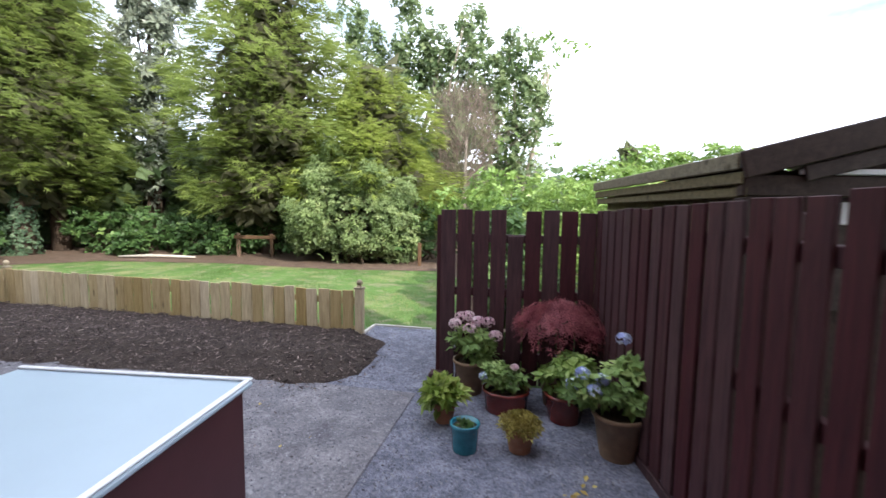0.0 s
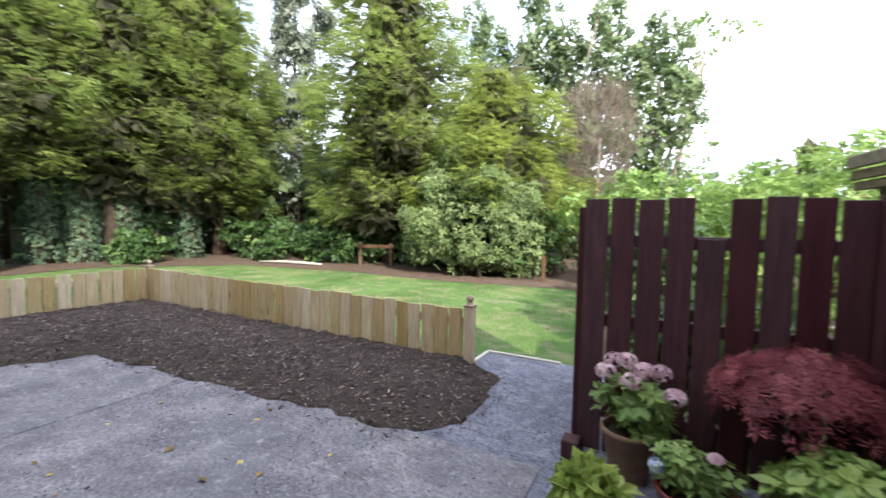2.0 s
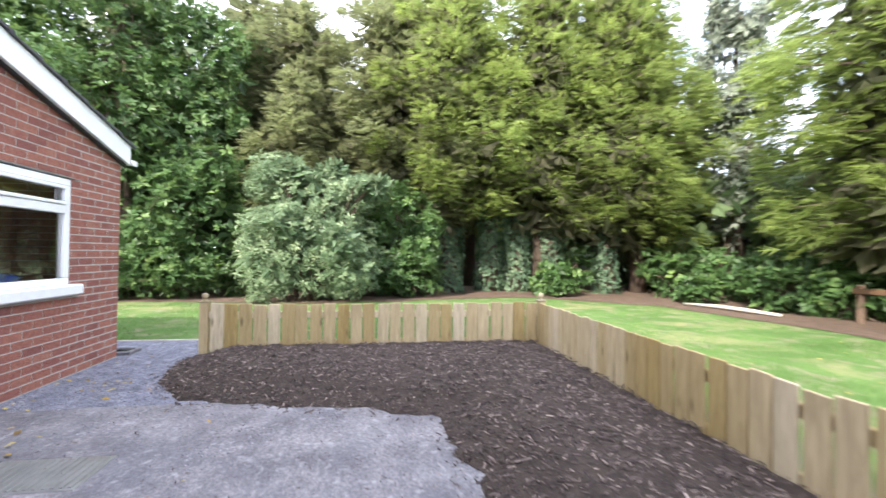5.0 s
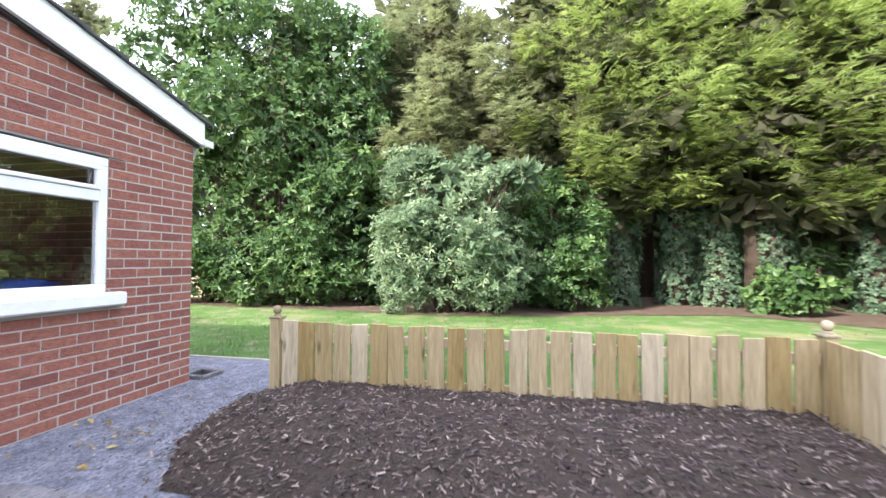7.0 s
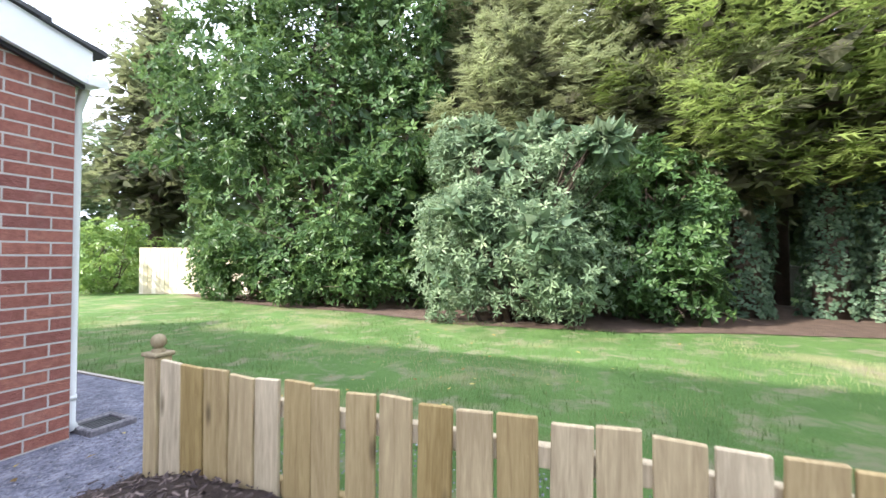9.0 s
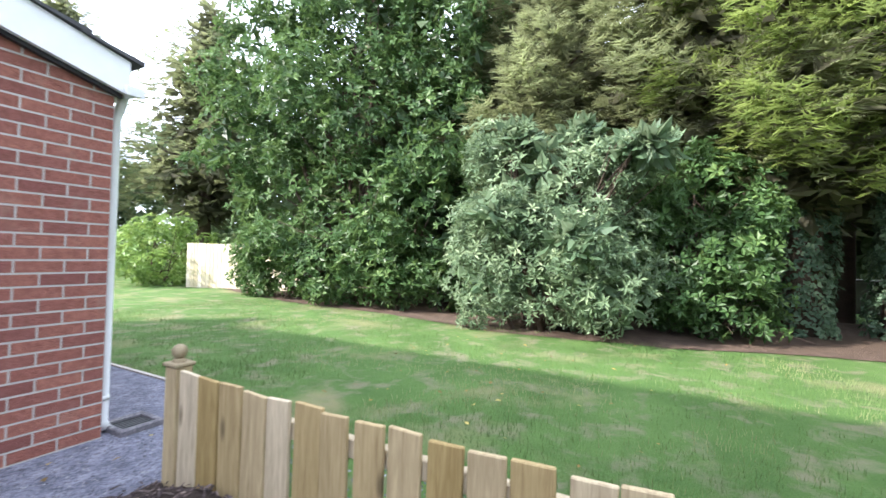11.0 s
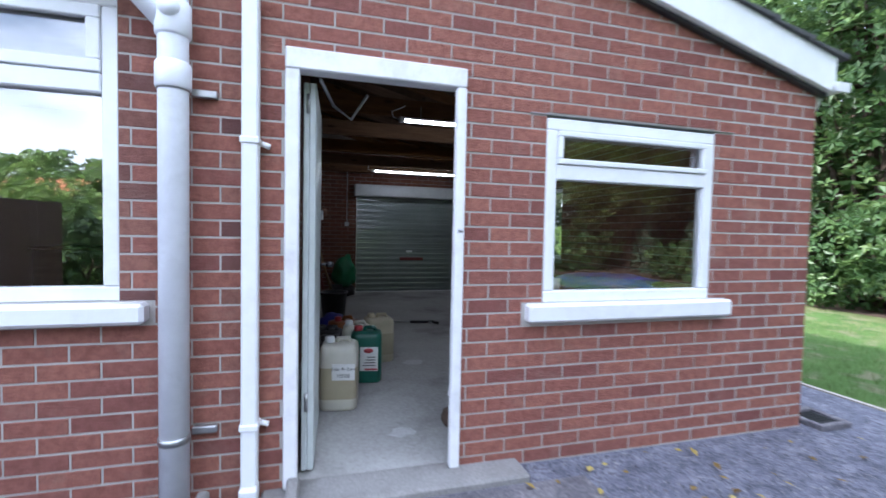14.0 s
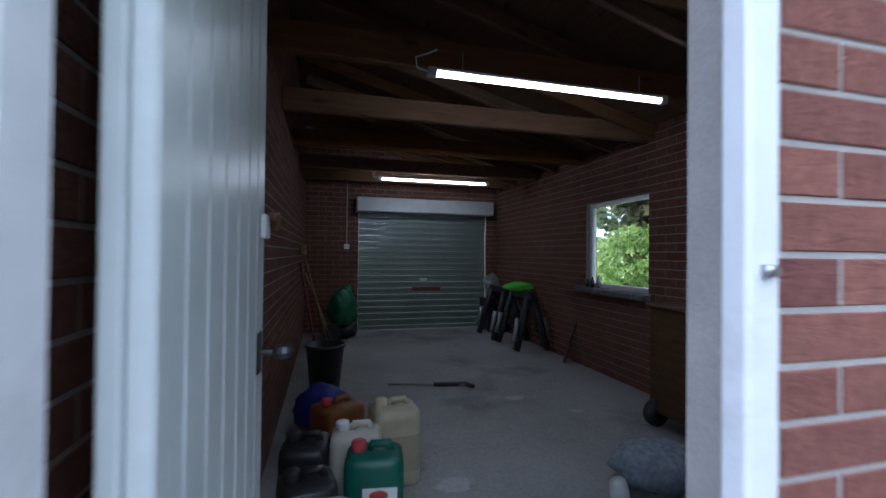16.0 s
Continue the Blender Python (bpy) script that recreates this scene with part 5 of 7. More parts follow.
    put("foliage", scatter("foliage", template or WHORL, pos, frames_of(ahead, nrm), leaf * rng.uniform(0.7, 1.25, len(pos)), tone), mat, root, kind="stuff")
    return root


def ivy_stump(x, y, h, r, seed):
    rng = np.random.default_rng(seed)
    root = thing("ivy_tree_stump", (x, y, -0.04), 0, label="thick tree trunk wrapped in dark green ivy", category="tree", group="ivy covered trees")
    put("trunk", tube([(0, 0, 0), (0.05, 0, h * 0.5), (0, 0.05, h + 1.2)], [r * 0.75, r * 0.6, r * 0.45], 12, "trunk"), BARK, root)
    n = int(880 * h * r / 0.9)
    a, z = rng.uniform(0, 6.28, n), rng.uniform(0.0, 1, n) ** 0.9 * h
    rr = r * (1.15 - 0.25 * z / h + 0.16 * np.sin(a * 3 + z * 2.2) + rng.normal(0, 0.07, n))
    pos = np.c_[rr * np.cos(a), rr * np.sin(a), z]
    nrm = unit(np.c_[np.cos(a), np.sin(a), np.full(n, 0.35)] + rng.normal(0, 0.35, (n, 3)))
    t = rng.normal(0, 1, (n, 3))
    ahead = t - nrm * (t * nrm).sum(1, keepdims=True)
    put("ivy", scatter("ivy", WHORL_WIDE, pos, frames_of(ahead, nrm), rng.uniform(0.055, 0.10, n), np.clip(rng.normal(0.45, 0.22, n), 0, 1)), L_IVY, root, kind="stuff")


def bare_bush(x, y, h, r, seed):
    rng = np.random.default_rng(seed)
    root = thing("bare_tree", (x, y, -0.04), 0, label="bare brown tree of fine dead twigs", category="tree")
    bm = bmesh.new()
    add_tube(bm, [(0, 0, 0), (0.05, 0, h * 0.4), (0.1, 0.05, h * 0.75)], [0.09, 0.07, 0.03], 7)
    put("trunk", finish(bm, "trunk", True), PALE_BARK, root)
    n = 2600
    f = rng.uniform(0.28, 1, n)
    a = rng.uniform(0, 6.28, n)
    wide = r * (0.2 + 0.8 * f) * (1 - 0.55 * np.maximum(0, f - 0.7) / 0.3) * np.sqrt(rng.random(n))
    pos = np.c_[np.cos(a) * wide, np.sin(a) * wide, f * h]
    ahead = np.c_[np.cos(a) * 0.45, np.sin(a) * 0.45, np.ones(n)] + rng.normal(0, 0.22, (n, 3))
    tw = (np.array([(0, -0.007, 0), (0, 0.007, 0), (1, 0, 0), (0.4, 0, 0), (0.43, 0.006, 0), (0.8, 0.22, 0.1), (0.55, 0, 0), (0.58, 0.006, 0), (0.9, -0.25, -0.1)]), np.array([(0, 1, 2), (3, 4, 5), (6, 7, 8)]))
    put("twigs", scatter("twigs", tw, pos, frames_of(ahead, rng.normal(0, 1, (n, 3))), rng.uniform(0.4, 0.8, n), rng.uniform(0, 1, n)), L_TWIG, root, kind="stuff")


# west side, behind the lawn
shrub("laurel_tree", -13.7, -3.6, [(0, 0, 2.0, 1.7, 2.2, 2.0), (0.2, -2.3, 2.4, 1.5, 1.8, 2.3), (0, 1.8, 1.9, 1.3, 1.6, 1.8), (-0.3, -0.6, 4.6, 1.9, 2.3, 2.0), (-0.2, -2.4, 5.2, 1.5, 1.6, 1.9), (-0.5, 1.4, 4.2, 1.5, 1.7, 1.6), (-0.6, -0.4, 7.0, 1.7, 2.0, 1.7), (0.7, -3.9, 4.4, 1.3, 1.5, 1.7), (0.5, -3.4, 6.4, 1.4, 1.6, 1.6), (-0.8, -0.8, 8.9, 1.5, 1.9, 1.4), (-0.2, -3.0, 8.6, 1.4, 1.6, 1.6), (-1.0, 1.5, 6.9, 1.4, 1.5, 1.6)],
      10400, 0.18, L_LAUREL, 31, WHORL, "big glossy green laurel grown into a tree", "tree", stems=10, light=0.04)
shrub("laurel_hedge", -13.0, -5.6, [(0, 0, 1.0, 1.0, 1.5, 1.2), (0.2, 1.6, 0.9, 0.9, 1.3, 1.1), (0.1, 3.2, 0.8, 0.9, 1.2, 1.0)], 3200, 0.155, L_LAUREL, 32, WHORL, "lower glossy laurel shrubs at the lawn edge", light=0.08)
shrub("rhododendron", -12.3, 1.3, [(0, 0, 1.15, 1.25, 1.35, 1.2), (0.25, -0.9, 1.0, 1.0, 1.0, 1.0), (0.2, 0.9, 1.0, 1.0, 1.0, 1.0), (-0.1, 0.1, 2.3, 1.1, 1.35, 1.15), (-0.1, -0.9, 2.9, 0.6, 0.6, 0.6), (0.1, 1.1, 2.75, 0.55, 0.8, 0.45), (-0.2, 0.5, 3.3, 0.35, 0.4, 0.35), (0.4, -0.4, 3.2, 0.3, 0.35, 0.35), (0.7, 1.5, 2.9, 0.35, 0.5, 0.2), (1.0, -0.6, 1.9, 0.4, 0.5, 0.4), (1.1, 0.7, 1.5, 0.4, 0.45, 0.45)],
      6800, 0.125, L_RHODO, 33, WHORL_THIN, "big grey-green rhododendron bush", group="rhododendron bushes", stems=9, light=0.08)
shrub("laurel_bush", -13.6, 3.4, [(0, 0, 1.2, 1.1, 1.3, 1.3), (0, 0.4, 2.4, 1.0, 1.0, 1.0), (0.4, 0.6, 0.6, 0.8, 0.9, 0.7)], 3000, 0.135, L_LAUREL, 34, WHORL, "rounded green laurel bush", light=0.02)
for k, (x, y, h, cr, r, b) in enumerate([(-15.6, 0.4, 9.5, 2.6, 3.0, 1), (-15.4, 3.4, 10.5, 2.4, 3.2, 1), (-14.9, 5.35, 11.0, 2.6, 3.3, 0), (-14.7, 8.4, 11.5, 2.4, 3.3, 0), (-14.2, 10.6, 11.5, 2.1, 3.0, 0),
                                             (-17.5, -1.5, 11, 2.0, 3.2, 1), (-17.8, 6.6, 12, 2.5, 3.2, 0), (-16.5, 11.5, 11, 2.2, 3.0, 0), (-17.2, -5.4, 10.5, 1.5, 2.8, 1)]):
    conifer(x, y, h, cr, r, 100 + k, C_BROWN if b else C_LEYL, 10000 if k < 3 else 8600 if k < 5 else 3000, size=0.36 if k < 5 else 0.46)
for k, (x, y, r) in enumerate([(-14.9, 5.3, 0.44), (-15.3, 6.8, 0.40), (-15.1, 7.7, 0.44), (-14.6, 8.7, 0.40), (-14.2, 10.5, 0.36), (-15.35, 3.5, 0.45), (-15.6, 0.5, 0.4)]):
    ivy_stump(x, y, 2.6 + 0.3 * (k % 3), r, 60 + k)
for k, (x, y, s) in enumerate([(-14.9, 9.4, 1.0), (-12.9, 11.9, 1.0), (-11.5, 13.2, 1.1), (-9.6, 14.0, 1.2), (-8.2, 14.6, 1.2), (-6.2, 14.6, 1.2), (-13.4, 8.3, 0.7), (-11.2, 11.4, 0.55), (-9.4, 12.4, 0.8), (-8.4, 12.6, 0.7), (-6.0, 13.2, 0.8), (-2.6, 12.6, 0.8), (-2.0, 13.6, 1.6), (-3.4, 14.6, 1.4), (-7.2, 13.4, 0.9), (-10.3, 12.8, 0.7)]):
    shrub("low_shrub", x, y, [(0, 0, 0.55 * s, 0.8 * s, 0.8 * s, 0.6 * s), (0.4 * s, 0.3 * s, 0.9 * s, 0.6 * s, 0.6 * s, 0.5 * s), (-0.4 * s, -0.1, 0.8 * s, 0.6 * s, 0.6 * s, 0.6 * s)], 370, 0.155,
          L_LAUREL, 200 + k, WHORL_WIDE, "low green shrub under the trees", group="low shrubs under the trees", stems=3)

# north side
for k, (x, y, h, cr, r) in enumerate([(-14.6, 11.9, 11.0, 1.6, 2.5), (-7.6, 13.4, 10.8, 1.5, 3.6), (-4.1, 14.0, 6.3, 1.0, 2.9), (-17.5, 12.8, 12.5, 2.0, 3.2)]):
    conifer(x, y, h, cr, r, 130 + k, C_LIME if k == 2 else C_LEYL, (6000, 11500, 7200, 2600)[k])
shrub("pale_rhododendron", -3.85, 12.0, [(0, 0, 1.25, 1.75, 1.3, 1.3), (-1.0, -0.2, 1.3, 1.0, 0.9, 1.0), (1.0, 0.1, 1.0, 1.0, 0.9, 0.9), (0.1, 0.1, 2.3, 1.25, 1.0, 0.95), (-0.7, 0, 2.2, 0.8, 0.8, 0.8)],
      5800, 0.14, L_RHODO_GREEN, 41, WHORL_THIN, "big pale green rhododendron by the lawn", group="rhododendron bushes", stems=9, light=0.10)
shrub("silver_tree", -13.6, 14.8, [(0.2, 0, 3.4, 1.1, 1.0, 1.8), (0, 0, 7.0, 1.3, 1.2, 3.0), (-0.6, 0, 5.0, 1.3, 1.2, 2.0), (0.4, 0.2, 9.6, 1.0, 1.0, 1.7)], 3200, 0.27, L_SILVER, 42, WHORL, "tall silver-leaved tree behind the conifers", "tree", stems=6, sparse=0.18, inner=0.4)
shrub("ivy_tree", -4.5, 18.6, [(4.2, 0.1, 4.6, 1.4, 1.0, 1.8), (3.5, 0.1, 7.0, 1.2, 1.0, 1.3), (4.7, 0, 7.6, 0.9, 0.8, 1.1), (2.9, 0.1, 9.0, 0.7, 0.6, 1.1), (5.4, 0.1, 5.4, 1.0, 0.8, 1.2), (0.1, 0.1, 7.2, 1.2, 1.0, 1.3), (-1.0, 0.1, 7.0, 0.9, 0.8, 1.2), (1.5, 0.2, 8.3, 0.7, 0.6, 0.9), (2.6, 0.1, 5.6, 1.0, 0.9, 1.3), (0, 0, 3.0, 1.6, 1.4, 2.4), (-0.8, 0, 5.6, 1.3, 1.2, 1.8), (0.9, 0.2, 5.6, 1.5, 1.3, 1.7), (-1.6, 0.1, 8.0, 0.8, 0.75, 1.6), (0.5, 0.2, 8.6, 0.9, 0.8, 1.5), (2.0, 0.1, 7.0, 1.1, 0.9, 1.2), (-2.4, 0.2, 9.6, 0.6, 0.5, 1.2), (0.0, 0.2, 10.6, 0.6, 0.5, 1.0), (1.5, 0.1, 4.2, 1.2, 1.0, 1.6)],
      12000, 0.145, L_IVY_PALE, 43, WHORL_WIDE, "tall ivy-covered tree with bare pale limbs", "tree", stems=10, light=0.12, bark=PALE_BARK, sparse=0.12)
bare_bush(-1.4, 16.2, 5.7, 1.6, 44)
shrub("autumn_tree", 0.0, 20.0, [(0, 0, 5.4, 2.0, 1.6, 1.6), (1.3, 0.2, 4.2, 1.4, 1.2, 1.0), (-0.6, 0.2, 7.2, 1.8, 1.2, 1.4), (1.0, 0, 8.0, 1.6, 1.2, 1.2)], 750, 0.20, L_BRIGHT, 45, WHORL_WIDE, "thin-leaved deciduous tree against the sky", "tree", stems=12, light=-0.1, bark=PALE_BARK, sparse=0.45, inner=0.5)
shrub("bright_bush", 2.2, 8.4, [(0, 0, 1.0, 1.2, 1.1, 1.0), (-0.9, 0.2, 0.8, 0.8, 0.8, 0.9), (0.5, 0.1, 1.7, 0.9, 0.8, 0.75), (1.6, 0.2, 1.2, 1.0, 0.9, 1.0)], 3000, 0.115, L_BRIGHT, 46, WHORL, "bright green leafy bush behind the fence", light=0.1)
shrub("hedge_mass", 0.9, 11.6, [(0, 0, 0.9, 1.3, 1.3, 1.1), (1.0, 0.2, 1.5, 1.2, 1.0, 1.0), (-0.9, 0.6, 1.3, 1.1, 1.0, 1.1), (2.6, 0, 1.6, 1.4, 1.0, 1.2)], 3200, 0.135, L_BRIGHT, 47, WHORL_WIDE, "mixed green hedge at the lawn's end", light=-0.02)
# guessed growth, added and darkened so the gaps in the brown panel look dark
shrub("fence_shrub", 1.25, 4.6, [(0, 0, 0.4, 0.38, 0.25, 0.45), (0.35, 0.05, 0.4, 0.25, 0.25, 0.4)], 450, 0.12, L_LAUREL, 61, WHORL_WIDE, "dark green growth added low behind the brown fence", light=-0.15)
shrub("side_hedge", 0.75, 7.2, [(0, 0, 0.7, 0.55, 1.0, 0.9), (0.1, 1.5, 0.8, 0.6, 1.0, 1.0), (0.2, -0.7, 0.7, 0.4, 0.6, 0.7)], 1300, 0.13, L_LAUREL, 48, WHORL_WIDE, "narrow green hedge beside the lawn", light=-0.1)

# further off
shrub("round_hedge", -12.9, -11.6, [(0, 0, 1.0, 1.3, 1.4, 1.2), (0.3, 0.8, 0.9, 1.0, 0.9, 1.0), (-0.8, -1.2, 1.1, 1.2, 1.1, 1.1)], 1900, 0.15, L_BRIGHT, 51, WHORL, "rounded bright green hedge in the sun", light=-0.02)
conifer(-16.5, -14.5, 12, 2.6, 3.6, 52, C_BROWN, 4200, "dark tall conifer beyond the fence")
conifer(-13.2, -19.5, 12, 2.5, 3.6, 53, C_BROWN, 3200, "dark tall conifer beyond the fence")


def pale_fence(x0, y0, x1, y1, h, label):
    ln = math.hypot(x1 - x0, y1 - y0)
    root = thing("board_fence", (x0, y0, -0.03), math.degrees(math.atan2(y1 - y0, x1 - x0)), label=label, category="fence")
    m = box((-0.06, -0.01, 0), (0.06, 0.01, h), 0.003, "board")
    for k in range(int(ln / 0.125)):
        put("board", m, PALE_BOARD, root, (0.06 + 0.125 * k, -0.02, 0))
    for z in (0.25, h - 0.3):
        put("rail", box((0, -0.009, z), (ln, 0.03, z + 0.07), 0.003, "rail"), PALE_BOARD, root)


PALE_BOARD = timber("pale_boards", (0.585, 0.492, 0.334), (0.722, 0.631, 0.471), 0.75, "z")
pale_fence(-13.0, -9.9, -14.4, -6.4, 1.35, "pale new board fence in the sun")


def far_wall():
    """A low rendered wall that shows between the trunks."""
    root = thing("garden_wall", (-20.5, 0.5, -0.03), 90, label="low pale grey rendered wall beyond the trees", category="wall")
    put("wall", box((0, -0.1, 0), (13.5, 0.1, 0.85), 0.02, "wall"), STEP, root)
    put("coping", box((-0.03, -0.14, 0.852), (13.53, 0.14, 0.92), 0.015, "coping"), STEP, root)


far_wall()


def rail_fence():
    root = thing("rail_fence", (-7.9, 12.2, 0), 8, label="short weathered wooden post and rail", category="fence")
    for x in (0.0, 1.1):
        put("post", box((x - 0.05, -0.05, -0.05), (x + 0.05, 0.05, 0.72), 0.01, "post"), BOARDS, root)
    put("rail", box((-0.1, -0.09, 0.55), (1.25, -0.052, 0.66), 0.01, "rail"), BOARDS, root)


rail_fence()
put("kerb_log", tube([(-10.9, 10.75, 0.02), (-10.1, 11.0, 0.05), (-9.3, 11.1, 0.05), (-8.7, 11.3, 0.02)], [0.03, 0.045, 0.045, 0.03], 10, "kerb_log"), EDGING,
    label="long pale bleached log lying at the bed's edge", category="log")
put("stake", box((-0.045, -0.045, -0.05), (0.045, 0.045, 0.62), 0.01, "stake"), BOARDS, None, (-1.85, 11.8, 0), label="short wooden stake by the hedge", category="stake")


def far_wood():
    """Thick woodland that closes the view behind the garden's trees."""
    rng = np.random.default_rng(77)
    pos, tone = [], []
    for x0, y0, x1, y1, h, n in ((-19, -8, -19, 2.5, 8.5, 1500), (-25, 0, -25, 15, 8, 3300), (-19, 14, -2, 21, 5.0, 2400), (-2, 23, 4, 24, 3.4, 700), (-24, -26, -19, -8, 9, 1500), (-20, -23, -8, -28, 7.5, 1500)):
        f = rng.random(n)
        hh = h * (0.8 + 0.3 * np.sin(f * 23) * np.sin(f * 7 + 1))
        pos.append(np.c_[x0 + (x1 - x0) * f + rng.normal(0, 1.1, n), y0 + (y1 - y0) * f + rng.normal(0, 1.1, n), rng.uniform(0, 1, n) * hh])
        tone.append(np.clip(rng.normal(0.3, 0.2, n), 0, 1))
    pos, tone = np.concatenate(pos), np.concatenate(tone)
    nrm = unit(rng.normal(0, 1, pos.shape) + np.array((0, 0, 0.4)))
    t = rng.normal(0, 1, pos.shape)
    ahead = t - nrm * (t * nrm).sum(1, keepdims=True)
    # the paler leaf colour brightens a wood that little light reaches
    put("far_wood", scatter("far_wood", WHORL_WIDE, pos, frames_of(ahead, nrm), rng.uniform(0.38, 0.7, len(pos)), tone), L_IVY_PALE, label="dark dense woodland behind the garden", category="woodland", kind="stuff")


far_wood()


def far_house():
    root = thing("far_house", (9.55, 22.6, 0), 0, label="distant house with an orange tiled roof", category="house")
    put("wall", box((-3, -2, 0), (3, 2, 2.5), 0.02, "wall"), ROOM_WALL, root)
    bm = bmesh.new()
    for k in range(6):
        z0, z1 = 2.5 + k * 0.13, 2.5 + (k + 1) * 0.13 + 0.02
        y0, y1 = -2.3 + k * 0.19, -2.3 + (k + 1) * 0.19
        vs = [bm.verts.new(p) for p in ((-3.2, y0, z0 + 0.03), (3.2, y0, z0 + 0.03), (3.2, y1, z1), (-3.2, y1, z1), (-3.2, y0, z0), (3.2, y0, z0))]
        bm.faces.new(vs[:4])
        bm.faces.new((vs[4], vs[5], vs[1], vs[0]))
    put("roof", finish(bm, "roof"), ORANGE_TILE, root)


far_house()
for k, (x, y, h, r) in enumerate([(6.3, 26.5, 4.9, 0.8), (8.4, 26.8, 4.9, 1.5), (10.6, 26.8, 5.1, 1.8), (13.2, 26.6, 5.0, 2.0)]):
    if k:
        shrub("far_hedge", x, y, [(0, 0, 1.6, r, 1.2, 1.6), (0.4, 0, h - 1.0, r * 0.8, 1.0, 0.9)], 600, 0.36, L_BRIGHT, 90 + k, WHORL, "bright clipped hedge far beyond the sheds", group="far hedges", stems=2, light=-0.08)
    else:
        conifer(x, y, h + 0.4, 0.4, r, 95, C_LEYL, 500, "small dark conifer far off")


# ---- pots ----
TERRA = plain("terracotta", (0.30, 0.13, 0.07), 0.85, vary=0.2, scale=14, dirt=(0.35, 0.30, 0.24), dirt_amount=0.4)
BROWN_POT = plain("brown_clay", (0.20, 0.125, 0.075), 0.8, vary=0.2, scale=12, dirt=(0.30, 0.27, 0.2), dirt_amount=0.4)
RED_GLAZE = plain("red_glaze", (0.13, 0.022, 0.018), 0.22, vary=0.25, scale=8)
TEAL = plain("teal_glaze", (0.025, 0.16, 0.21), 0.2, vary=0.3, scale=10)
COMPOST = ground_mat("compost", ((0.3, (0.02, 0.014, 0.01)), (0.7, (0.07, 0.05, 0.035))), 20, 120, 1.0, 0.01)


def pot(name, x, y, r_top, r_base, h, mat, label, sx=1.0, rim=0.02, group="potted plants by the fence"):
    root = thing(name, (x, y, -0.008), 0, label=label, category="potted plant", group=group)
    prof = [(0.001, 0.0), (r_base, 0.0), (r_base * 1.02, 0.01), (r_base + (r_top - r_base) * 0.85, h - rim * 1.6), (r_top * 0.99, h - rim * 1.5), (r_top * 1.05, h - rim), (r_top * 1.06, h), (r_top * 0.95, h + 0.002), (r_top * 0.92, h - 0.03), (0.001, h - 0.03)]
    put("pot", lathe(prof, 28, sx, 1.0, "pot"), mat, root)
    put("soil", lathe([(0.001, h - 0.024), (r_top * 0.6, h - 0.018), (r_top * 0.91, h - 0.028)], 20, sx, 1.0, "soil"), COMPOST, root)
    return root


def leaves_on(root, blobs, n, leaf, mat, seed, template, light=0.0, base_h=0.2, name="leaves", stems=8):
    rng = np.random.default_rng(seed)
    blobs = np.array(blobs, float)
    b = blobs[rng.integers(0, len(blobs), n)]
    d = unit(rng.normal(0, 1, (n, 3)))
    pos = b[:, :3] + d * b[:, 3:] * rng.uniform(0.55, 1.05, n)[:, None]
    nrm = unit(d + np.array((0, 0, 0.8)) + rng.normal(0, 0.35, d.shape))
    t = rng.normal(0, 1, d.shape)
    ahead = t - nrm * (t * nrm).sum(1, keepdims=True)
    # leaves facing up get a lighter tone, top light put into the colour
    tone = np.clip(0.45 + light + 0.22 * rng.normal(0, 1, n) + 0.15 * d[:, 2], 0, 1)
    put(name, scatter(name, template, pos, frames_of(ahead, nrm), leaf * rng.uniform(0.7, 1.25, n), tone), mat, root, kind="stuff")
    if stems:
        bm = bmesh.new()
        for k in range(stems):
            q = blobs[k % len(blobs)]
            e = q[:3] + unit(rng.normal(0, 1, 3)) * q[3:] * 0.7
            f = np.array((rng.normal(0, 0.03), rng.normal(0, 0.03), base_h))
            add_tube(bm, [tuple(f), tuple((f + e) / 2 + rng.normal(0, 0.02, 3)), tuple(e)], [0.006, 0.005, 0.003], 5)
        put("stems", finish(bm, "stems", True), BARK, root)


def flower_heads(root, spots, r, mat, seed, n=70):
    rng = np.random.default_rng(seed)
    pos, nrm = [], []
    for s in spots:
        d = unit(rng.normal(0, 1, (n, 3)) + np.array((0, 0, 0.5)))
        pos.append(np.array(s) + d * np.array((r, r, r * 0.75)))
        nrm.append(d)
    pos, nrm = np.concatenate(pos), np.concatenate(nrm)
    t = rng.normal(0, 1, pos.shape)
    ahead = t - nrm * (t * nrm).sum(1, keepdims=True)
    put("flowers", scatter("flowers", PETALS, pos, frames_of(ahead, nrm), rng.uniform(0.013, 0.02, len(pos)), rng.uniform(0, 1, len(pos))), mat, root, kind="stuff")


PETALS = rosette_template(4, 0.8, 0.1, 0.02)
BIG = rosette_template(5, 0.55, 0.3, 0.05)
HOSTA = rosette_template(8, 0.42, 0.55, 0.08)

p = pot("pink_hydrangea", 0.80, 3.78, 0.145, 0.095, 0.29, BROWN_POT, "pink hydrangea in a brown clay pot")
leaves_on(p, [(0, 0, 0.47, 0.19, 0.18, 0.11), (0.05, 0, 0.37, 0.16, 0.15, 0.08)], 85, 0.075, L_HYD, 1, BIG, 0.0, 0.28, stems=16)
flower_heads(p, [(-0.13, -0.05, 0.60), (-0.03, 0, 0.66), (0.06, -0.04, 0.63), (0.14, 0.03, 0.61), (0.0, -0.1, 0.58), (0.21, -0.05, 0.52), (-0.1, 0.08, 0.63)], 0.055, F_PINK, 2, 55)
p = pot("hosta", 0.69, 3.22, 0.085, 0.06, 0.15, TERRA, "yellow-green hosta in a small terracotta pot")
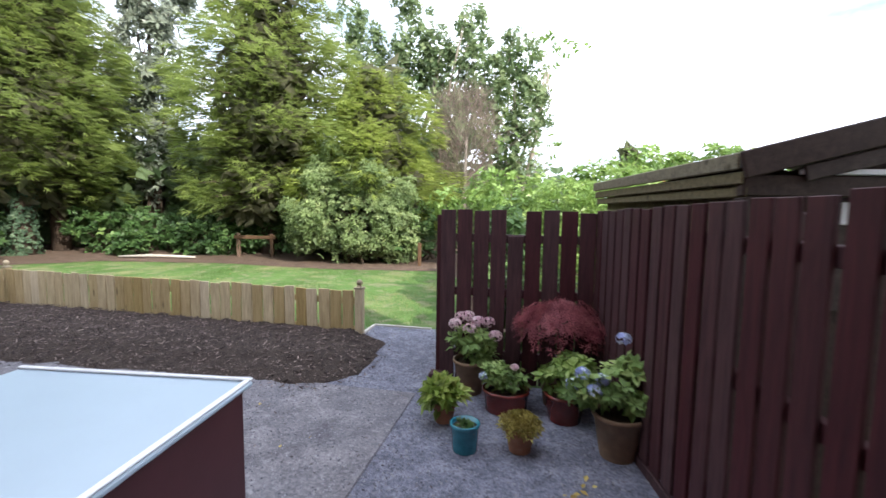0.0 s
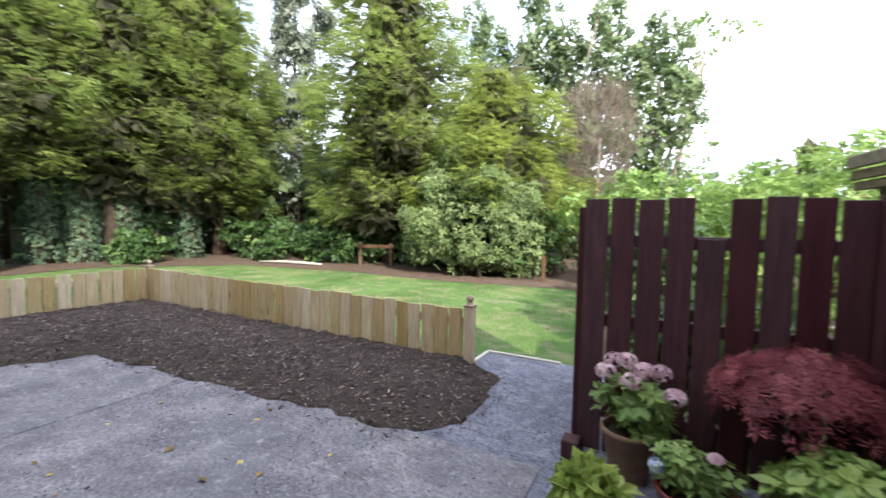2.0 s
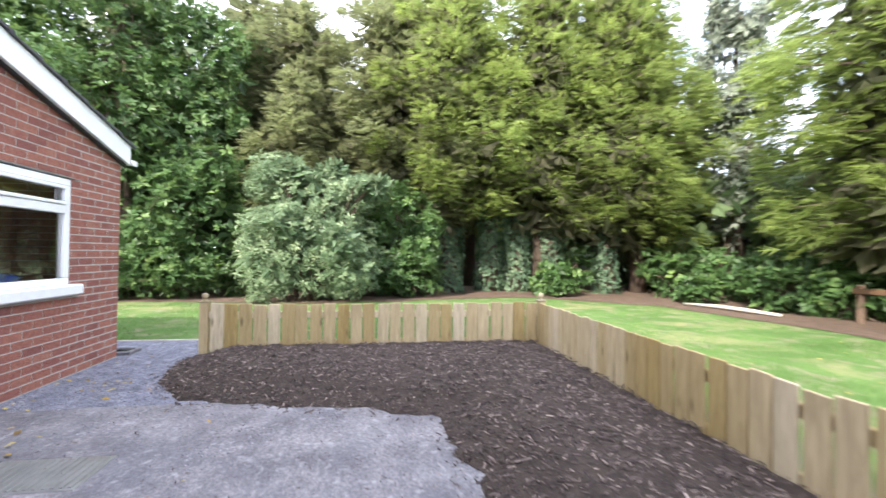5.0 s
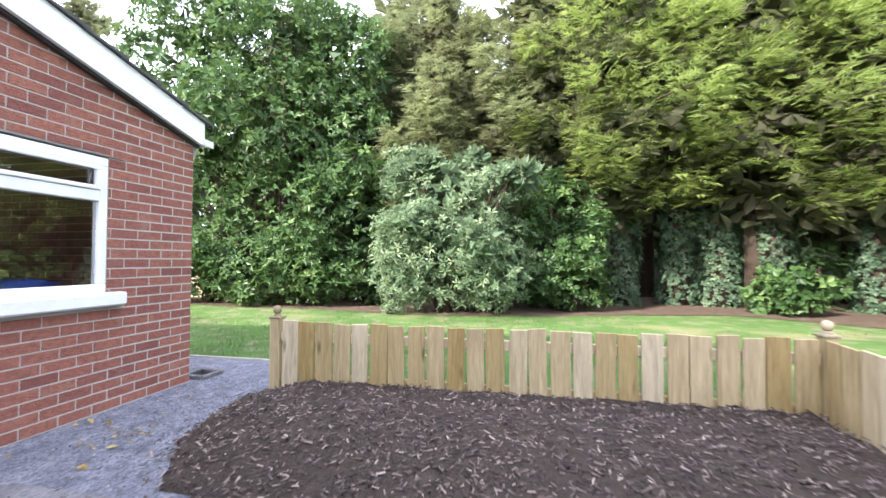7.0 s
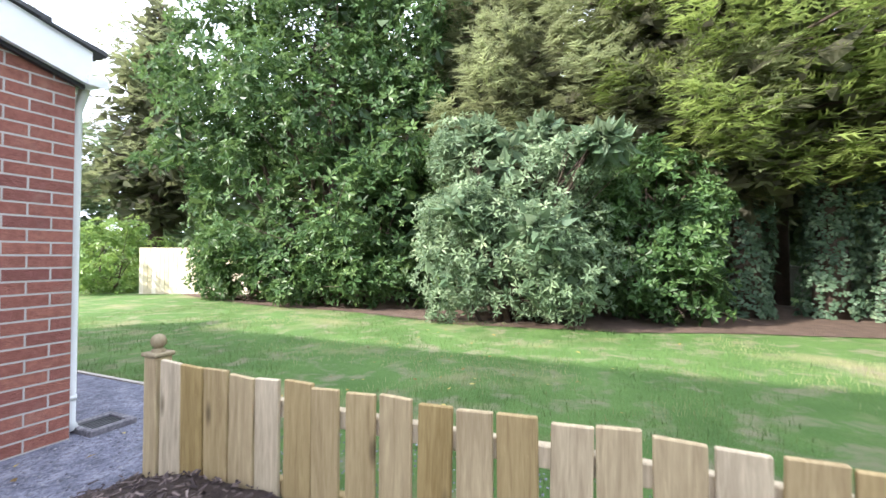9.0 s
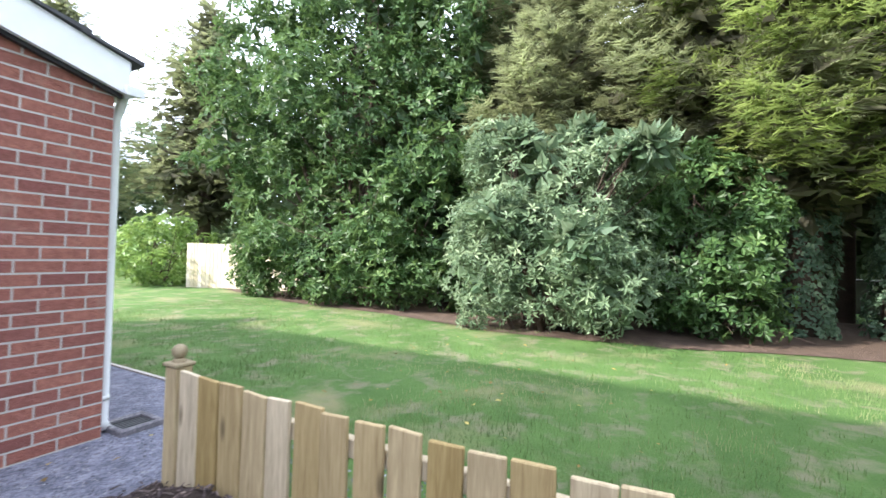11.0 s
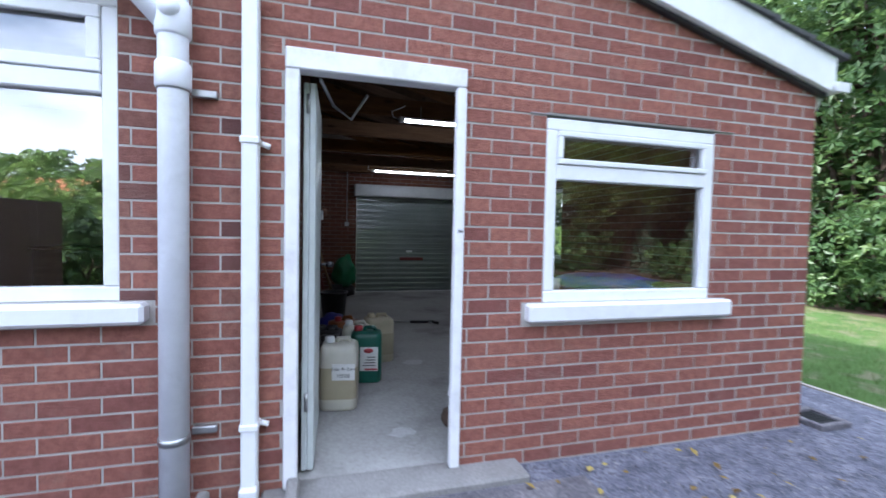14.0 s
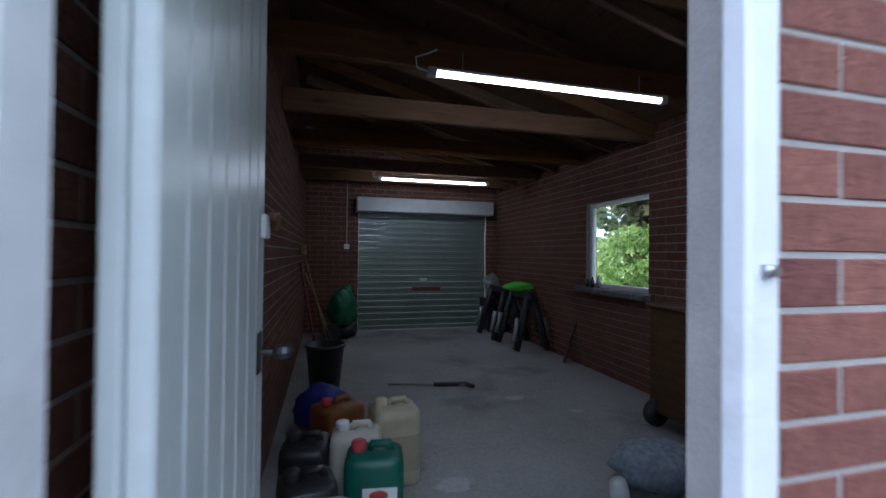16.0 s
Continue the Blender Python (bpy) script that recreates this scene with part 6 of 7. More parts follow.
leaves_on(p, [(0, 0, 0.22, 0.10, 0.10, 0.06)], 22, 0.125, L_HOSTA, 3, HOSTA, 0.1, 0.13, stems=3)
p = pot("teal_pot", 0.90, 2.88, 0.092, 0.078, 0.185, TEAL, "teal glazed pot with a low green plant")
leaves_on(p, [(0, 0, 0.165, 0.06, 0.06, 0.015)], 30, 0.035, L_LAUREL, 4, BIG, 0.1, 0.15, stems=0)
p = pot("oval_planter", 1.12, 3.52, 0.155, 0.14, 0.17, RED_GLAZE, "red glazed oval planter with bushy leaves", 1.12)
leaves_on(p, [(0, 0, 0.25, 0.18, 0.13, 0.09), (-0.08, 0, 0.3, 0.1, 0.1, 0.07)], 170, 0.05, L_HYD, 5, BIG, -0.05, 0.16)
flower_heads(p, [(-0.17, -0.05, 0.27)], 0.04, F_BLUE, 51, 40)
flower_heads(p, [(0.06, -0.02, 0.35)], 0.03, F_PINK, 52, 40)
p = pot("straw_sedum", 1.25, 2.96, 0.10, 0.07, 0.17, TERRA, "straw-yellow trailing plant in a terracotta pot")
rng_s = np.random.default_rng(6)
n_s = 420
a_s = rng_s.uniform(0, 6.28, n_s)
r_s = rng_s.uniform(0.03, 0.135, n_s)
pos_s = np.c_[r_s * np.cos(a_s), r_s * np.sin(a_s), 0.23 - 4.5 * np.maximum(0, r_s - 0.06) ** 2 * rng_s.uniform(1, 3.4, n_s) - rng_s.uniform(0, 0.04, n_s)]
put("leaves", scatter("leaves", rosette_template(5, 0.3, 0.4), pos_s, frames_of(np.c_[np.cos(a_s), np.sin(a_s), -0.6 + 0 * a_s] + rng_s.normal(0, 0.3, (n_s, 3)), np.c_[np.cos(a_s), np.sin(a_s), 0.8 + 0 * a_s]),
    rng_s.uniform(0.022, 0.045, n_s), rng_s.uniform(0, 1, n_s)), L_SEDUM, p, kind="stuff")
p = pot("bright_plant", 1.56, 3.46, 0.15, 0.115, 0.21, RED_GLAZE, "bright green leafy plant in a red glazed pot")
leaves_on(p, [(0, 0, 0.32, 0.20, 0.18, 0.11), (0.05, 0, 0.42, 0.14, 0.14, 0.07)], 130, 0.08, L_BRIGHT, 7, BIG, 0.15, 0.2)
p = pot("blue_hydrangea", 1.86, 3.04, 0.16, 0.105, 0.29, BROWN_POT, "blue hydrangea in a tall brown clay pot")
leaves_on(p, [(0.02, 0, 0.46, 0.27, 0.22, 0.12), (-0.15, -0.02, 0.43, 0.17, 0.15, 0.10), (0.12, 0, 0.40, 0.16, 0.15, 0.08), (0.08, 0, 0.58, 0.12, 0.12, 0.07)], 135, 0.075, L_HYD, 8, BIG, 0.0, 0.28, stems=20)
flower_heads(p, [(-0.24, -0.08, 0.55), (-0.17, -0.12, 0.46), (0.0, -0.02, 0.77), (0.17, 0.0, 0.64), (0.24, -0.04, 0.50), (-0.29, 0.0, 0.44), (-0.12, -0.08, 0.52)], 0.046, F_BLUE, 9, 45)


def red_maple():
    root = thing("red_maple", (1.52, 3.72, -0.008), 0, label="weeping wine-red maple in a dark pot", category="potted tree", group="potted plants by the fence")
    prof = [(0.001, 0), (0.11, 0), (0.14, 0.2), (0.15, 0.21), (0.13, 0.21), (0.12, 0.18), (0.001, 0.18)]
    put("pot", lathe(prof, 24, name="pot"), BROWN_POT, root)
    rng = np.random.default_rng(10)
    bm = bmesh.new()
    add_tube(bm, [(0, 0, 0.17), (0.02, 0, 0.4), (-0.01, 0, 0.62)], [0.018, 0.015, 0.01], 7)
    for k in range(18):
        a = k * 2.4
        r = rng.uniform(0.2, 0.36)
        add_tube(bm, [(0, 0, 0.58), (r * 0.5 * math.cos(a), r * 0.4 * math.sin(a), 0.71), (r * math.cos(a), r * 0.7 * math.sin(a), 0.58)], [0.008, 0.005, 0.002], 5)
    put("trunk", finish(bm, "trunk", True), BARK, root)
    n = 1500
    a = rng.uniform(0, 6.28, n)
    r = np.sqrt(rng.random(n))
    dome = 0.82 - 0.17 * r ** 2.2 - np.where(rng.random(n) < 0.5, rng.uniform(0, 0.17, n), 0.0) * r
    pos = np.c_[0.37 * r * np.cos(a), 0.26 * r * np.sin(a), dome + rng.normal(0, 0.012, n) + 0.035 * np.sin(a * 4 + 1) * r + 0.02 * np.sin(a * 9) * r]
    ahead = np.c_[np.cos(a), np.sin(a), -0.5 - r] + rng.normal(0, 0.3, (n, 3))
    put("leaves", scatter("leaves", rosette_template(6, 0.16, 0.05, 0.01), pos, frames_of(ahead, np.c_[np.cos(a) * r, np.sin(a) * r, np.ones(n)]), rng.uniform(0.03, 0.055, n), rng.uniform(0, 1, n)), L_MAPLE, root, kind="stuff")


red_maple()


# ---- inside the garage ----
def roller_door():
    root = thing("door_roller", (-4.965, Y_BACK - 0.04, 0.0), 0, label="closed grey steel roller door with a white box above", category="roller door", kind="structure")
    bm = bmesh.new()
    n = 19
    h = 1.90 / n
    for k in range(n):
        z = 0.045 + h * k
        add_box(bm, (-1.06, -0.012, z), (1.06, 0.012, z + h * 0.62), 0.006)
        add_box(bm, (-1.06, -0.02, z + h * 0.62 + 0.001), (1.06, 0.0, z + h - 0.001), 0.003)
    put("curtain", finish(bm, "curtain"), ROLLER, root)
    # thin white bar put in for the daylight that shows under the door
    put("bottom_bar", box((-1.06, -0.015, 0.034), (1.06, 0.018, 0.044), 0.002, "bottom_bar"), UPVC, root)
    for s in (-1, 1):
        put("guide", box((s * 1.06 if s > 0 else -1.095, -0.03, 0.03), (1.095 if s > 0 else -1.066, 0.03, 1.95), 0.003, "guide"), UPVC, root)
    put("box", box((-1.11, 0.05, 1.90), (1.11, 0.27, 2.12), 0.01, "box"), plain("roller_box_grey", (0.46, 0.47, 0.47), 0.5, vary=0.06), root)
    put("lock_plate", box((-0.28, 0.013, 0.66), (0.20, 0.022, 0.72), 0.003, "lock_plate"), plain("dark_red_label", (0.16, 0.03, 0.03), 0.5), root)
    put("label", box((-0.05, 0.013, 0.82), (0.07, 0.018, 0.86), 0.002, "label"), UPVC, root)


roller_door()


def garage_roof_timber():
    for k, y in enumerate((-1.0, -1.90, -2.85, -3.9, -5.02, -5.85)):
        put("beam", box((X_IN + 0.01, y - 0.03, 2.29), (-3.10, y + 0.03, 2.45), 0.006, "beam"), JOIST, label="sawn timber roof tie across the garage", category="beam", group="roof ties")
    bm = bmesh.new()
    za, zb = verge(-6.36) + 0.19, verge(-3.0) + 0.19
    vs = [bm.verts.new(p) for p in ((-6.36, -0.008, za), (-3.0, -0.008, zb), (-3.0, -6.65, zb), (-6.36, -6.65, za), (-6.36, -0.008, za + 0.02), (-3.0, -0.008, zb + 0.02), (-3.0, -6.65, zb + 0.02), (-6.36, -6.65, za + 0.02))]
    for f in ((0, 1, 2, 3), (4, 5, 6, 7), (0, 1, 5, 4), (1, 2, 6, 5), (2, 3, 7, 6), (3, 0, 4, 7)):
        bm.faces.new([vs[i] for i in f])
    put("ceiling_garage", finish(bm, "ceiling_garage"), BOARDS, label="dark boarded underside of the garage roof", category="ceiling", kind="structure")
    sl = math.degrees(math.atan(TOPS))
    for k in range(11):
        y = -0.5 - 0.57 * k
        put("rafter", box((0, -0.022, -0.11), (3.2, 0.022, 0), 0.005, "rafter"), JOIST, None, (-6.3, y, verge(-6.3) + 0.182), (0, -sl, 0), label="sloping sawn rafter under the roof boards", category="rafter", group="rafters")


garage_roof_timber()


def tube_lamp(x0, x1, y, z):
    root = thing("tube_lamp", ((x0 + x1) / 2, y, z), 0, label="lit white tube lamp hung from the roof timbers", category="lamp", group="tube lamps")
    w = (x1 - x0) / 2
    put("tube", box((-w + 0.05, -0.017, -0.010), (w - 0.05, 0.017, 0.012), 0.007, "tube"), LED, root)
    put("back", box((-w + 0.05, -0.025, 0.0125), (w - 0.05, 0.025, 0.03), 0.004, "back"), UPVC, root)
    for s in (-1, 1):
        a, b = sorted((s * w, s * (w - 0.049)))
        put("end_cap", box((a, -0.028, -0.016), (b, 0.028, 0.032), 0.006, "end_cap"), UPVC, root)
        put("hanger", tube([(s * (w - 0.2), 0, 0.03), (s * (w - 0.2), 0, 0.14)], 0.003, 6, "hanger"), STEEL, root)
    put("cord", tube([(w, 0, 0.01), (w + 0.06, 0.01, 0.02), (w + 0.07, 0.02, 0.07), (w + 0.0, 0.02, 0.10), (w - 0.05, 0.01, 0.13)], 0.005, 6, "cord"), UPVC, root)


tube_lamp(-5.50, -3.94, -1.85, 2.25)
tube_lamp(-5.60, -4.06, -5.25, 2.24)


def side_window():
    root = thing("window_3", (-6.29, -3.315, 0.92), 90, label="small white-framed window in the garage side wall", category="window", kind="structure")
    w, h = 0.966, 0.918
    bm = bmesh.new()
    for lo, hi in (((-w / 2, -0.03, 0), (w / 2, 0.03, 0.045)), ((-w / 2, -0.03, h - 0.045), (w / 2, 0.03, h)), ((-w / 2, -0.03, 0.046), (-w / 2 + 0.045, 0.03, h - 0.046)), ((w / 2 - 0.045, -0.03, 0.046), (w / 2, 0.03, h - 0.046))):
        add_box(bm, lo, hi, 0.005)
    put("frame", finish(bm, "frame"), UPVC, root)
    g = put("pane", box((-w / 2 + 0.045, -0.003, 0.045), (w / 2 - 0.045, 0.003, h - 0.045), 0, "pane"), GLASS, root)
    g.visible_shadow = False
    put("ledge", box((-w / 2 - 0.12, -0.16, -0.06), (w / 2 + 0.03, -0.031, -0.004), 0.006, "ledge"), CONCRETE, root)


side_window()


def text_mesh(words, size):
    cu = bpy.data.curves.new("writing", "FONT")
    cu.body, cu.size, cu.align_x, cu.extrude = words, size, "CENTER", 0.0004
    ob = bpy.data.objects.new("writing", cu)
    scene.collection.objects.link(ob)
    me = bpy.data.meshes.new_from_object(ob.evaluated_get(bpy.context.evaluated_depsgraph_get()))
    bpy.data.objects.remove(ob)
    return me


INK = plain("black_ink", (0.02, 0.02, 0.02), 0.7, bump=0)
SPILL = plain("dried_paint", (0.46, 0.46, 0.46), 0.8, vary=0.15, scale=30)
PAPER = plain("white_paper", (0.75, 0.75, 0.74), 0.7, vary=0.04, bump=0)
RED_PL = plain("red_plastic", (0.45, 0.05, 0.06), 0.4)
GREEN_PL = plain("dark_green_plastic", (0.008, 0.105, 0.075), 0.38, vary=0.15)
WHITE_PL = plain("milky_plastic", (0.60, 0.58, 0.50), 0.35, vary=0.1, scale=5)
STRAW_PL = plain("yellowed_plastic", (0.50, 0.45, 0.32), 0.35, vary=0.12, scale=5)
FLUID = plain("amber_fluid_plastic", (0.40, 0.35, 0.24), 0.35, vary=0.1, scale=5)


def jerrycan(x, y, rz, w, d, h, mat, cap, label, fluid=None, text=None, sticker=False):
    """A moulded can: rounded body, shoulder, bridge handle and screw cap."""
    root = thing("jerrycan", (x, y, 0.03), rz, label=label, category="jerrycan", group="jerrycans by the door")
    bm = bmesh.new()
    hb = h * 0.86
    lv = h * 0.62 if fluid else 0.0
    def ring(z, s, t):
        r = 0.045
        pts = []
        for cx, cy, a0 in ((1, 1, 0), (-1, 1, 90), (-1, -1, 180), (1, -1, 270)):
            for a in (0, 22, 45, 67, 90):
                q = radians(a0 + a)
                pts.append(bm.verts.new((cx * (w / 2 * s - r) + r * math.cos(q), cy * (d / 2 * t - r) + r * math.sin(q), z)))
        return pts
    prof = [(0.0, 0.93, 0.93), (0.015, 1, 1), (hb * 0.45, 1.01, 1.01), (hb * 0.75, 1, 1), (hb - 0.02, 1.0, 1.0), (hb + 0.012, 0.96, 0.96), (h * 0.915, 0.90, 0.86), (h * 0.935, 0.80, 0.72)]
    rings = [ring(*p) for p in prof]
    k = len(rings[0])
    for a, b in zip(rings, rings[1:]):
        for i in range(k):
            bm.faces.new((a[i], a[(i + 1) % k], b[(i + 1) % k], b[i]))
    bm.faces.new(rings[0])
    bm.faces.new(rings[-1])
    put("body", finish(bm, "body", True), mat, root)
    if fluid:
        bm = bmesh.new()
        rs = [ring(z, s * 1.006, t * 1.006) for z, s, t in ((0.012, 0.99, 0.99), (hb * 0.45, 1.01, 1.01), (lv, 1.005, 1.005))]
        for a, b in zip(rs, rs[1:]):
            for i in range(k):
                bm.faces.new((a[i], a[(i + 1) % k], b[(i + 1) % k], b[i]))
        put("contents", finish(bm, "contents", True), fluid, root)
    bm = bmesh.new()
    z = h * 0.91
    add_tube(bm, [(w * 0.08, 0, z - 0.01), (w * 0.04, 0, z + 0.035), (-w * 0.24, 0, z + 0.035), (-w * 0.34, 0, z - 0.015)], 0.018, 8)
    put("handle", finish(bm, "handle", True), mat, root)
    put("cap", tube([(w * 0.27, 0, z - 0.005), (w * 0.27, 0, z + 0.01), (w * 0.27, 0, z + 0.045), (w * 0.27, 0, z + 0.05)], [0.03, 0.033, 0.033, 0.028], 14, "cap"), cap, root)
    if text:
        put("label", box((-w * 0.45, d / 2 * 1.02, hb * 0.52), (-w * 0.45 + 0.15, d / 2 * 1.02 + 0.004, hb * 0.52 + 0.11), 0.0015, "label"), PAPER, root)
        for n, words in enumerate(text):
            put("writing", text_mesh(words, 0.030 if n == 0 else 0.036), INK, root, (-w * 0.45 + 0.075, d / 2 * 1.02 + 0.0045, hb * 0.52 + 0.066 - 0.048 * n), (90, 0, 180))
    if sticker:
        y1 = d / 2 * 1.02
        put("label", box((-0.095, y1, 0.10), (0.045, y1 + 0.003, 0.29), 0.001, "label"), PAPER, root)
        put("mark", lathe([(0.001, 0), (0.032, 0), (0.032, 0.002), (0.001, 0.002)], 18, 1.2, 0.6, "mark"), RED_PL, root, (-0.02, y1 + 0.003, 0.262), (-90, 0, 0))
        put("mark", box((-0.09, y1 + 0.0032, 0.105), (0.01, y1 + 0.0045, 0.12), 0, "mark"), RED_PL, root)
        for n in range(4):
            put("print", box((-0.075, y1 + 0.0032, 0.14 + n * 0.022), (0.025 - 0.012 * n, y1 + 0.0045, 0.147 + n * 0.022), 0, "print"), INK, root)


jerrycan(-3.40, -0.94, -8, 0.25, 0.24, 0.47, WHITE_PL, UPVC, "milky white jerrycan part filled with pale fluid", FLUID, ("25ltr Fr Euro", "10000"))
jerrycan(-3.63, -1.42, -8, 0.245, 0.20, 0.43, GREEN_PL, RED_PL, "dark green jerrycan with a red cap and white label", None, None, True)
jerrycan(-3.57, -1.68, -5, 0.24, 0.2, 0.42, WHITE_PL, UPVC, "milky white jerrycan behind the green one")
jerrycan(-3.79, -1.95, 6, 0.26, 0.24, 0.43, STRAW_PL, STRAW_PL, "yellowed plastic jerrycan holding old fluid", FLUID)
jerrycan(-3.36, -1.34, 10, 0.22, 0.22, 0.38, BLACK_PL, BLACK_PL, "black plastic jerrycan against the wall")
jerrycan(-3.34, -1.70, -6, 0.22, 0.24, 0.38, BLACK_PL, BLACK_PL, "black plastic jerrycan against the wall")
jerrycan(-3.50, -2.32, 30, 0.28, 0.24, 0.33, plain("amber_plastic", (0.22, 0.075, 0.02), 0.3, vary=0.2), RED_PL, "amber brown plastic can lying among the others")


def bucket():
    root = thing("bucket", (-3.42, -3.55, 0.03), 0, label="tall black plastic bucket on the floor", category="bucket")
    put("shell", lathe([(0.001, 0), (0.125, 0), (0.165, 0.40), (0.178, 0.40), (0.178, 0.425), (0.158, 0.425), (0.118, 0.02), (0.001, 0.02)], 24, name="shell"), BLACK_PL, root)


def cloth(name, x, y, z, size, mat, seed, label, category, amp=0.3):
    """A crumpled bag or cloth."""
    rng = random.Random(seed)
    bm = bmesh.new()
    bmesh.ops.create_icosphere(bm, subdivisions=3, radius=1.0)
    off = Vector((seed * 3.1, 0, 0))
    for v in bm.verts:
        d = v.co.normalized()
        k = 1 + amp * noise.noise(d * 2.3 + off) + amp * 0.5 * abs(noise.noise(d * 5.5 + off))
        v.co = Vector((d.x * size[0] * k, d.y * size[1] * k, max(-size[2] * 0.8, d.z * size[2] * k) + size[2] * 0.8))
    put(name, finish(bm, name, True), mat, None, (x, y, z), label=label, category=category)


bucket()
cloth("blue_bag", -3.40, -2.75, 0.03, (0.17, 0.2, 0.16), plain("blue_sack", (0.02, 0.03, 0.22), 0.5), 3, "crumpled dark blue sack against the wall", "bag")
cloth("green_bag", -3.66, -5.95, 0.22, (0.19, 0.14, 0.30), plain("green_bag_plastic", (0.015, 0.16, 0.07), 0.35), 4, "dark green plastic sack hung on the tools", "bag", 0.4)
cloth("dark_sack", -3.68, -6.0, 0.03, (0.17, 0.15, 0.13), BLACK_PL, 8, "dark sack on the floor by the tools", "bag")


def long_tools():
    handles = [((-3.36, -4.3, 0.05), (-3.14, -4.6, 1.15), 0.014, "red_pole"), ((-3.46, -5.3, 0.05), (-3.15, -5.1, 1.25), 0.013, "broom"), ((-3.52, -5.5, 0.05), (-3.15, -5.5, 1.0), 0.014, "spade")]
    red = plain("dull_red_metal", (0.17, 0.03, 0.025), 0.5)
    pole = timber("tool_handle", (0.22, 0.15, 0.08), (0.36, 0.26, 0.15), 0.6, "z", knots=False)
    for (a, b, r, kind) in handles:
        label = {"red_pole": "dull red pole leaning on the wall", "broom": "broom with pale bristles leaning on the wall", "spade": "spade leaning on the wall"}[kind]
        root = thing(kind, a, 0, label=label, category="tool", group="tools on the wall")
        d = Vector(b) - Vector(a)
        put("handle", tube([(0, 0, 0), tuple(d)], r, 8, "handle"), red if kind == "red_pole" else pole, root)
        if kind == "broom":
            bm = bmesh.new()
            add_box(bm, (d.x - 0.03, d.y - 0.14, d.z - 0.005), (d.x + 0.03, d.y + 0.14, d.z + 0.035), 0.006)
            for k in range(60):
                px, py = d.x + (k % 4) * 0.014 - 0.021, d.y - 0.13 + (k // 4) * 0.0185
                add_tube(bm, [(px, py, d.z + 0.035), (px * 1.0 + 0.004 * (k % 3), py, d.z + 0.10)], 0.006, 4)
            put("head", finish(bm, "head"), plain("bristle", (0.42, 0.33, 0.13), 0.9), root)
        if kind == "spade":
            put("blade", box((-0.09, -0.012, -0.02), (0.09, 0.012, 0.26), 0.004, "blade"), BLACK_METAL, root)


long_tools()


def trestle(x, y, rz):
    root = thing("sawhorse", (x, y, 0.03), rz, label="black folding plastic sawhorse with grey braces", category="sawhorse", group="sawhorses")
    put("beam", box((-0.32, -0.05, 0.66), (0.32, 0.05, 0.76), 0.012, "beam"), BLACK_PL, root)
    for sx in (-1, 1):
        for sy in (-1, 1):
            put("leg", tube([(sx * 0.25, sy * 0.03, 0.70), (sx * 0.30, sy * 0.22, 0.01)], [0.055, 0.045], 4, "leg"), BLACK_PL, root)
    for sx in (-1, 1):
        for sy in (-1, 1):
            put("brace", tube([(sx * 0.277, sy * 0.155 + sy * 0.035, 0.42), (sx * 0.292, sy * 0.21 + sy * 0.035, 0.14)], 0.034, 4, "brace"), STEEL, root)


trestle(-5.98, -4.92, 90)
trestle(-5.95, -5.62, 90)
cloth("green_cloth", -5.95, -4.95, 0.775, (0.20, 0.16, 0.065), plain("lime_green_cloth", (0.16, 0.78, 0.05), 0.7), 5, "folded bright lime green cloth on the sawhorses", "cloth", 0.25)
cloth("hanging_bag", -6.06, -6.25, 0.55, (0.12, 0.10, 0.22), plain("grey_clear_plastic", (0.25, 0.25, 0.25), 0.3), 6, "grey plastic bag on the corner shelf", "bag", 0.5)
put("corner_shelf", box((-0.14, -0.2, 0.0), (0.14, 0.2, 0.52), 0.008, "corner_shelf"), BLACK_PL, None, (-6.06, -6.24, 0.03), label="dark low cupboard in the corner", category="cupboard")


def dustpan():
    root = thing("dustpan_shovel", (-6.10, -4.05, 0.03), 60, label="small dark red shovel leaning on the wall", category="shovel")
    put("blade", box((-0.10, -0.01, 0.0), (0.10, 0.012, 0.22), 0.006, "blade"), plain("maroon_metal", (0.10, 0.03, 0.025), 0.6), root, (0, 0, 0), (-18, 0, 0))
    put("handle", tube([(0, 0.06, 0.2), (0, 0.16, 0.52)], 0.012, 8, "handle"), BLACK_PL, root)


dustpan()


def floor_tool():
    root = thing("hedge_cutter", (-4.40, -3.5, 0.034), -8, label="long thin pole tool lying on the floor", category="tool")
    put("pole", tube([(-0.3, 0.05, 0.012), (0.42, -0.03, 0.012)], 0.008, 8, "pole"), STEEL, root)
    bm = bmesh.new()
    add_box(bm, (-0.32, 0.0, 0.0), (0.0, 0.05, 0.03), 0.008)
    add_tube(bm, [(-0.3, 0.03, 0.015), (-0.36, 0.12, 0.015)], 0.02, 6)
    put("head", finish(bm, "head"), BLACK_PL, root)


floor_tool()


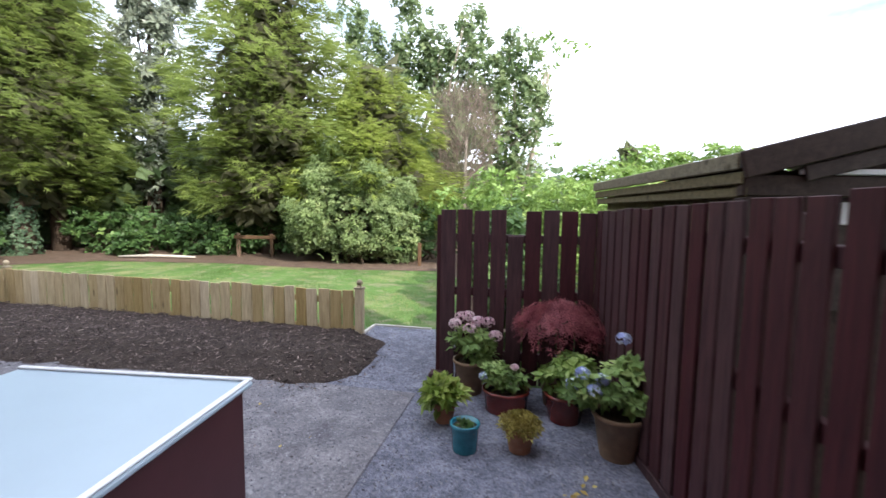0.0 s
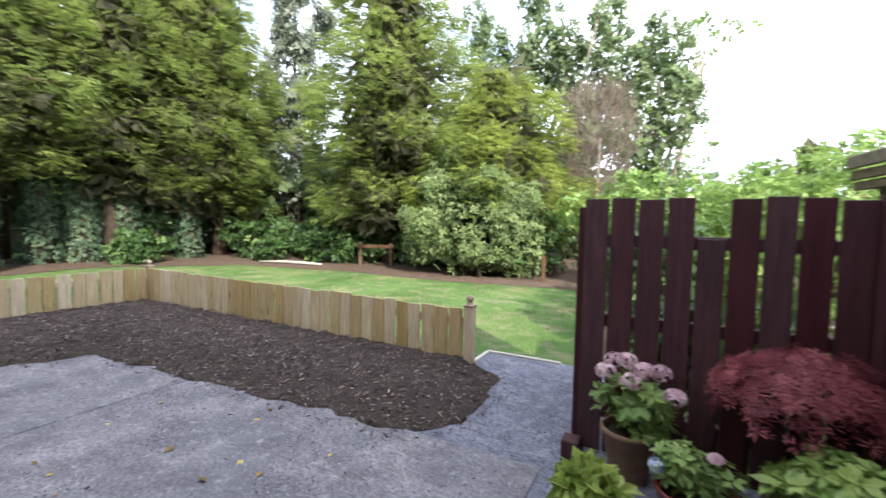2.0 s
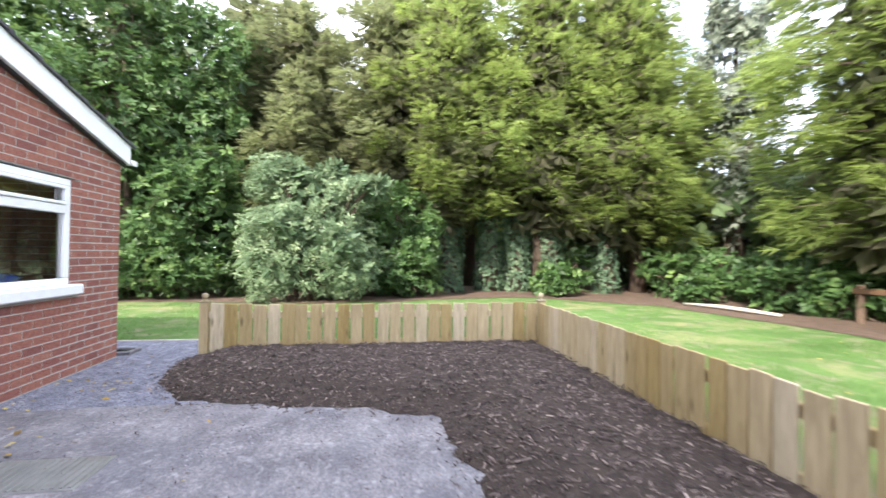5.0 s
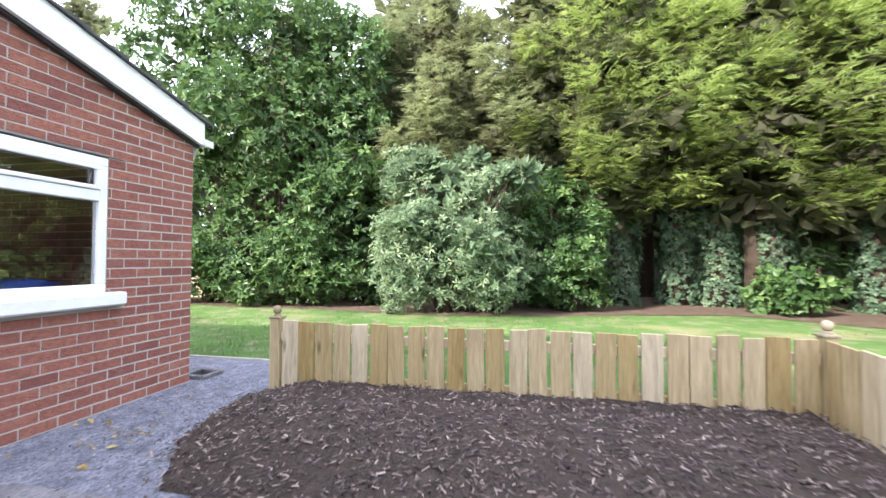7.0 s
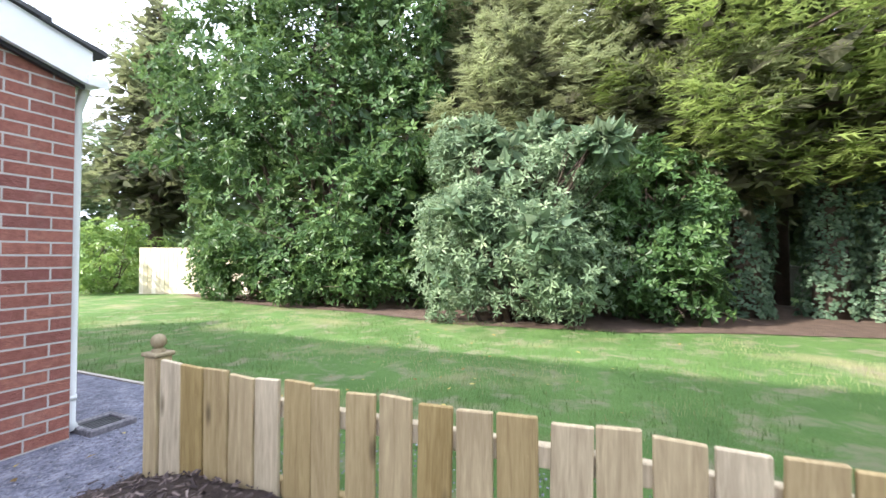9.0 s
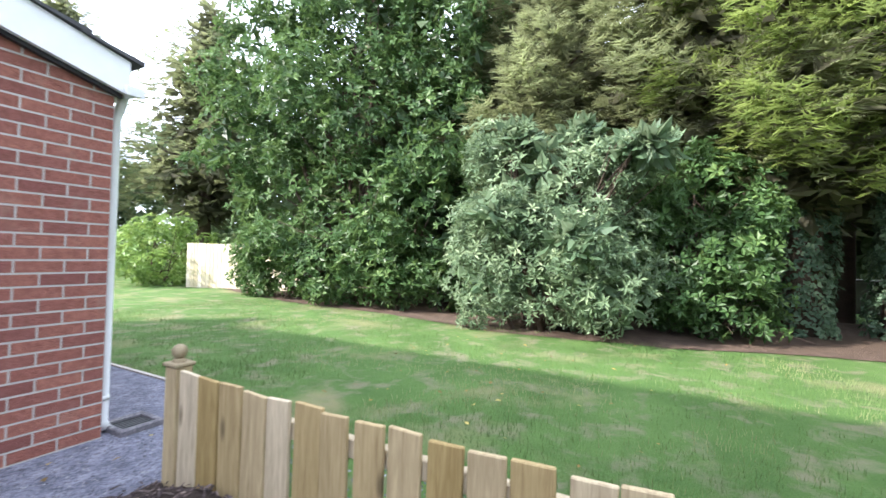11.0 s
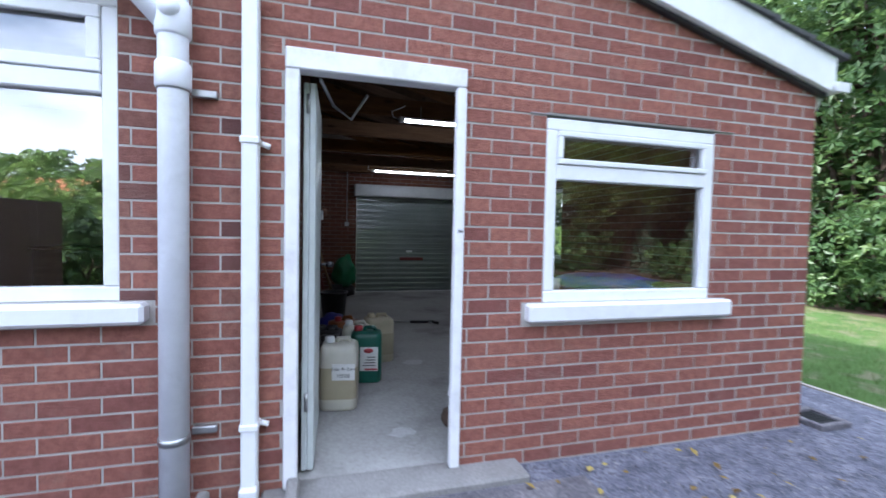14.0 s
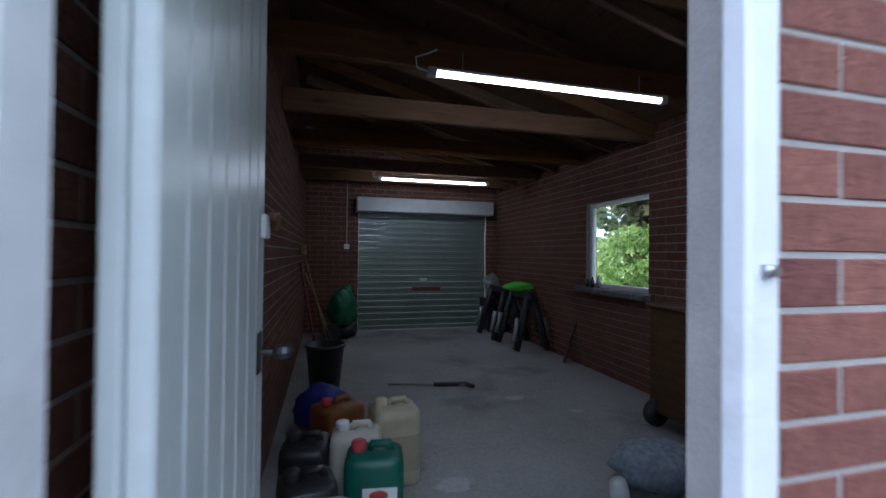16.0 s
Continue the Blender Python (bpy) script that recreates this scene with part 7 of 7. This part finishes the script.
def step_stool():
    root = thing("step_stool", (-4.375, -0.75, 0.03), -4, label="white plastic step stool with a perforated top", category="stool")
    bm = bmesh.new()
    w, d, h = 0.17, 0.15, 0.30
    for a in range(5):
        add_box(bm, (-w, -d + a * 0.068, h), (w, -d + a * 0.068 + 0.028, h + 0.016), 0.002)
    for a in range(6):
        x = -w + a * 0.0624
        for b in range(4):
            add_box(bm, (x, -d + 0.0285 + b * 0.068, h + 0.001), (x + 0.028, -d + 0.0675 + b * 0.068, h + 0.015), 0.0)
    put("top", finish(bm, "top"), UPVC, root)
    bm = bmesh.new()
    for sx in (-1, 1):
        for sy in (-1, 1):
            add_tube(bm, [(sx * (w - 0.02), sy * (d - 0.02), h), (sx * (w + 0.02), sy * (d + 0.02), 0)], [0.025, 0.02], 4)
    for s in (-1, 1):
        add_box(bm, (-w + 0.02, s * (d - 0.004) - 0.006, 0.07), (w - 0.02, s * (d - 0.004) + 0.006, h - 0.001), 0.002)
        add_box(bm, (s * (w - 0.004) - 0.006, -d + 0.02, 0.07), (s * (w - 0.004) + 0.006, d - 0.02, h - 0.001), 0.002)
    put("legs", finish(bm, "legs"), UPVC, root)


step_stool()
cloth("brown_boot", -4.06, -0.45, 0.03, (0.05, 0.09, 0.06), plain("brown_leather", (0.08, 0.05, 0.035), 0.6), 12, "small brown lump of worn leather on the floor", "boot", 0.2)


def wheeled_cabinet():
    root = thing("wheeled_cabinet", (-5.94, -2.0, 0.03), 0, label="brown wooden cabinet on black wheels", category="cabinet")
    put("body", box((-0.2, -0.26, 0.10), (0.2, 0.26, 0.86), 0.01, "body"), BOARDS, root)
    put("top", box((-0.22, -0.28, 0.861), (0.22, 0.28, 0.885), 0.006, "top"), BOARDS, root)
    for s in (-1, 1):
        put("wheel", tube([(0.19, s * 0.2 - 0.02, 0.10), (0.19, s * 0.2 + 0.02, 0.10)], 0.098, 20, "wheel"), BLACK_PL, root)


wheeled_cabinet()
cloth("grey_blanket", -5.18, -1.55, 0.03, (0.24, 0.19, 0.12), plain("grey_fleece", (0.30, 0.33, 0.38), 0.95, vary=0.35, scale=30, bump=1.0), 13, "grey fleecy blanket heaped on the floor", "blanket", 0.2)
put("paper_roll", tube([(-4.90, -1.50, 0.08), (-4.82, -1.38, 0.08)], 0.045, 16, "paper_roll"), UPVC, label="small white roll on the floor", category="roll")


def workbench():
    """Bench under the front window with a blue tarpaulin on it."""
    root = thing("workbench", (-5.17, -0.42, 0.03), 0, label="plain wooden workbench under the window", category="workbench")
    put("top", box((-0.55, -0.26, 0.80), (0.55, 0.26, 0.84), 0.006, "top"), BOARDS, root)
    for sx in (-1, 1):
        for sy in (-1, 1):
            put("leg", box((sx * 0.5 - 0.03, sy * 0.22 - 0.03, 0), (sx * 0.5 + 0.03, sy * 0.22 + 0.03, 0.799), 0.005, "leg"), BOARDS, root)
    cloth("blue_tarpaulin", -5.12, -0.42, 0.875, (0.36, 0.17, 0.06), plain("blue_tarp", (0.02, 0.06, 0.36), 0.4), 7, "crumpled bright blue tarpaulin on the bench", "tarpaulin", 0.4)
    put("white_mug", lathe([(0.001, 0), (0.035, 0), (0.04, 0.09), (0.036, 0.09), (0.031, 0.006), (0.001, 0.006)], 18, name="white_mug"), UPVC, None, (-4.70, -0.36, 0.87), label="white mug on the bench", category="mug")


workbench()
put("light_switch", box((-0.04, 0, -0.04), (0.04, 0.012, 0.04), 0.004, "light_switch"), UPVC, None, (-3.72, Y_BACK + 0.007, 1.36), label="white light switch on the brick wall", category="switch")
put("cable", tube([(-3.72, Y_BACK + 0.013, 1.40), (-3.72, Y_BACK + 0.013, 2.4)], 0.006, 6, "cable"), UPVC, label="white cable running up the wall", category="cable")
for k, (x, y, s) in enumerate([(-4.09, -1.78, 0.085), (-3.75, -0.43, 0.075), (-5.0, -3.0, 0.07), (-5.35, -2.6, 0.05)]):
    rng_p = random.Random(k)
    ring_p = [(x + s * rng_p.uniform(0.6, 1.1) * math.cos(a) * 1.3, y + s * rng_p.uniform(0.6, 1.1) * math.sin(a)) for a in np.linspace(0, 6.0, 14)]
    bm = bmesh.new()
    bm.faces.new([bm.verts.new((a, b, 0.0325)) for a, b in ring_p])
    put("floor_spill", finish(bm, "floor_spill"), SPILL, label="dried white paint spill on the floor", category="spill", group="paint spills")
for k, (z, yy) in enumerate(((0.0, 0.0), (0.0, 0.09), (0.0, 0.2))):
    put("sill_bottle", lathe([(0.001, 0), (0.022, 0), (0.022, 0.05 + 0.02 * k), (0.01, 0.07 + 0.02 * k), (0.01, 0.09 + 0.02 * k), (0.001, 0.09 + 0.02 * k)], 14, name="sill_bottle"), BLACK_PL if k < 2 else STEEL, None, (-6.20, -3.74 + yy, 0.918),
        label="small dark bottle on the window ledge", category="bottle", group="bottles on the ledge")
